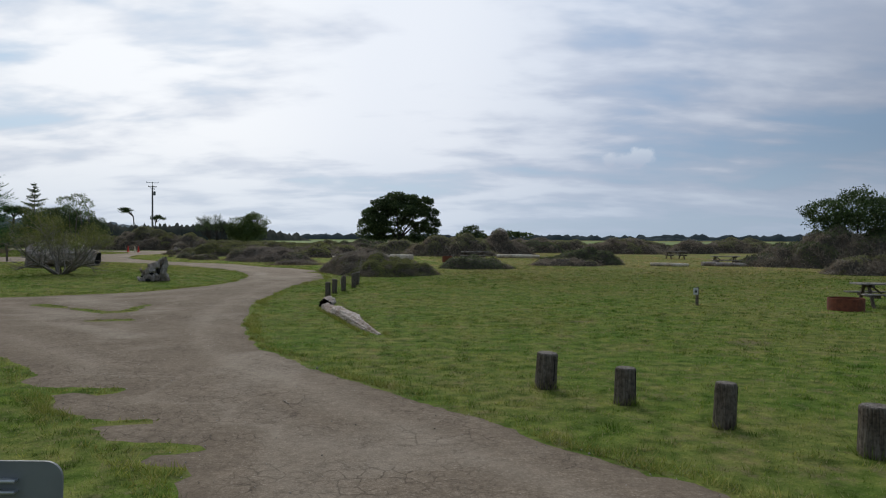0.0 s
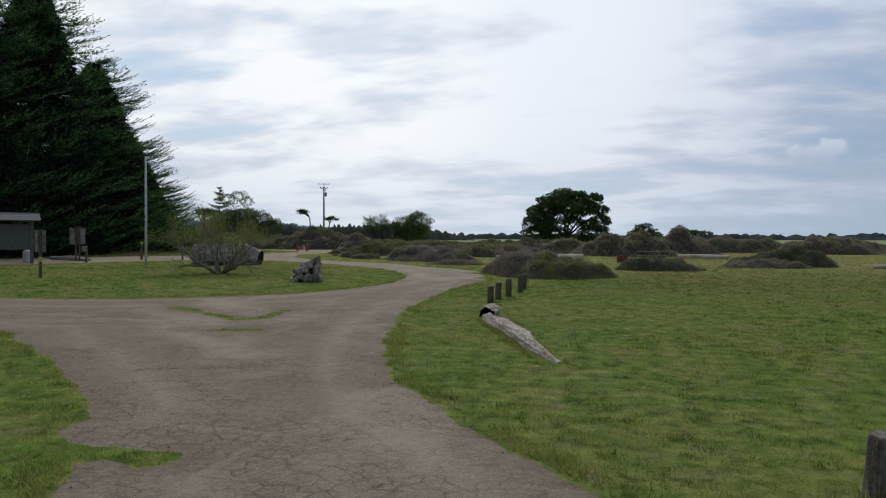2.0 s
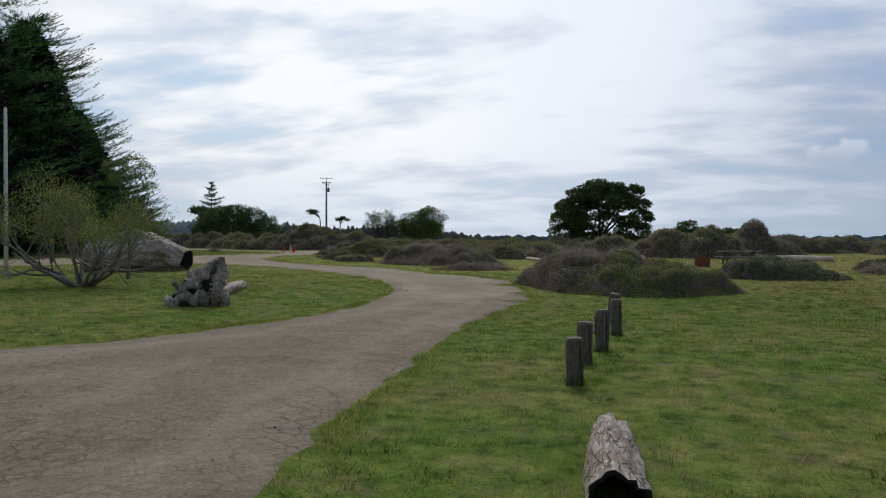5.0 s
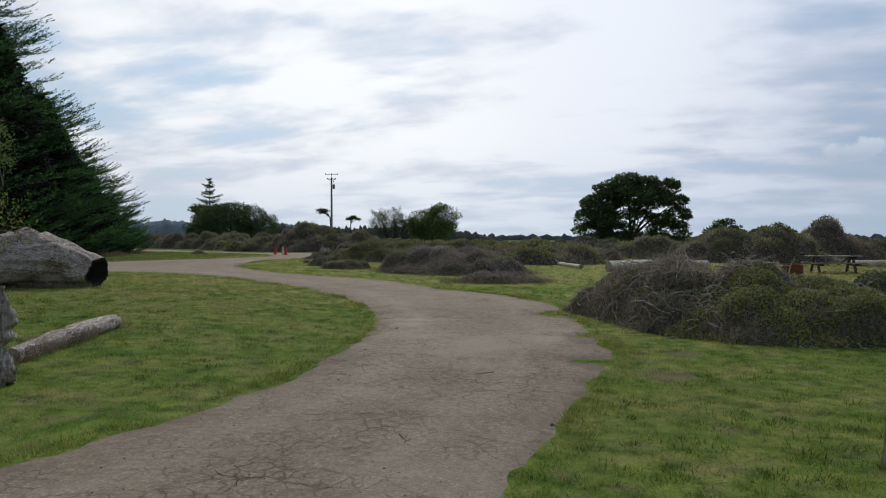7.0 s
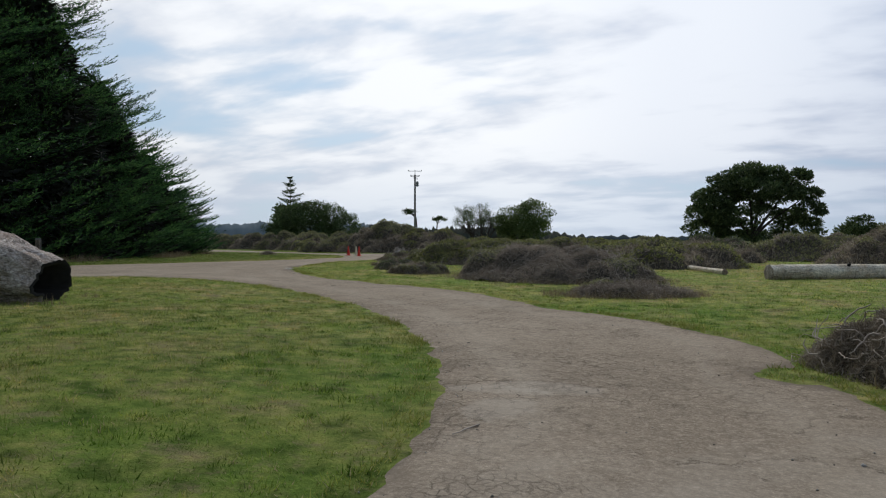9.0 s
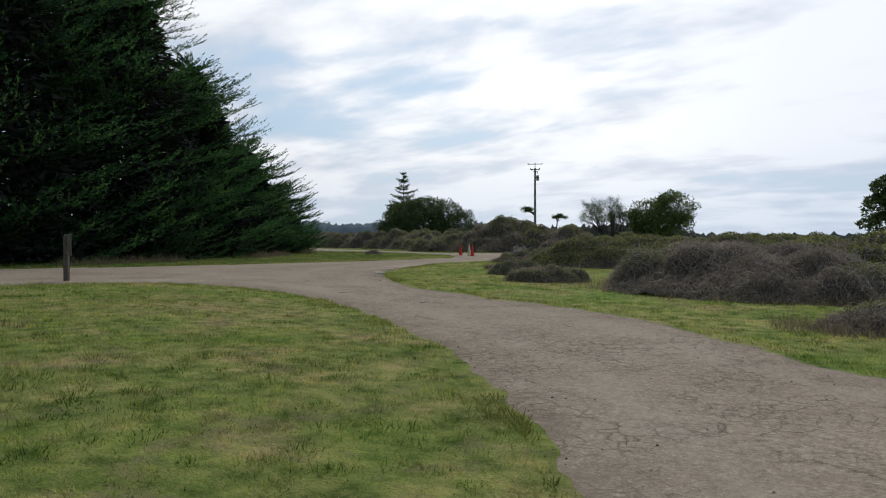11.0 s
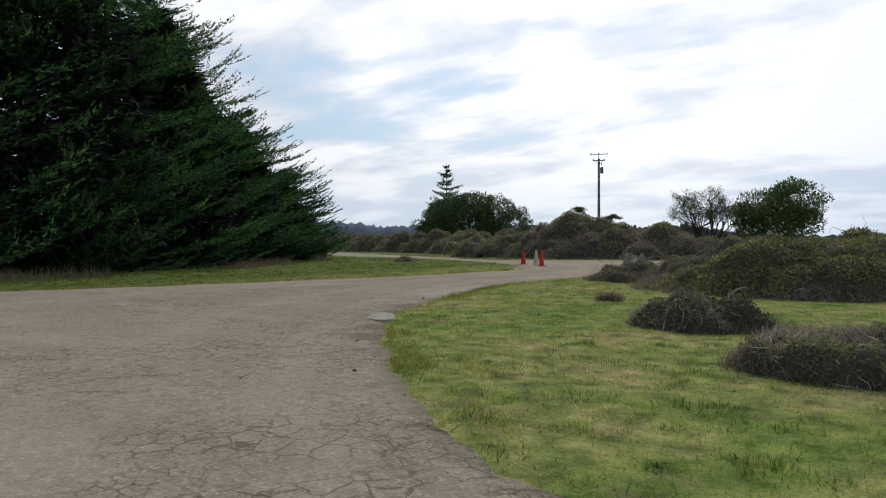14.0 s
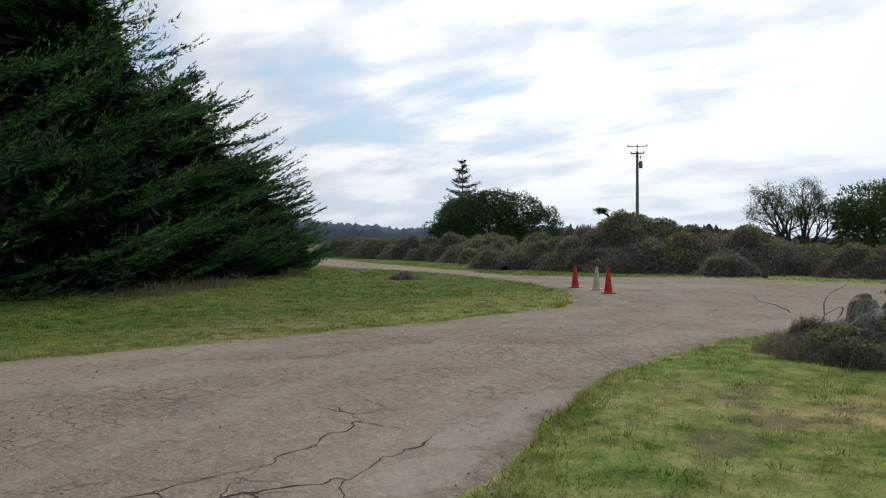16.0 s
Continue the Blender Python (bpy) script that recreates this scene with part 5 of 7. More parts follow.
crown_tree(-67.8, 121, [(0, 0, 4.0, 1.8, 1.8, 1.6), (-1.0, 0, 2.2, 2.0, 1.8, 1.6)], 2, PINE, "dark conifer beside a domed tree", "conifer_tree", 306, 0.25, 36, (0.2, 1.0))
crown_tree(32.4, 57.0, [(-2.2, 0, 3.9, 1.7, 1.6, 1.5), (0.4, 0, 4.6, 2.0, 1.8, 1.6), (2.6, 0, 4.2, 1.9, 1.8, 1.6), (-0.8, -0.8, 3.0, 2.4, 1.6, 1.5), (4.6, 0, 3.6, 1.8, 1.7, 1.6)],
           5, DOME, "dense dark green broadleaf tree above brush", "broadleaf_tree", 307, 0.18, 46, (0.22, 1.2), soft=0.2)
crown_tree(33.5, 50.5, [(1.6, 0, 6.6, 0.8, 0.8, 0.5), (0.7, 0, 5.9, 0.6, 0.6, 0.4), (2.4, 0, 5.4, 1.2, 0.9, 0.6), (2.6, 0, 7.0, 1.0, 0.9, 0.6)], 4, WILLOW, "slender leafy branches over dark brush", "broadleaf_tree", 308, 0.15, 40, (0.12, 2.5), soft=0.3)


def spire(x, y, h, r, seed, label):
    """A thin spruce spire with tiers of short branches."""
    rng = np.random.default_rng(seed)
    ob = thing("spruce_tree", pose(x, y, gz(x, y) - 0.05), label, "tree")
    V, F = tubes([(np.c_[np.zeros(6), np.zeros(6), np.linspace(0, h, 6)], np.linspace(0.18, 0.02, 6))], 6)
    raw("trunk", V, F, BARK, ob)
    P, D = [], []
    for z0 in np.arange(h * 0.35, h, 0.5) + rng.normal(0, 0.12, len(np.arange(h * 0.35, h, 0.5))):
        reach = r * max(0.0, 1 - (z0 / h) ** 1.6) + 0.12
        for _ in range(6):
            a, ln = rng.uniform(0, 2 * np.pi), reach * rng.uniform(0.35, 1.15)
            k = int(14 + 30 * ln)
            u = rng.random(k)
            P.append(np.c_[ln * u * math.cos(a), ln * u * math.sin(a), z0 + 0.25 * ln * u**2 + rng.normal(0, 0.05, k)] + rng.normal(0, 0.06, (k, 3)))
            D.append(np.c_[np.full(k, math.cos(a)), np.full(k, math.sin(a)), np.full(k, 0.1)] + rng.normal(0, 0.5, (k, 3)))
    P, D = np.concatenate(P), np.concatenate(D)
    V, F = leaf_tris(P, D, rng.uniform(0.18, 0.4, len(P)), rng.uniform(0.05, 0.1, len(P)), rng)
    raw("crown", V, F, PINE, ob)


spire(-72.6, 129, 11.4, 4.0, 311, "thin spired spruce standing above other trees")


SHRUB_BARK = make_plain("pale_shrub_bark", (0.27, 0.235, 0.195), 0.9, worn=(0.13, 0.112, 0.092))
GREY_BARK = make_plain("grey_bark", (0.15, 0.13, 0.108), 0.9, worn=(0.085, 0.072, 0.06))


def bare_tree(x, y, h, spread, seed, label, name="bare_tree", leaf=None, stems=7, start=0.05, leaves=0, size=0.06, droop=0.0, wood=None, thick=1.0):
    """A tree or shrub of many branching bare stems, with sparse leaves at the tips."""
    rng = np.random.default_rng(seed)
    ob = thing(name, pose(x, y, gz(x, y) - 0.04), label, "tree" if h > 3.6 else "shrub")
    paths, tips = [], []

    def grow(p, d, ln, rad, depth):
        n = 5
        pts, q, dd = [p], p, d
        for _ in range(n):
            dd = dd + rng.normal(0, 0.13, 3) + np.array([0, 0, 0.04 - droop])
            dd /= np.linalg.norm(dd)
            q = q + dd * ln / n
            q[2] = max(q[2], 0.1)
            pts.append(q.copy())
        paths.append((np.array(pts), np.linspace(rad, rad * 0.55, n + 1)))
        if depth == 0:
            tips.append((q, dd))
            return
        for _ in range(rng.integers(2, 4)):
            nd = dd + rng.normal(0, 0.42, 3)
            grow(pts[rng.integers(3, n + 1)], nd / np.linalg.norm(nd), ln * rng.uniform(0.55, 0.8), rad * 0.52, depth - 1)

    for k in range(stems):
        a = 2 * np.pi * (k + rng.uniform(0, 0.7)) / stems
        d = np.array([math.cos(a) * spread * rng.uniform(0.35, 1.15), math.sin(a) * spread * 0.8 * rng.uniform(0.35, 1.15), rng.uniform(0.55, 1.1)])
        d /= np.linalg.norm(d)
        grow(np.array([math.cos(a) * start, math.sin(a) * start, 0.02]), d, h * 0.42 * rng.uniform(0.8, 1.1), 0.020 * thick * h * rng.uniform(0.6, 1.0), 3)
    V, F = tubes(paths, 4)
    raw("stem_work", V, F, wood or TWIG, ob, "grey branching stems")
    if leaf is not None and leaves:
        tp, td = np.array([t[0] for t in tips]), np.array([t[1] for t in tips])
        tp = tp[tp[:, 2] > np.quantile(tp[:, 2], 0.3)]
        pick = rng.integers(0, len(tp), leaves)
        P = tp[pick] + rng.normal(0, 0.16, (leaves, 3))
        V, F = leaf_quads(P, rng.normal(0, 0.6, (leaves, 3)) + (0, 0, 0.6), size * rng.uniform(0.7, 1.5, leaves), size * rng.uniform(0.25, 0.5, leaves), rng)
        tagged(raw("leafage", V, F, leaf, ob, "sparse yellowish green leaves"), kind="stuff")
    return ob


bare_tree(-18.7, 35.5, 3.5, 1.75, 321, "spreading grey-stemmed shrub with sparse yellowish green leaves", "shrub", SHRUB_LEAF, 15, 0.16, 13000, 0.07, wood=SHRUB_BARK, thick=1.15)
bare_tree(-32.8, 104.2, 4.5, 0.34, 322, "bare grey tree beside a green willow", "bare_tree", DOME, 11, 0.4, 14000, 0.09, wood=BARK, thick=1.5)
crown_tree(-19.6, 38.6, [(-0.5, 0, 3.75, 0.42, 0.4, 0.26), (0.15, 0.1, 3.9, 0.45, 0.4, 0.26), (0.65, 0, 3.6, 0.36, 0.35, 0.24), (-0.15, -0.2, 3.4, 0.34, 0.3, 0.22), (0.8, 0.1, 3.1, 0.22, 0.22, 0.16)],
           5, WILLOW, "slender leafy sapling with an open crown behind a shrub", "sapling", 323, 0.075, 120, (0.055, 1.6), bark=GREY_BARK, soft=0.25)

# ---------------------------------------------------------------- far distance


def ridge(name, label, centre, bearing, width, height, depth, bumps, seed, material):
    """A long wooded rise with an uneven crown of trees."""
    rng = np.random.default_rng(seed)
    n, m = 260, 7
    u = np.linspace(-1, 1, n)
    prof = np.clip(1 - np.abs(u) ** 3, 0, 1)
    tree = np.abs(fbm(np.c_[u * 90, u * 0], 1.0, seed)) + 0.5 * rng.random(n)
    top = height * prof * (0.82 + 0.22 * fbm(np.c_[u * 5, u * 0], 1.0, seed + 1)) + bumps * tree * (prof > 0.02)
    V = []
    for k in range(m):
        f = k / (m - 1)
        arch = math.sin(math.pi * f) ** 0.6
        V.append(np.c_[u * width / 2, np.full(n, (f - 0.5) * depth), np.maximum(top * arch * (1 + 0.08 * rng.normal(size=n)), -4) - 1.5])
    V = np.concatenate(V)
    i, j = np.meshgrid(np.arange(m - 1), np.arange(n - 1), indexing="ij")
    k = (i * n + j).ravel()
    ob = raw(name, V, np.stack([k, k + 1, k + n + 1, k + n], 1), material)
    ob.matrix_world = pose(centre[0], centre[1], -0.6, 0, 0, bearing)
    tagged(ob, label, "hill", kind="structure")


ridge("backdrop", "distant bluish wooded hill on the horizon", (-235, 570), 22, 260, 17, 60, 3.0, 401, WOODS_NEAR)
ridge("backdrop", "far dark tree line on the horizon", (-150, 1500), 6, 1500, 9, 60, 6, 402, WOODS)
ridge("backdrop", "far dark tree line on the horizon", (900, 1500), -32, 1900, 11, 60, 7, 403, WOODS)
ridge("backdrop", "far wooded hills on the horizon", (-1500, 1900), 38, 1900, 92, 200, 2.5, 404, HILL)
ridge("backdrop", "far dark tree line on the horizon", (2000, 300), -80, 2200, 14, 80, 7, 405, WOODS)
ridge("backdrop", "far dark tree line on the horizon", (0, -1500), 0, 4200, 14, 80, 7, 406, WOODS)
ridge("backdrop", "far dark tree line on the horizon", (-1900, 0), 90, 2600, 14, 80, 7, 407, WOODS)


def pasture():
    xs, ys = np.linspace(-150, 420, 40), np.linspace(215, 900, 40)
    X, Y = np.meshgrid(xs, ys, indexing="ij")
    V = np.stack([X, Y, ground_height(X, Y) + 0.25], -1).reshape(-1, 3)
    i, j = np.meshgrid(np.arange(39), np.arange(39), indexing="ij")
    k = (i * 40 + j).ravel()
    tagged(raw("field", V, np.stack([k, k + 40, k + 41, k + 1], 1), FIELD), "bright green distant pasture", "field", kind="structure")


pasture()

# ---------------------------------------------------------------- posts, logs and other things


def ring_solid(profile, sides=14, wobble=0.0, seed=0, cap=True):
    """A turned solid from (radius, height) pairs, slightly out of round."""
    rng = np.random.default_rng(seed)
    a = np.linspace(0, 2 * np.pi, sides, endpoint=False)
    k = 1 + wobble * rng.normal(size=sides)
    bm = bmesh.new()
    rows = [[bm.verts.new((r * k[i] * math.cos(t), r * k[i] * math.sin(t), z)) for i, t in enumerate(a)] for r, z in profile]
    for lo, hi in zip(rows, rows[1:]):
        for i in range(sides):
            bm.faces.new((lo[i], lo[(i + 1) % sides], hi[(i + 1) % sides], hi[i]))
    if cap:
        bm.faces.new(rows[-1])
        bm.faces.new(rows[0][::-1])
    return bm


def post(x, y, h, r, turn, lean, seed, square=False):
    ob = thing("bollard", pose(x, y, gz(x, y), lean[0], lean[1], turn), "short weathered timber bollard set in grass", "bollard", "timber bollards")
    rng = np.random.default_rng(seed)
    if square:
        bm = box_bm(2 * r, 2 * r, h + 0.15, (0, 0, (h - 0.15) / 2), 0.018)
        bmesh.ops.subdivide_edges(bm, edges=[e for e in bm.edges if e.calc_length() > 0.2], cuts=4)
        for v in bm.verts:
            v.co += Vector(rng.normal(0, 0.003, 3))
        top = box_bm(2 * r - 0.03, 2 * r - 0.03, 0.012, (0, 0, h + 0.003), 0.004)
    else:
        bm = ring_solid([(r * 1.04, -0.15), (r * 1.03, 0.02), (r, h * 0.4), (r * 0.98, h * 0.75), (r * 0.97, h - 0.015), (r * 0.92, h)], 22, 0.028, seed)
        top = ring_solid([(r * 0.90, h - 0.004), (r * 0.86, h + 0.008)], 18, 0.03, seed)
    shaft = part("shaft", bm, POST, ob)
    part("end_grain", top, POST_TOP, shaft, "pale cracked end grain")
    # a drying check down one side
    part("crack", box_bm(0.010, 0.008, h * 0.7, (r * 0.55, -r * 0.84 if not square else -r - 0.001, h * 0.6), 0.002), HOLE, shaft, "dark drying crack")
    rngs = np.random.default_rng(seed + 1)
    n = 70
    a = rngs.uniform(0, 2 * np.pi, n)
    P = np.c_[np.cos(a) * r * 1.15, np.sin(a) * r * 1.15, np.full(n, -0.01)]
    D = np.c_[np.cos(a) * 0.3, np.sin(a) * 0.3, np.ones(n)] + rngs.normal(0, 0.3, (n, 3))
    V, F = leaf_tris(P, D, rngs.uniform(0.08, 0.2, n), rngs.uniform(0.006, 0.012, n), rngs)
    g = raw("grass_tuft", V, F, TUFT)
    g.matrix_world = pose(x, y, gz(x, y))
    tagged(g, "longer grass round a bollard's foot", "grass", kind="stuff")


POSTS = [(1.48, 10.3, 0.50, 0.15, 4, (2, 3), 0), (2.37, 9.33, 0.46, 0.135, 20, (0, 1), 0), (3.2, 8.17, 0.50, 0.125, 40, (1, 2), 0), (4.27, 7.1, 0.49, 0.15, 60, (0, 0), 0),
         (-4.11, 26.1, 0.52, 0.095, 8, (0, -1), 1), (-4.09, 27.5, 0.54, 0.095, 12, (0, 1), 1), (-3.90, 28.6, 0.60, 0.09, 12, (0, 1), 1), (-3.71, 30.4, 0.60, 0.09, 5, (0, -1), 1), (-3.80, 32.2, 0.57, 0.095, -8, (1, 4), 1)]
for k, (x, y, h, r, turn, lean, sq) in enumerate(POSTS):
    post(x, y, h, r, turn, lean, 500 + k, bool(sq))


def log(points, radii, label, material=DRIFT_Y, name="log", sides=26, seed=1, rough=0.07, hollow=False, ends=DRIFT, group="driftwood logs", knots=0, sink=0.0, slant=0.0):
    """A weathered trunk along the local x axis, resting on the ground."""
    rng = np.random.default_rng(seed)
    pts = np.array(points, float)
    a, b = pts[0], pts[-1]
    yaw = math.degrees(math.atan2(b[1] - a[1], b[0] - a[0]))
    length = float(np.hypot(*(b[:2] - a[:2])))
    z0 = gz(*a[:2])
    ob = thing(name, pose(a[0], a[1], z0, 0, 0, yaw), label, "log", group)
    n = max(24, int(length * 14))
    t = np.linspace(0, 1, n)
    c, s = math.cos(radians(-yaw)), math.sin(radians(-yaw))
    loc = (pts[:, :2] - a[:2]) @ np.array([[c, s], [-s, c]])
    u = np.r_[0, np.cumsum(np.hypot(*np.diff(loc, axis=0).T))]
    u /= u[-1]
    cx, cy = np.interp(t, u, loc[:, 0]), np.interp(t, u, loc[:, 1])
    rad = np.interp(t, np.linspace(0, 1, len(radii)), radii)
    zc = rad * 0.82 - sink + np.array([gz(*(a[:2] + np.array([x * math.cos(radians(yaw)) - y * math.sin(radians(yaw)), x * math.sin(radians(yaw)) + y * math.cos(radians(yaw))]))) for x, y in zip(cx, cy)]) - z0
    ang = np.linspace(0, 2 * np.pi, sides, endpoint=False)
    A, T = np.meshgrid(ang, t, indexing="xy")
    Q = np.c_[np.cos(A.ravel()) * 2.2, np.sin(A.ravel()) * 2.2, T.ravel() * length * 0.9]
    groove = np.abs(fbm(Q * (2.2, 2.2, 0.35), 2.6, seed + 3))
    k = 1 + rough * fbm(Q, 2.0, seed) - 1.1 * rough * np.clip(0.35 - groove, 0, 1) + 0.5 * rough * fbm(Q, 7.0, seed + 5)
    R = rad[:, None] * k.reshape(n, sides)
    V = np.stack([np.repeat(cx[:, None], sides, 1) + 0 * A, cy[:, None] + R * np.cos(A), zc[:, None] + R * np.sin(A)], -1).reshape(-1, 3)
    # a slanting break at the far end
    V[:, 0] += slant * (V[:, 1] - np.repeat(cy, sides) + 0.25 * (V[:, 2] - np.repeat(zc, sides))) * np.clip((np.repeat(t, sides) - 0.78) / 0.22, 0, 1) ** 1.5
    i, j = np.meshgrid(np.arange(n - 1), np.arange(sides), indexing="ij")
    F = np.stack([i * sides + j, i * sides + (j + 1) % sides, (i + 1) * sides + (j + 1) % sides, (i + 1) * sides + j], -1).reshape(-1, 4)
    raw("trunk", V, F, material, ob, smooth=True)
    for e, row in ((0, 0), (1, n - 1)):
        ringv = V[row * sides:(row + 1) * sides]
        mid = ringv.mean(0)
        sgn = -1 if e == 0 else 1
        if hollow and e == 1:
            inner = mid + (ringv - mid) * 0.84
            deep = mid + (ringv - mid) * 0.62 - (0.9, 0, 0)
            W = np.concatenate([ringv, inner, deep, [deep.mean(0)]])
            q = np.arange(sides)
            q2 = (q + 1) % sides
            F4 = np.concatenate([np.stack([q, q2, q2 + sides, q + sides], 1), np.stack([q + sides, q2 + sides, q2 + 2 * sides, q + 2 * sides], 1)])
            raw("hollow_end", W, [F4, np.stack([q + 2 * sides, q2 + 2 * sides, np.full(sides, 3 * sides)], 1)], HOLE, ob, "dark charred hollow end")
        else:
            jag = ringv + np.c_[sgn * rng.uniform(0, 0.5 * rad[row], sides) * 0.35, np.zeros((sides, 2))]
            W = np.concatenate([ringv, mid + (jag - mid) * (1, 0.86, 0.86), [mid + (sgn * 0.02, 0, 0)]])
            q = np.arange(sides)
            q2 = (q + 1) % sides
            raw("log_end", W, [np.stack([q, q2, q2 + sides, q + sides], 1), np.stack([q + sides, q2 + sides, np.full(sides, 2 * sides)], 1)], ends, ob, "weathered cut end")
    for kk in range(knots):
        f = rng.uniform(0.12, 0.9)
        row = int(f * (n - 1))
        side_a = rng.uniform(0.2, 2.9)
        p = np.array([cx[row], cy[row] + rad[row] * math.cos(side_a), zc[row] + rad[row] * math.sin(side_a)])
        d = np.array([rng.normal(0, 0.3), math.cos(side_a), math.sin(side_a)])
        V2, F2 = tubes([(np.array([p - d * 0.04, p + d * 0.04, p + d * 0.07]), np.array([0.07, 0.05, 0.01]) * rad[row] / 0.3)], 7)
        raw("knot", V2, F2, HOLE, ob, "dark knot")
    return ob


# fallen log beside the drive, broken near one end
log([(-1.36, 15.75), (-1.94, 17.2), (-2.74, 19.55), (-3.42, 21.35)], [0.05, 0.11, 0.165, 0.175, 0.165, 0.14], "cracked grey driftwood log lying in grass", seed=3, rough=0.26, sink=0.07, sides=44)
log([(-3.68, 24.0), (-3.60, 22.3)], [0.17, 0.19, 0.19], "short broken hollow driftwood log end in grass", seed=4, rough=0.2, sink=0.10, hollow=True)


log([(-13.25, 33.5), (-14.15, 36.4)], [0.12, 0.15, 0.16, 0.15], "half-buried weathered driftwood log in grass", seed=5, rough=0.16, sink=0.06)
log([(-24.2, 42.2), (-22.5, 43.0), (-20.8, 43.8)], [0.60, 0.80, 0.84, 0.78, 0.46], "huge grey hollow driftwood trunk on the lawn", seed=6, rough=0.22, hollow=True, sides=56, name="hollow_log", slant=0.35)
log([(-7.0, 59.6), (-2.6, 62.4)], [0.27, 0.27, 0.25], "pale bleached driftwood log on the meadow", PALE_Y, seed=8, rough=0.05, knots=2)
log([(-11.3, 69.0), (-9.9, 65.5), (-8.4, 61.8)], [0.09, 0.10, 0.11], "thin pale driftwood log in the grass", PALE_Y, seed=9, rough=0.06)
log([(5.2, 69.0), (9.2, 68.4)], [0.17, 0.2, 0.18], "pale bleached driftwood log far across the meadow", PALE_Y, seed=10, rough=0.06)
log([(16.0, 55.6), (18.6, 54.6)], [0.14, 0.15, 0.13], "pale log lying on the meadow", PALE_Y, seed=11, rough=0.06)
for k, (x0, y0, x1, y1, r) in enumerate(((20.2, 56.2, 22.2, 57.0, 0.17), (21.0, 55.6, 23.6, 56.0, 0.15), (22.0, 56.9, 23.8, 56.3, 0.14))):
    log([(x0, y0), (x1, y1)], [r, r * 1.1, r * 0.9], "weathered reddish log beside a picnic table", DRIFT_Y, seed=12 + k, rough=0.09)
log([(-39.6, 48.6), (-37.8, 48.4), (-35.6, 47.5)], [0.16, 0.2, 0.14], "grey driftwood log beside the road", seed=16, rough=0.12)


def driftwood_stump():
    """A gnarled root mass: thick twisted roots that lean together, with broken spurs and dark gaps between."""
    ob = thing("driftwood_stump", pose(-12.85, 32.3, gz(-12.8, 32.3) - 0.05, 0, 0, 28), "gnarled grey driftwood root mass on the lawn", "driftwood")
    rng = np.random.default_rng(46)
    roots = [
        ([(0.36, 0.06, 0.0), (0.38, 0.04, 0.45), (0.42, 0.02, 0.85), (0.50, 0.0, 1.12)], (0.20, 0.18, 0.15, 0.07)),
        ([(-0.30, -0.06, 0.30), (-0.05, -0.06, 0.50), (0.20, -0.02, 0.76), (0.40, 0.0, 1.04)], (0.20, 0.22, 0.19, 0.10)),
        ([(-0.62, -0.16, 0.02), (-0.38, -0.22, 0.16), (-0.08, -0.20, 0.24), (0.14, -0.12, 0.30)], (0.13, 0.19, 0.20, 0.15)),
        ([(-0.50, 0.02, 0.34), (-0.32, -0.02, 0.44), (-0.10, -0.02, 0.50)], (0.07, 0.12, 0.14)),
        ([(-0.50, -0.34, 0.0), (-0.36, -0.30, 0.12), (-0.20, -0.24, 0.22)], (0.07, 0.10, 0.09)),
        ([(0.05, 0.26, 0.0), (0.16, 0.16, 0.34), (0.30, 0.06, 0.70)], (0.16, 0.16, 0.12)),
        ([(0.18, -0.20, 0.0), (0.24, -0.12, 0.28), (0.34, -0.04, 0.60)], (0.10, 0.11, 0.08)),
        ([(-0.46, 0.0, 0.42), (-0.54, -0.02, 0.54), (-0.56, -0.02, 0.64)], (0.07, 0.045, 0.01)),
        ([(0.06, -0.06, 0.62), (-0.04, -0.10, 0.78), (-0.05, -0.12, 0.88)], (0.08, 0.05, 0.01))]
    for k, (pts, rad) in enumerate(roots):
        pts = np.array(pts, float)
        u = np.linspace(0, 1, len(pts))
        t = np.linspace(0, 1, 26)
        line = np.stack([np.interp(t, u, pts[:, c]) for c in range(3)], 1)
        line[1:-1] = (line[:-2] + 2 * line[1:-1] + line[2:]) / 4
        line += 0.03 * np.c_[fbm(line * 1.0 + k, 6.0, 1), fbm(line + k, 6.0, 2), fbm(line + k, 6.0, 3)]
        V, F = tubes([(line, np.interp(t, u, rad))], 24)
        mid = np.repeat(line, 24, 0)
        out = V - mid
        ridge = np.clip(1 + 0.95 * fbm(V * (1, 1, 0.45), 13.0, 44 + k) + 0.35 * fbm(V, 34.0, 52 + k) - 0.9 * np.clip(fbm(V, 20.0, 60 + k) - 0.10, 0, 1), 0.25, 1.9)
        V = mid + out * ridge[:, None]
        raw("root", V, F, DRIFT, ob, smooth=True)
    # near-black blobs set between the roots in place of shaded hollows
    for x, y, z, sx, sz in ((-0.30, -0.40, 0.10, 0.10, 0.09), (-0.16, -0.24, 0.40, 0.13, 0.05), (0.16, -0.22, 0.50, 0.07, 0.16), (-0.50, -0.16, 0.26, 0.07, 0.05)):
        bm = bmesh.new()
        bmesh.ops.create_icosphere(bm, subdivisions=3, radius=1, matrix=Matrix.Translation((x, y, z)) @ Matrix.Diagonal((sx, 0.07, sz, 1)))
        for v in bm.verts:
            v.co += Vector(rng.normal(0, 0.006, 3))
        part("hollow", bm, HOLE, ob, "dark blob in place of a shaded hollow", True)


driftwood_stump()


STUMP = (-26.1, 70.75)


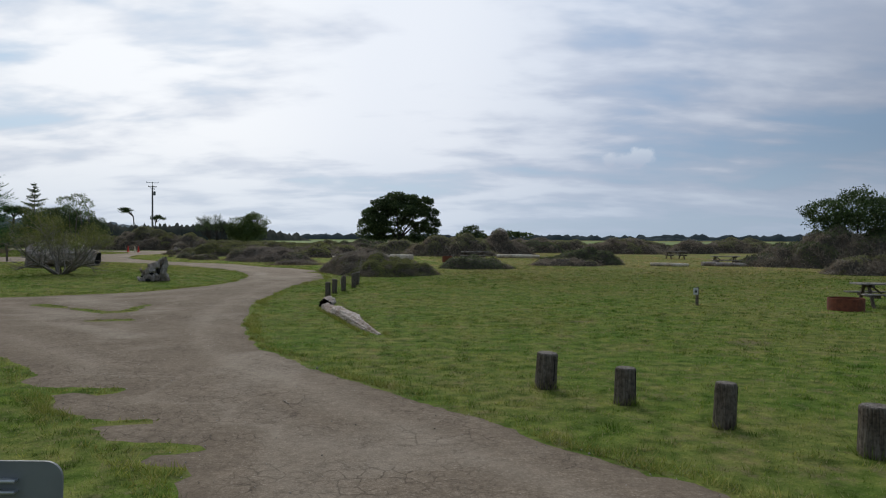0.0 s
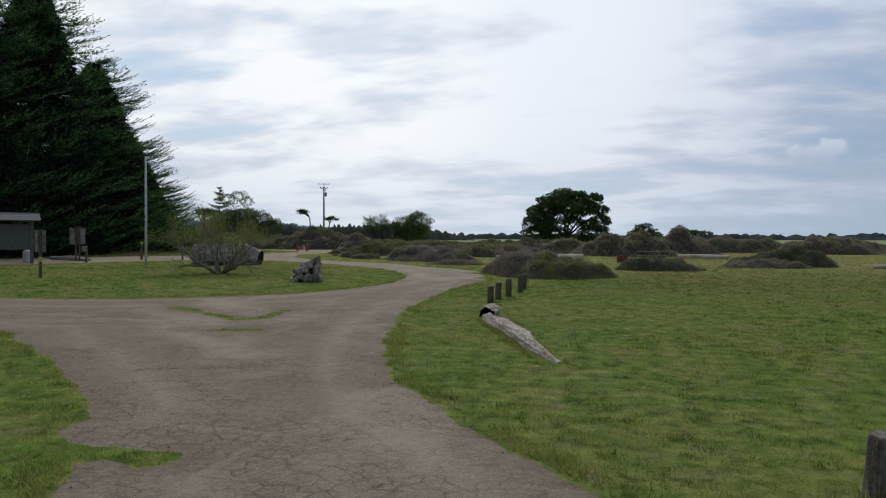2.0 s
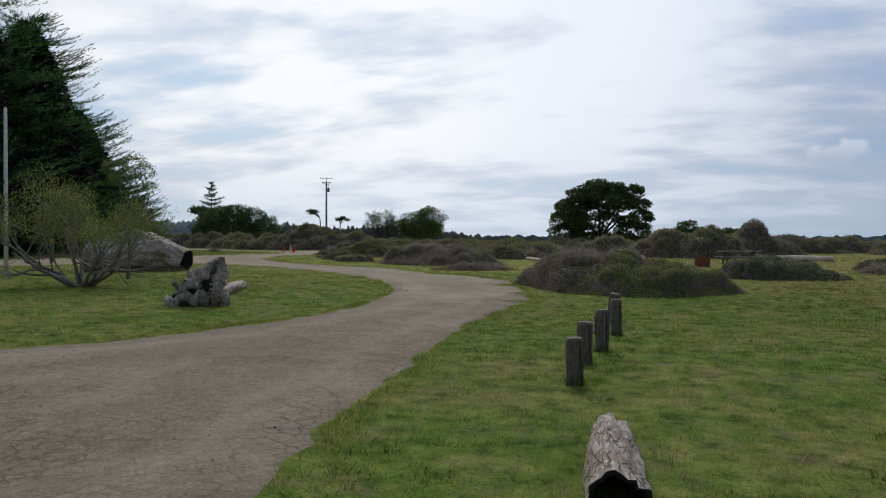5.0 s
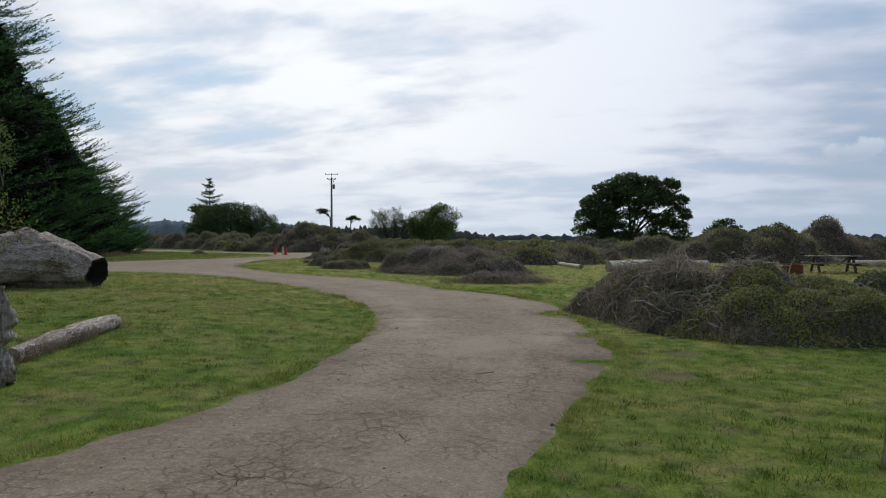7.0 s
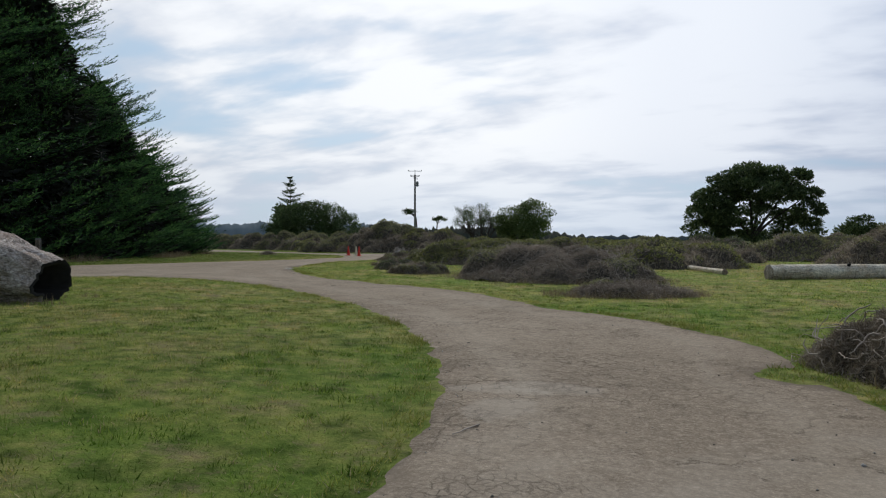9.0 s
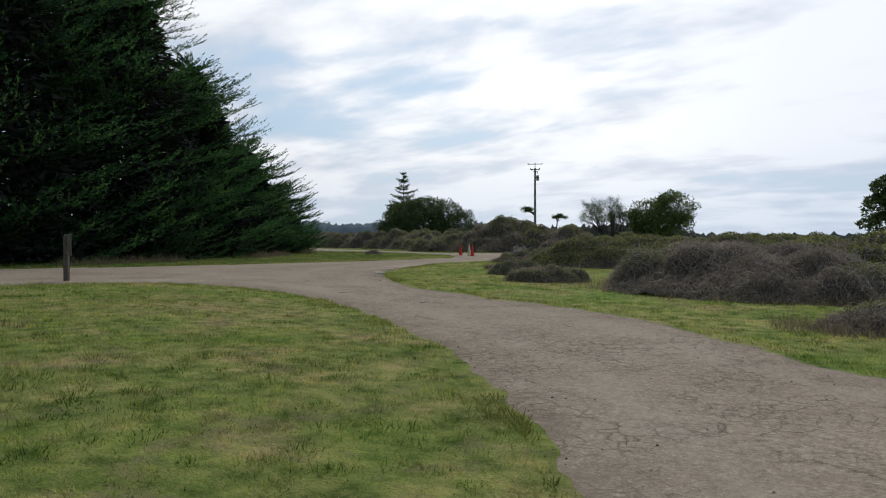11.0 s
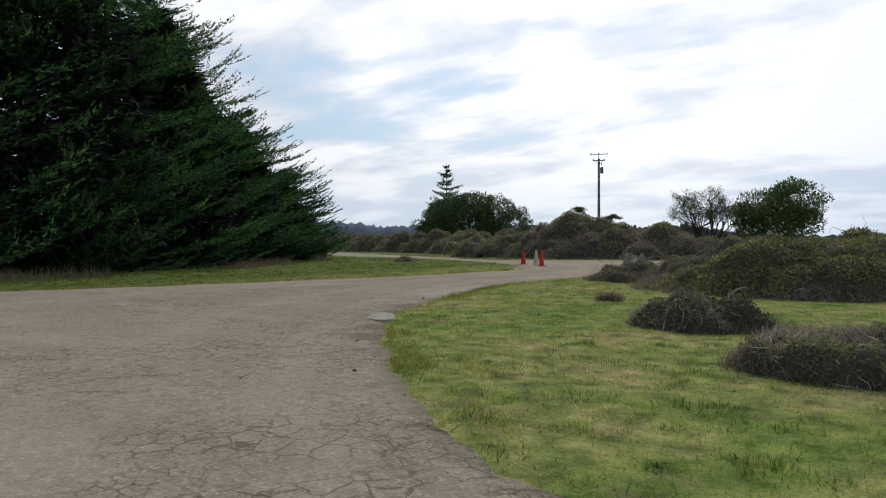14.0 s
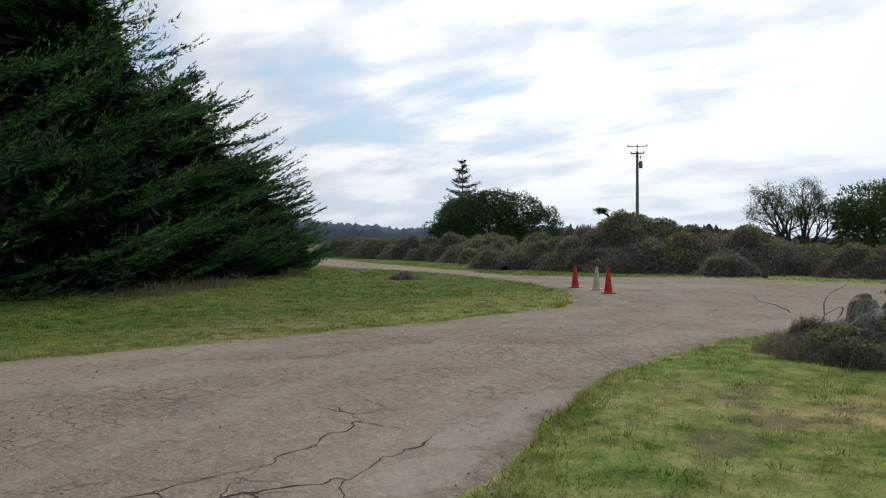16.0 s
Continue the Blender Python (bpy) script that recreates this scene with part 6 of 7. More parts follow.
def verge_stump():
    ob = thing("tree_stump", pose(STUMP[0], STUMP[1], gz(*STUMP) - 0.06, 0, 14, 20), "grey broken stump sticking out of brush", "stump")
    rng = np.random.default_rng(62)
    for k, (dx, dy, top, rad) in enumerate(((-0.16, -0.05, 0.86, 0.20), (0.05, -0.12, 0.72, 0.22), (0.20, 0.04, 0.92, 0.17), (0.0, 0.14, 0.80, 0.20), (-0.30, 0.02, 0.50, 0.12))):
        t = np.linspace(0, 1, 18)
        line = np.c_[dx * (1.3 - 0.5 * t), dy * (1.3 - 0.5 * t), -0.1 + t * (top + 0.1)]
        V, F = tubes([(line, rad * np.interp(t, [0, 0.3, 0.85, 1], [1.15, 0.95, 0.8, 0.15]))], 20)
        mid = np.repeat(line, 20, 0)
        V = mid + (V - mid) * np.clip(1 + 0.6 * fbm(V * (1, 1, 0.25), 16.0, 70 + k), 0.4, 1.8)[:, None]
        raw("split_trunk", V, F, DRIFT, ob, smooth=True)
    paths = []
    for k in range(22):
        p = np.array([rng.normal(0.1, 0.35), rng.normal(0, 0.3), rng.uniform(0.35, 0.6)])
        pts = [p]
        d = np.array([rng.normal(0, 0.7), rng.normal(0, 0.7), 0.6])
        for _ in range(9):
            d = d + rng.normal(0, 0.5, 3)
            d /= np.linalg.norm(d)
            pts.append(pts[-1] + d * 0.08)
        paths.append((np.array(pts), np.linspace(0.010, 0.003, 10)))
    V, F = tubes(paths, 5)
    tagged(raw("dead_branch_work", V, F, TWIG, ob, "twisted dead grey branches"), kind="stuff")


verge_stump()


def traffic_cone(x, y, skin, label, turn):
    ob = thing("traffic_cone", pose(x, y, gz(x, y) + 0.03, 0, 0, turn), label, "traffic cone", "traffic cones at the junction")
    part("base", box_bm(0.36, 0.36, 0.035, (0, 0, 0.0175), 0.012), skin, ob)
    part("cone_body", ring_solid([(0.135, 0.034), (0.125, 0.06), (0.118, 0.07), (0.038, 0.68), (0.030, 0.70), (0.022, 0.70)], 24), skin, ob, smooth=False)


traffic_cone(-35.3, 81.4, CONE_RED, "bright red plastic traffic cone on asphalt", 10)
traffic_cone(-34.2, 80.6, CONE_PALE, "faded cream plastic traffic cone on asphalt", 25)
traffic_cone(-33.3, 79.4, CONE_RED, "bright red plastic traffic cone on asphalt", 40)


def picnic_table(x, y, turn, length=2.4):
    ob = thing("picnic_table", pose(x, y, gz(x, y), 0, 0, turn), "weathered grey wooden picnic table with attached benches", "table", "picnic tables")
    for k in range(5):
        part("top_plank", box_bm(length, 0.14, 0.045, (0, (k - 2) * 0.15, 0.74), 0.006), TABLE_WOOD, ob)
    for s in (-1, 1):
        for k in (0, 1):
            part("bench_plank", box_bm(length, 0.135, 0.045, (0, s * (0.62 + 0.145 * k), 0.43), 0.006), TABLE_WOOD, ob)
        for e in (-1, 1):
            part("leg", box_bm(0.09, 0.09, 0.92, (e * length * 0.34, s * 0.36, 0.36), 0.008, Matrix.Rotation(s * radians(30), 4, "X")), POST, ob, "dark timber leg")
    for e in (-1, 1):
        part("bench_bearer", box_bm(0.07, 1.6, 0.10, (e * length * 0.34 + 0.08, 0, 0.36), 0.006), POST, ob, "dark timber cross bearer")
        part("top_bearer", box_bm(0.07, 0.70, 0.09, (e * length * 0.34 + 0.08, 0, 0.67), 0.006), POST, ob, "dark timber cross bearer")
        part("brace", box_bm(0.05, 0.05, 0.62, (e * length * 0.20, 0, 0.52), 0.004, Matrix.Rotation(e * radians(52), 4, "Y")), POST, ob, "dark diagonal brace")


picnic_table(14.6, 23.4, -8)
picnic_table(26.4, 40.0, -20)
picnic_table(2.7, 62.0, 6, 2.2)
picnic_table(22.6, 70.2, 10, 2.0)
picnic_table(22.4, 57.4, -5, 2.2)


def fire_ring(x, y, r, h):
    ob = thing("fire_ring", pose(x, y, gz(x, y)), "rust red steel campfire ring on grass", "fire ring", "campfire rings")
    bm = ring_solid([(r, -0.03), (r, h - 0.01), (r - 0.006, h), (r - 0.02, h), (r - 0.024, h - 0.01), (r - 0.024, 0.03)], 36, 0, 1, cap=False)
    part("steel_band", bm, RUST, ob)
    part("ash_bed", ring_solid([(r - 0.025, 0.02), (r - 0.2, 0.06)], 24, 0, 1), HOLE, ob, "dark ash bed")
    part("seam", box_bm(0.05, 0.012, h - 0.04, (0.0, -r - 0.004, h / 2), 0.003), RUST, ob)


fire_ring(12.4, 22.2, 0.52, 0.38)
fire_ring(0.4, 58.6, 0.40, 0.50)


def site_marker():
    ob = thing("site_marker", pose(8.3, 23.6, gz(8.3, 23.6), 0, 1, -14), "short brown post with a white camp site plate", "sign post")
    part("shaft", box_bm(0.09, 0.09, 0.72, (0.02, 0.03, 0.24), 0.008), POST, ob)
    plate = part("plate", box_bm(0.15, 0.012, 0.22, (-0.03, -0.026, 0.46), 0.004), WHITE, ob, "small white plate")
    for k, (w, z, dx) in enumerate(((0.03, 0.50, 0), (0.07, 0.47, 0), (0.03, 0.43, -0.02), (0.03, 0.43, 0.02))):
        part("mark", box_bm(w, 0.004, 0.04, (-0.03 + dx, -0.034, z - 0.005), 0), BLACK, plate, "black mark")


site_marker()


def flagpole():
    ob = thing("flagpole", pose(-25.75, 39.85, gz(-25.75, 39.85), 0, 0, 0), "tall plain white pole standing on the lawn", "pole")
    tube = part("pole_tube", ring_solid([(0.075, -0.1), (0.07, 3.0), (0.055, 6.1), (0.02, 6.14)], 14), WHITE, ob, smooth=True)
    for z in (2.5, 2.8, 3.4):
        part("cleat", box_bm(0.03, 0.08, 0.10, (0, -0.08, z), 0.006), BLACK, tube, "small dark cleat")


flagpole()


def notice_kiosk():
    ob = thing("notice_kiosk", pose(-37.6, 42.9, gz(-37.6, 42.9), 0, 0, 46), "grey wooden notice kiosk with a shake roof", "kiosk")
    for s in (-1, 1):
        part("post", box_bm(0.20, 0.20, 2.9, (s * 1.15, 0, 1.4), 0.012), GREY_BOARD, ob)
    part("board", box_bm(2.1, 0.10, 1.55, (0, 0.02, 1.78), 0.008), GREY_BOARD, ob, "blank dark grey board")
    part("rail", box_bm(2.3, 0.12, 0.10, (0, 0, 0.98), 0.008), GREY_BOARD, ob)
    for s in (-1, 1):
        slope = part("roof_slope", box_bm(3.2, 0.95, 0.06, (0, s * 0.40, 3.02), 0.008, Matrix.Rotation(-s * radians(28), 4, "X")), SHAKE, ob, "pale weathered roof shakes")
        for k in range(4):
            for j in range(12):
                part("shake", box_bm(0.25, 0.26, 0.025, (-1.46 + j * 0.265, s * (0.76 - k * 0.22), 2.86 + k * 0.118), 0.004, Matrix.Rotation(-s * radians(25), 4, "X")), SHAKE, slope)
    part("ridge", box_bm(3.25, 0.16, 0.06, (0, 0, 3.26), 0.01), SHAKE, ob)


notice_kiosk()


def tub(x, y, h):
    ob = thing("waste_bin", pose(x, y, gz(x, y)), "pale rounded bin beside the kiosk", "bin")
    part("bin_body", ring_solid([(0.26, 0), (0.30, 0.1), (0.32, h * 0.7), (0.28, h * 0.9), (0.15, h)], 18), WHITE, ob, smooth=True)


tub(-38.2, 44.9, 0.85)
tub(-40.0, 42.7, 1.35)


def sign_back(x, y, turn, posts, w, h, z, top, label, skin=GREY_BOARD, flag=False):
    ob = thing("sign_board", pose(x, y, gz(x, y), 0, 0, turn), label, "sign", "roadside signs")
    for p in posts:
        part("post", box_bm(0.13, 0.13, top + 0.1, (p, 0, top / 2 - 0.05), 0.008), POST, ob)
    part("panel", box_bm(w, 0.05, h, (0, 0.09, z), 0.008), skin, ob, "weathered wooden panel")
    if flag:
        part("reflector", box_bm(0.15, 0.02, 0.22, (posts[0], -0.075, 0.78), 0.004), YELLOW, ob, "small yellow reflector")


sign_back(-24.1, 30.3, 40, [0.0], 0.42, 0.95, 1.55, 2.05, "narrow brown sign board on a post with a yellow tag", TABLE_WOOD, True)
sign_back(-36.6, 47.6, 38, [-0.10, 0.12], 0.98, 1.15, 1.75, 2.45, "brown wooden sign on two posts, seen from behind", TABLE_WOOD)
sign_back(-31.0, 51.6, 36, [0.0], 0.19, 0.62, 1.05, 1.3, "small grey sign board on a short post", GREY_BOARD)


def marker_post(x, y, h, w, label, cap=None, box=False):
    ob = thing("marker_post", pose(x, y, gz(x, y), 0, 1, 30), label, "post")
    part("shaft", box_bm(w, w, h + 0.1, (0, 0, h / 2 - 0.05), 0.01), POST, ob)
    if cap:
        part("cap", box_bm(w * 1.02, w * 1.02, 0.16, (0, 0, h - 0.07), 0.01), cap, ob, "yellow painted top")
    if box:
        part("box", box_bm(0.30, 0.26, 0.36, (-0.12, -0.05, h - 0.22), 0.02), STEEL, ob, "small grey fee box")


marker_post(-34.6, 46.0, 1.15, 0.14, "grey post with a small fee box", None, True)
marker_post(-33.9, 50.9, 1.3, 0.16, "brown post with a yellow top beside the road", YELLOW)
marker_post(-31.9, 92.1, 1.35, 0.2, "plain wooden post at the road's far edge")
for k, (x, y) in enumerate(((-14.0, 118.0), (-11.0, 117.0), (-17.5, 119.0))):
    marker_post(x, y, 1.3, 0.14, "old wooden fence post at the meadow's edge")


def utility_pole():
    ob = thing("utility_pole", pose(-54.2, 135.5, gz(-54, 135), 0, 0, 24), "wooden utility pole with crossarms and a transformer", "utility pole")
    part("pole_shaft", ring_solid([(0.19, -0.2), (0.17, 5.0), (0.13, 11.3), (0.05, 11.34)], 12), POLE_WOOD, ob, smooth=True)
    part("pole_extension", box_bm(0.09, 0.09, 0.8, (0, -0.10, 11.5), 0.01), POLE_WOOD, ob)
    part("crossarm", box_bm(2.1, 0.09, 0.09, (0, -0.12, 11.86), 0.01), STEEL_LIGHT, ob, "pale upper crossarm")
    part("crossarm", box_bm(1.45, 0.10, 0.13, (0, -0.16, 11.1), 0.01), POLE_WOOD, ob)
    for s in (-1, 1):
        part("brace", box_bm(0.72, 0.03, 0.04, (s * 0.30, -0.17, 10.86), 0.004, Matrix.Rotation(-s * radians(38), 4, "Y")), STEEL, ob)
    for x, z in ((-1.0, 11.90), (0.0, 11.90), (1.0, 11.90), (-0.65, 11.16), (0.65, 11.16)):
        part("insulator", ring_solid([(0.05, z), (0.07, z + 0.07), (0.03, z + 0.14)], 8), STEEL, ob).location = (x, -0.14, 0)
    can = part("transformer", ring_solid([(0.18, 9.5), (0.2, 9.55), (0.2, 10.2), (0.12, 10.28)], 12), STEEL, ob, "grey transformer can")
    can.location = (0.36, 0, 0)
    part("bracket", box_bm(0.3, 0.06, 0.06, (-0.16, 0, 10.0), 0.006), STEEL, can)
    fuse = part("fuse", ring_solid([(0.04, 10.5), (0.05, 10.6), (0.05, 10.8), (0.02, 10.86)], 8), STEEL, ob)
    fuse.location = (0.32, -0.1, 0)


utility_pole()


def flat_pine(x, y, h, w, seed, lean):
    rng = np.random.default_rng(seed)
    ob = thing("windblown_tree", pose(x, y, gz(x, y) - 0.4), "gaunt windblown flat-topped tree", "tree")
    pts = np.array([(0, 0, 0), (lean * 0.1, 0, h * 0.4), (lean * 0.3, 0, h * 0.75), (lean, 0, h * 0.95)])
    paths = [(pts, np.array([0.35, 0.28, 0.2, 0.08]))]
    P = []
    for k in range(6):
        e = np.array([lean + rng.uniform(-w, w) * 0.5, rng.uniform(-0.6, 0.6), h * rng.uniform(0.9, 1.0)])
        paths.append((np.array([pts[2], (pts[2] + e) / 2 + (0, 0, 0.3), e]), np.array([0.14, 0.09, 0.03])))
        n = 220
        P.append(e + rng.normal(0, 1, (n, 3)) * (w * 0.13, 0.5, 0.25))
    V, F = tubes(paths, 6)
    raw("trunk", V, F, BARK, ob)
    P = np.concatenate(P)
    V, F = leaf_quads(P, rng.normal(0, 1, P.shape), rng.uniform(0.3, 0.7, len(P)), rng.uniform(0.15, 0.35, len(P)), rng)
    raw("crown", V, F, PINE, ob)


flat_pine(-126, 297, 14.2, 6.5, 331, -2.0)
flat_pine(-118, 297, 11.0, 4.5, 332, 1.5)
flat_pine(-93, 157, 8.2, 4.6, 333, 0.6)


def concrete_patch():
    """A pale repair patch at the drive's edge, a little proud of the asphalt."""
    bm = bmesh.new()
    rng = np.random.default_rng(9)
    low, top = [], []
    for a in np.linspace(0, 2 * np.pi, 44, endpoint=False):
        c, s = math.cos(a), math.sin(a)
        r = (abs(c) ** 3 + abs(s) ** 3) ** (-1 / 3) * (1 + 0.05 * math.sin(3 * a + 1) + rng.normal(0, 0.02))
        low.append(bm.verts.new((0.57 * r * c, 0.23 * r * s, -0.03)))
        top.append(bm.verts.new((0.56 * r * c, 0.22 * r * s, 0.010)))
    bm.faces.new(top)
    for i in range(44):
        bm.faces.new((low[i], low[(i + 1) % 44], top[(i + 1) % 44], top[i]))
    ob = part("concrete_patch", bm, PATCH)
    ob.matrix_world = pose(-25.86, 59.48, gz(-25.86, 59.48) + 0.016, 0, 0, -44)
    tagged(ob, "pale grey concrete repair patch in the asphalt", "patch", kind="structure")


def make_patch():
    m = Mat("pale_concrete", 0.95, 0.05)
    grain = m.noise(30, 6, 0.8)
    c = m.mix(0.6, m.ramp(m.noise(3, 5, 0.6), [(0.3, (0.27, 0.245, 0.20)), (0.7, (0.39, 0.365, 0.31))]), m.ramp(grain, [(0.36, (0.12, 0.105, 0.085)), (0.5, (0.33, 0.305, 0.26)), (0.66, (0.60, 0.56, 0.49))]))
    m.color(c)
    m.bump(grain, 0.6, 0.012)
    return m.m


PATCH = make_patch()
concrete_patch()


def loose_stones():
    """Small pale stones and crumbs scattered on the asphalt."""
    rng = np.random.default_rng(77)
    P = rng.uniform((-38, -2), (6, 76), (90000, 2))
    P = P[(line_dist(P) < 7)]
    d = asphalt_depth(P)
    P = P[(d > 0.03) & (rng.random(len(P)) < 0.10 + 0.5 * np.exp(-d / 0.35))][:9000]
    r = rng.uniform(0.004, 0.013, len(P)) * (1 + (rng.random(len(P)) > 0.97) * 1.2)
    base = np.array([(1, 0, 0), (-0.5, 0.87, 0), (-0.5, -0.87, 0), (0, 0, 0.9), (0, 0, -0.5)])
    C = np.c_[P, ground_height(P[:, 0], P[:, 1]) + 0.030]
    V = C[:, None] + base[None] * (r[:, None, None] * rng.uniform(0.6, 1.3, (len(P), 5, 1)))
    f = np.array([(0, 1, 3), (1, 2, 3), (2, 0, 3), (1, 0, 4), (2, 1, 4), (0, 2, 4)])
    F = (np.arange(len(P))[:, None, None] * 5 + f[None]).reshape(-1, 3)
    tagged(raw("gravel", V.reshape(-1, 3), F, PEBBLE), "loose pale stones and crumbs on the asphalt", "gravel", kind="stuff")


PEBBLE = make_leaf("pebble", (0.14, 0.12, 0.10), (0.27, 0.25, 0.22), (0.55, 0.53, 0.50), 0.8)
loose_stones()


def dropped_twigs():
    rng = np.random.default_rng(78)
    paths = []
    for x, y in ((-6.1, 41.2), (-9.9, 38.6), (-7.4, 35.0), (-2.0, 9.2), (-15.2, 49.6), (-21.5, 52.6), (-18.9, 51.4), (-23.7, 55.0)):
        a = rng.uniform(0, 2 * np.pi)
        t = np.linspace(0, rng.uniform(0.2, 0.42), 5)
        z = gz(x, y) + 0.038
        paths.append((np.c_[x + t * math.cos(a) + rng.normal(0, 0.012, 5), y + t * math.sin(a) + rng.normal(0, 0.012, 5), np.full(5, z)], np.linspace(0.008, 0.004, 5)))
        V, F = tubes(paths[-1:], 5)
        tagged(raw("fallen_twig", V, F, TWIG), "small grey fallen twig on the asphalt", "twig", "fallen twigs")


dropped_twigs()


def road_sign_back():
    """The plain back of a steel road sign on a post, with its two pale mounting channels."""
    ob = thing("road_sign", pose(-1.79, 2.56, gz(-1.7, 2.5), 0, 1.2, 3), "grey steel road sign seen from behind, on a post", "sign")
    bm = bmesh.new()
    rim = []
    for cx, cz, a0 in ((0.35, 1.27, 0), (-0.35, 1.27, 90), (-0.35, 0.83, 180), (0.35, 0.83, 270)):
        for k in range(8):
            a = radians(a0 + 90 * k / 7)
            rim.append((cx + 0.06 * math.cos(a), cz + 0.06 * math.sin(a)))
    front, back = [bm.verts.new((x, -0.006, z)) for x, z in rim], [bm.verts.new((x, 0.006, z)) for x, z in rim]
    bm.faces.new(front), bm.faces.new(back[::-1])
    for i in range(len(rim)):
        j = (i + 1) % len(rim)
        bm.faces.new((front[j], front[i], back[i], back[j]))
    panel = part("panel", bm, STEEL, ob, "grey back with rounded corners")
    for z in (1.265, 1.225):
        part("channel", box_bm(0.66, 0.03, 0.012, (-0.07, -0.022, z), 0.004), STEEL_LIGHT, panel, "pale galvanised mounting channel")
    part("post", box_bm(0.09, 0.09, 1.3, (0, 0.055, 0.6), 0.008), POST, ob, "timber post")


road_sign_back()


def post_plate():
    ob = thing("small_sign", pose(-3.90 - 0.10, 28.6, gz(-3.9, 28.6), 0, 0, 12), "small brown plate with pale lines on a bollard", "sign")
    plate = part("plate", box_bm(0.012, 0.16, 0.26, (0, 0, 0.38), 0.003), POST, ob, "brown plate")
    for z in (0.46, 0.42, 0.38, 0.34, 0.30):
        part("line", box_bm(0.003, 0.12, 0.014, (-0.008, 0, z), 0), WHITE, plate, "pale line")


post_plate()


# ---------------------------------------------------------------- wear of the drive
CRACK_DARK = make_plain("crack_shadow", (0.085, 0.068, 0.052), 0.98, worn=(0.045, 0.036, 0.028), spec=0.02)


def crack(points, width, seed):
    """A long jagged crack: a narrow dark fissure with crumbled lips, and short side branches."""
    rng = np.random.default_rng(seed)
    pts = np.array(points, float)
    u = np.r_[0, np.cumsum(np.hypot(*np.diff(pts, axis=0).T))]
    strips = []
    t = np.arange(0, u[-1], 0.05)
    line = np.c_[np.interp(t, u, pts[:, 0]), np.interp(t, u, pts[:, 1])]
    line += 0.07 * np.c_[fbm(np.c_[t, t * 0], 12.0, seed), fbm(np.c_[t, t * 0 + 5], 12.0, seed + 1)] + rng.normal(0, 0.010, (len(t), 2))
    strips.append((line, 0.62 * width * (0.25 + 0.9 * np.abs(fbm(np.c_[t, t * 0], 14.0, seed + 2)))))
    for _ in range(int(u[-1] * 1.6)):
        k = rng.integers(2, len(line) - 2)
        a = rng.uniform(0, 2 * np.pi)
        m = rng.integers(5, 18)
        b = line[k] + np.cumsum(np.c_[np.cos(a + rng.normal(0, 0.5, m)), np.sin(a + rng.normal(0, 0.5, m))] * 0.05, 0)
        strips.append((np.r_[line[k:k + 1], b], np.linspace(width * 0.4, 0.001, m + 1)))
    V, F, base = [], [], 0
    for ln, w in strips:
        d = np.gradient(ln, axis=0)
        d /= np.linalg.norm(d, axis=1, keepdims=True) + 1e-9
        side = np.c_[-d[:, 1], d[:, 0]] * (w / 2)[:, None]
        side *= rng.uniform(0.6, 1.4, (len(ln), 1))
        q = np.stack([ln - side, ln + side], 1).reshape(-1, 2)
        V.append(np.c_[q, ground_height(q[:, 0], q[:, 1]) + 0.031 + 0.006 * fbm(q, 0.9, 4)])
        k = np.arange(len(ln) - 1) * 2 + base
        F.append(np.stack([k, k + 1, k + 3, k + 2], 1))
        base += 2 * len(ln)
    tagged(raw("asphalt_crack", np.concatenate(V), np.concatenate(F), CRACK_DARK), "long jagged crack across the asphalt", "crack", kind="structure")


crack([(-8.6, 13.4), (-7.4, 13.7), (-6.4, 14.1), (-4.9, 14.4)], 0.022, 81)
crack([(-30.3, 59.0), (-30.2, 59.6), (-29.2, 60.6), (-28.8, 61.4), (-28.5, 62.3), (-28.1, 63.3), (-28.2, 64.4)], 0.026, 82)
crack([(-26.0, 57.2), (-26.0, 57.7), (-26.1, 58.6), (-26.7, 59.4), (-26.7, 59.8), (-27.2, 60.4)], 0.022, 83)
crack([(-28.0, 59.1), (-27.2, 59.3), (-26.7, 59.8)], 0.014, 84)
crack([(-32.6, 62.9), (-31.0, 62.6), (-29.9, 62.0)], 0.014, 85)
crack([(-29.0, 61.9), (-28.8, 62.5), (-28.7, 63.1), (-28.9, 64.0), (-29.1, 64.5), (-29.8, 64.7)], 0.026, 86)
crack([(-30.2, 57.3), (-30.0, 58.3), (-29.55, 59.6), (-29.0, 60.7), (-28.15, 62.0), (-27.3, 62.8)], 0.020, 89)
crack([(-8.9, 30.9), (-8.5, 30.7), (-8.1, 30.6), (-7.6, 30.7)], 0.016, 87)
crack([(-8.5, 32.2), (-8.1, 32.4), (-7.7, 32.1), (-7.4, 31.7)], 0.014, 88)


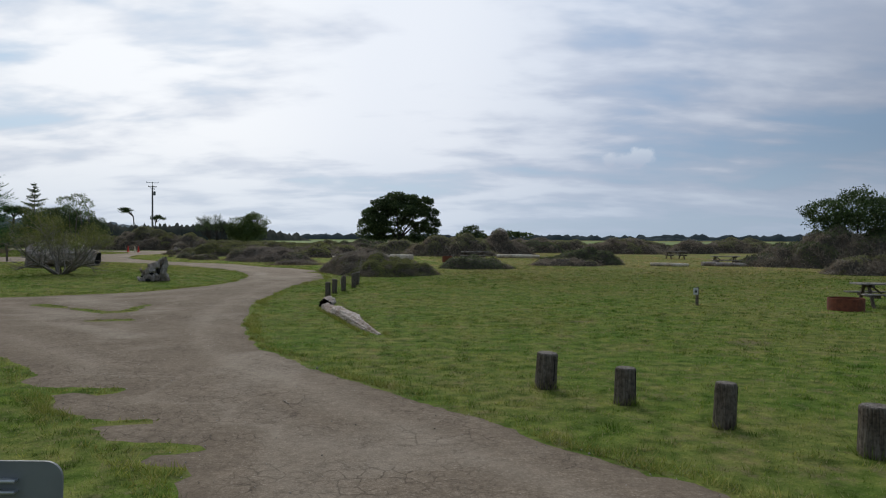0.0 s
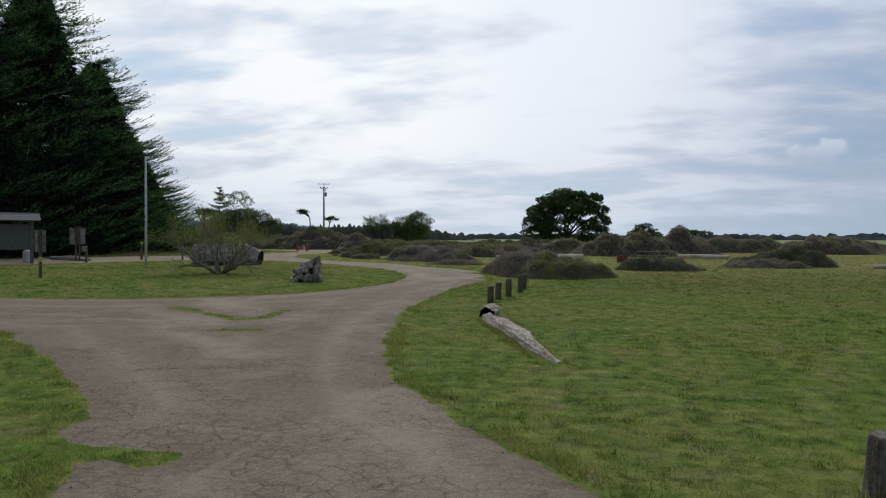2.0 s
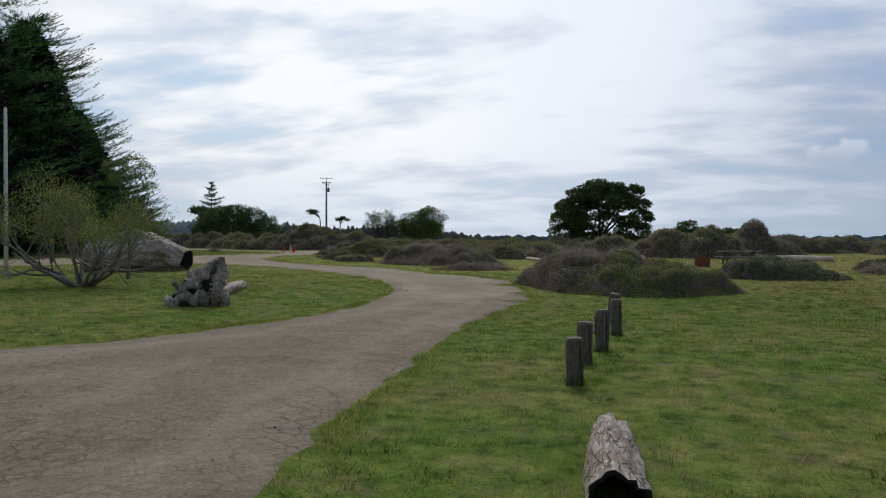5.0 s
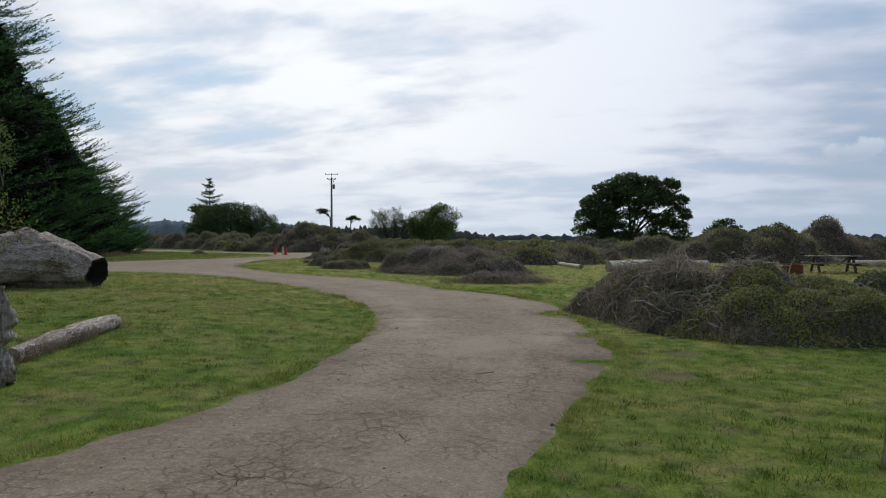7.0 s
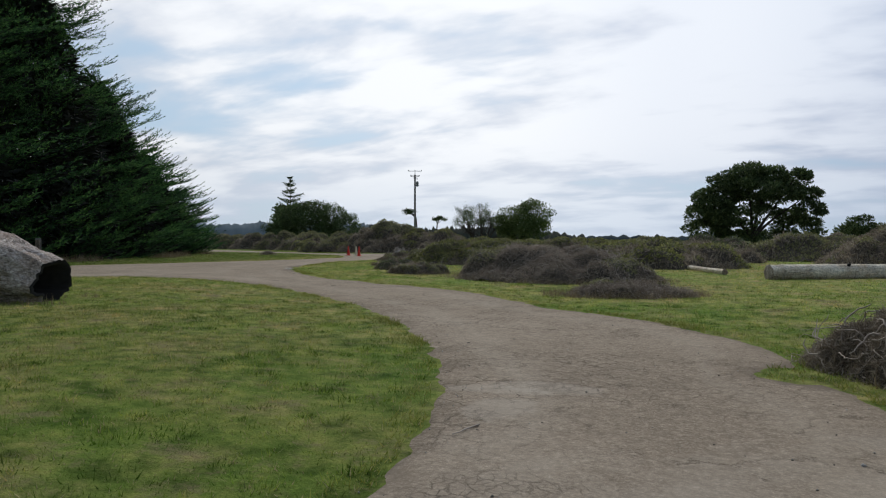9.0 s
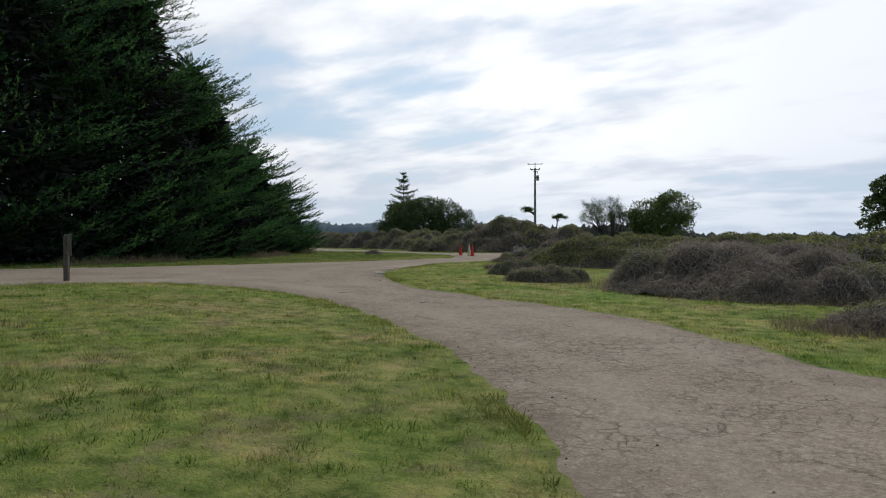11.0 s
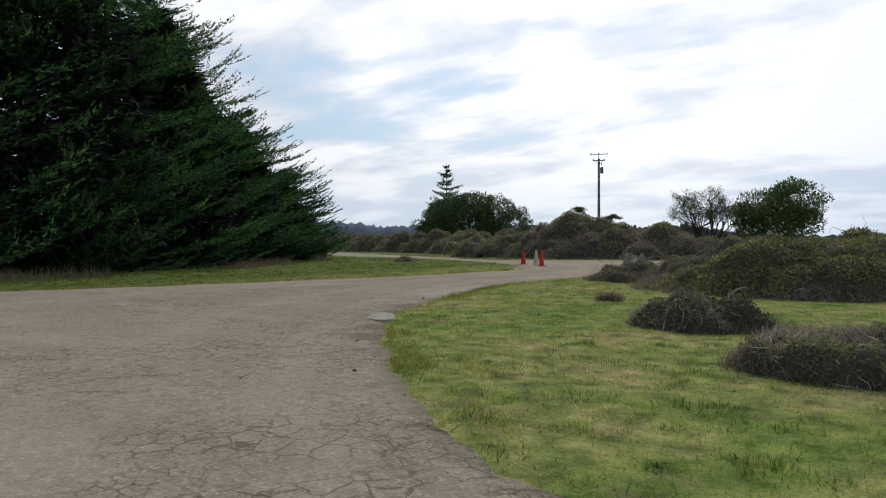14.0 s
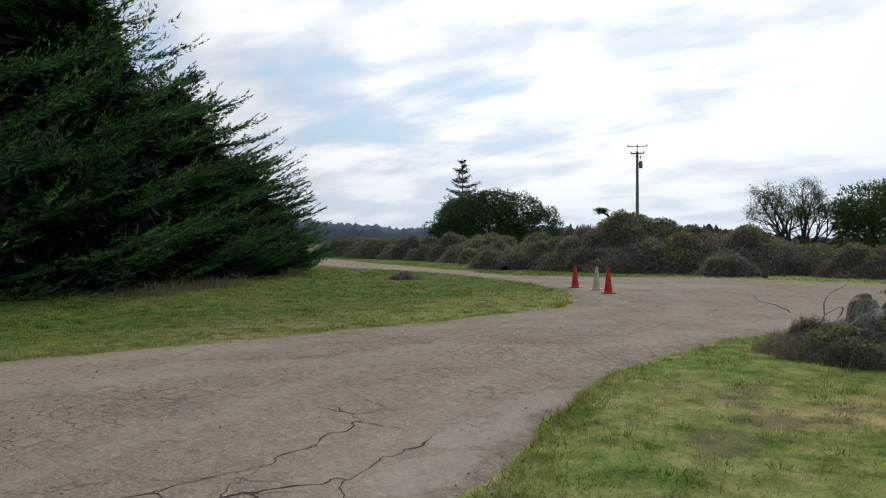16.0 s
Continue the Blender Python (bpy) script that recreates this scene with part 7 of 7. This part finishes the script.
def dry_margin(x0, y0, x1, y1, wide, n, seed, tall=0.16, blade=None, label="dry straw grass grown against a log"):
    """Grass grown up against a log."""
    rng = np.random.default_rng(seed)
    u = rng.random(n)
    side = np.array([-(y1 - y0), x1 - x0]) / math.hypot(x1 - x0, y1 - y0)
    P = np.c_[x0 + (x1 - x0) * u, y0 + (y1 - y0) * u] + side * (rng.choice([-1, 1], n) * wide * rng.uniform(0.85, 1.35, n))[:, None]
    keep = fbm(P, 4.0, seed) > -0.35
    P = P[keep]
    base = np.c_[P, ground_height(P[:, 0], P[:, 1])]
    V, F = leaf_tris(base, np.c_[rng.normal(0, 0.4, (len(P), 2)), np.ones(len(P))], tall * rng.uniform(0.4, 1.2, len(P)), rng.uniform(0.006, 0.013, len(P)), rng)
    tagged(raw("log_grass", V, F, blade or DRY_GRASS), label, "grass", kind="stuff")


dry_margin(-13.15, 33.1, -14.2, 36.6, 0.18, 900, 91, 0.24)
dry_margin(-1.48, 15.7, -3.75, 24.5, 0.18, 500, 92, 0.10)
dry_margin(-1.40, 15.6, -3.50, 21.6, 0.20, 2600, 97, 0.12, FRINGE, "longer green grass grown up against a log")
dry_margin(-24.9, 41.9, -20.3, 44.1, 0.72, 900, 93, 0.2)
dry_margin(-7.0, 59.6, -2.6, 62.4, 0.27, 500, 94)


def windbreak_foot():
    """Dry grass and dead grey stems along the foot of the cypresses."""
    rng = np.random.default_rng(95)
    n = 5200
    u = rng.random(n)
    y = 46 + 38 * u
    x = np.interp(y, [46, 58, 65, 72, 78, 84], [-41.6, -41.2, -42.0, -44.4, -47.8, -50.6]) + rng.normal(0, 0.45, n)
    P = np.c_[x, y]
    P = P[(fbm(P, 1.4, 96) > -0.1) & (asphalt_depth(P) < -0.2)]
    base = np.c_[P, ground_height(P[:, 0], P[:, 1])]
    V, F = leaf_tris(base, np.c_[rng.normal(0, 0.35, (len(P), 2)), np.ones(len(P))], rng.uniform(0.12, 0.55, len(P)), rng.uniform(0.012, 0.028, len(P)), rng)
    tagged(raw("windbreak_grass", V, F, DRY_GRASS), "dry straw grass along the foot of the cypresses", "grass", kind="stuff")


windbreak_foot()
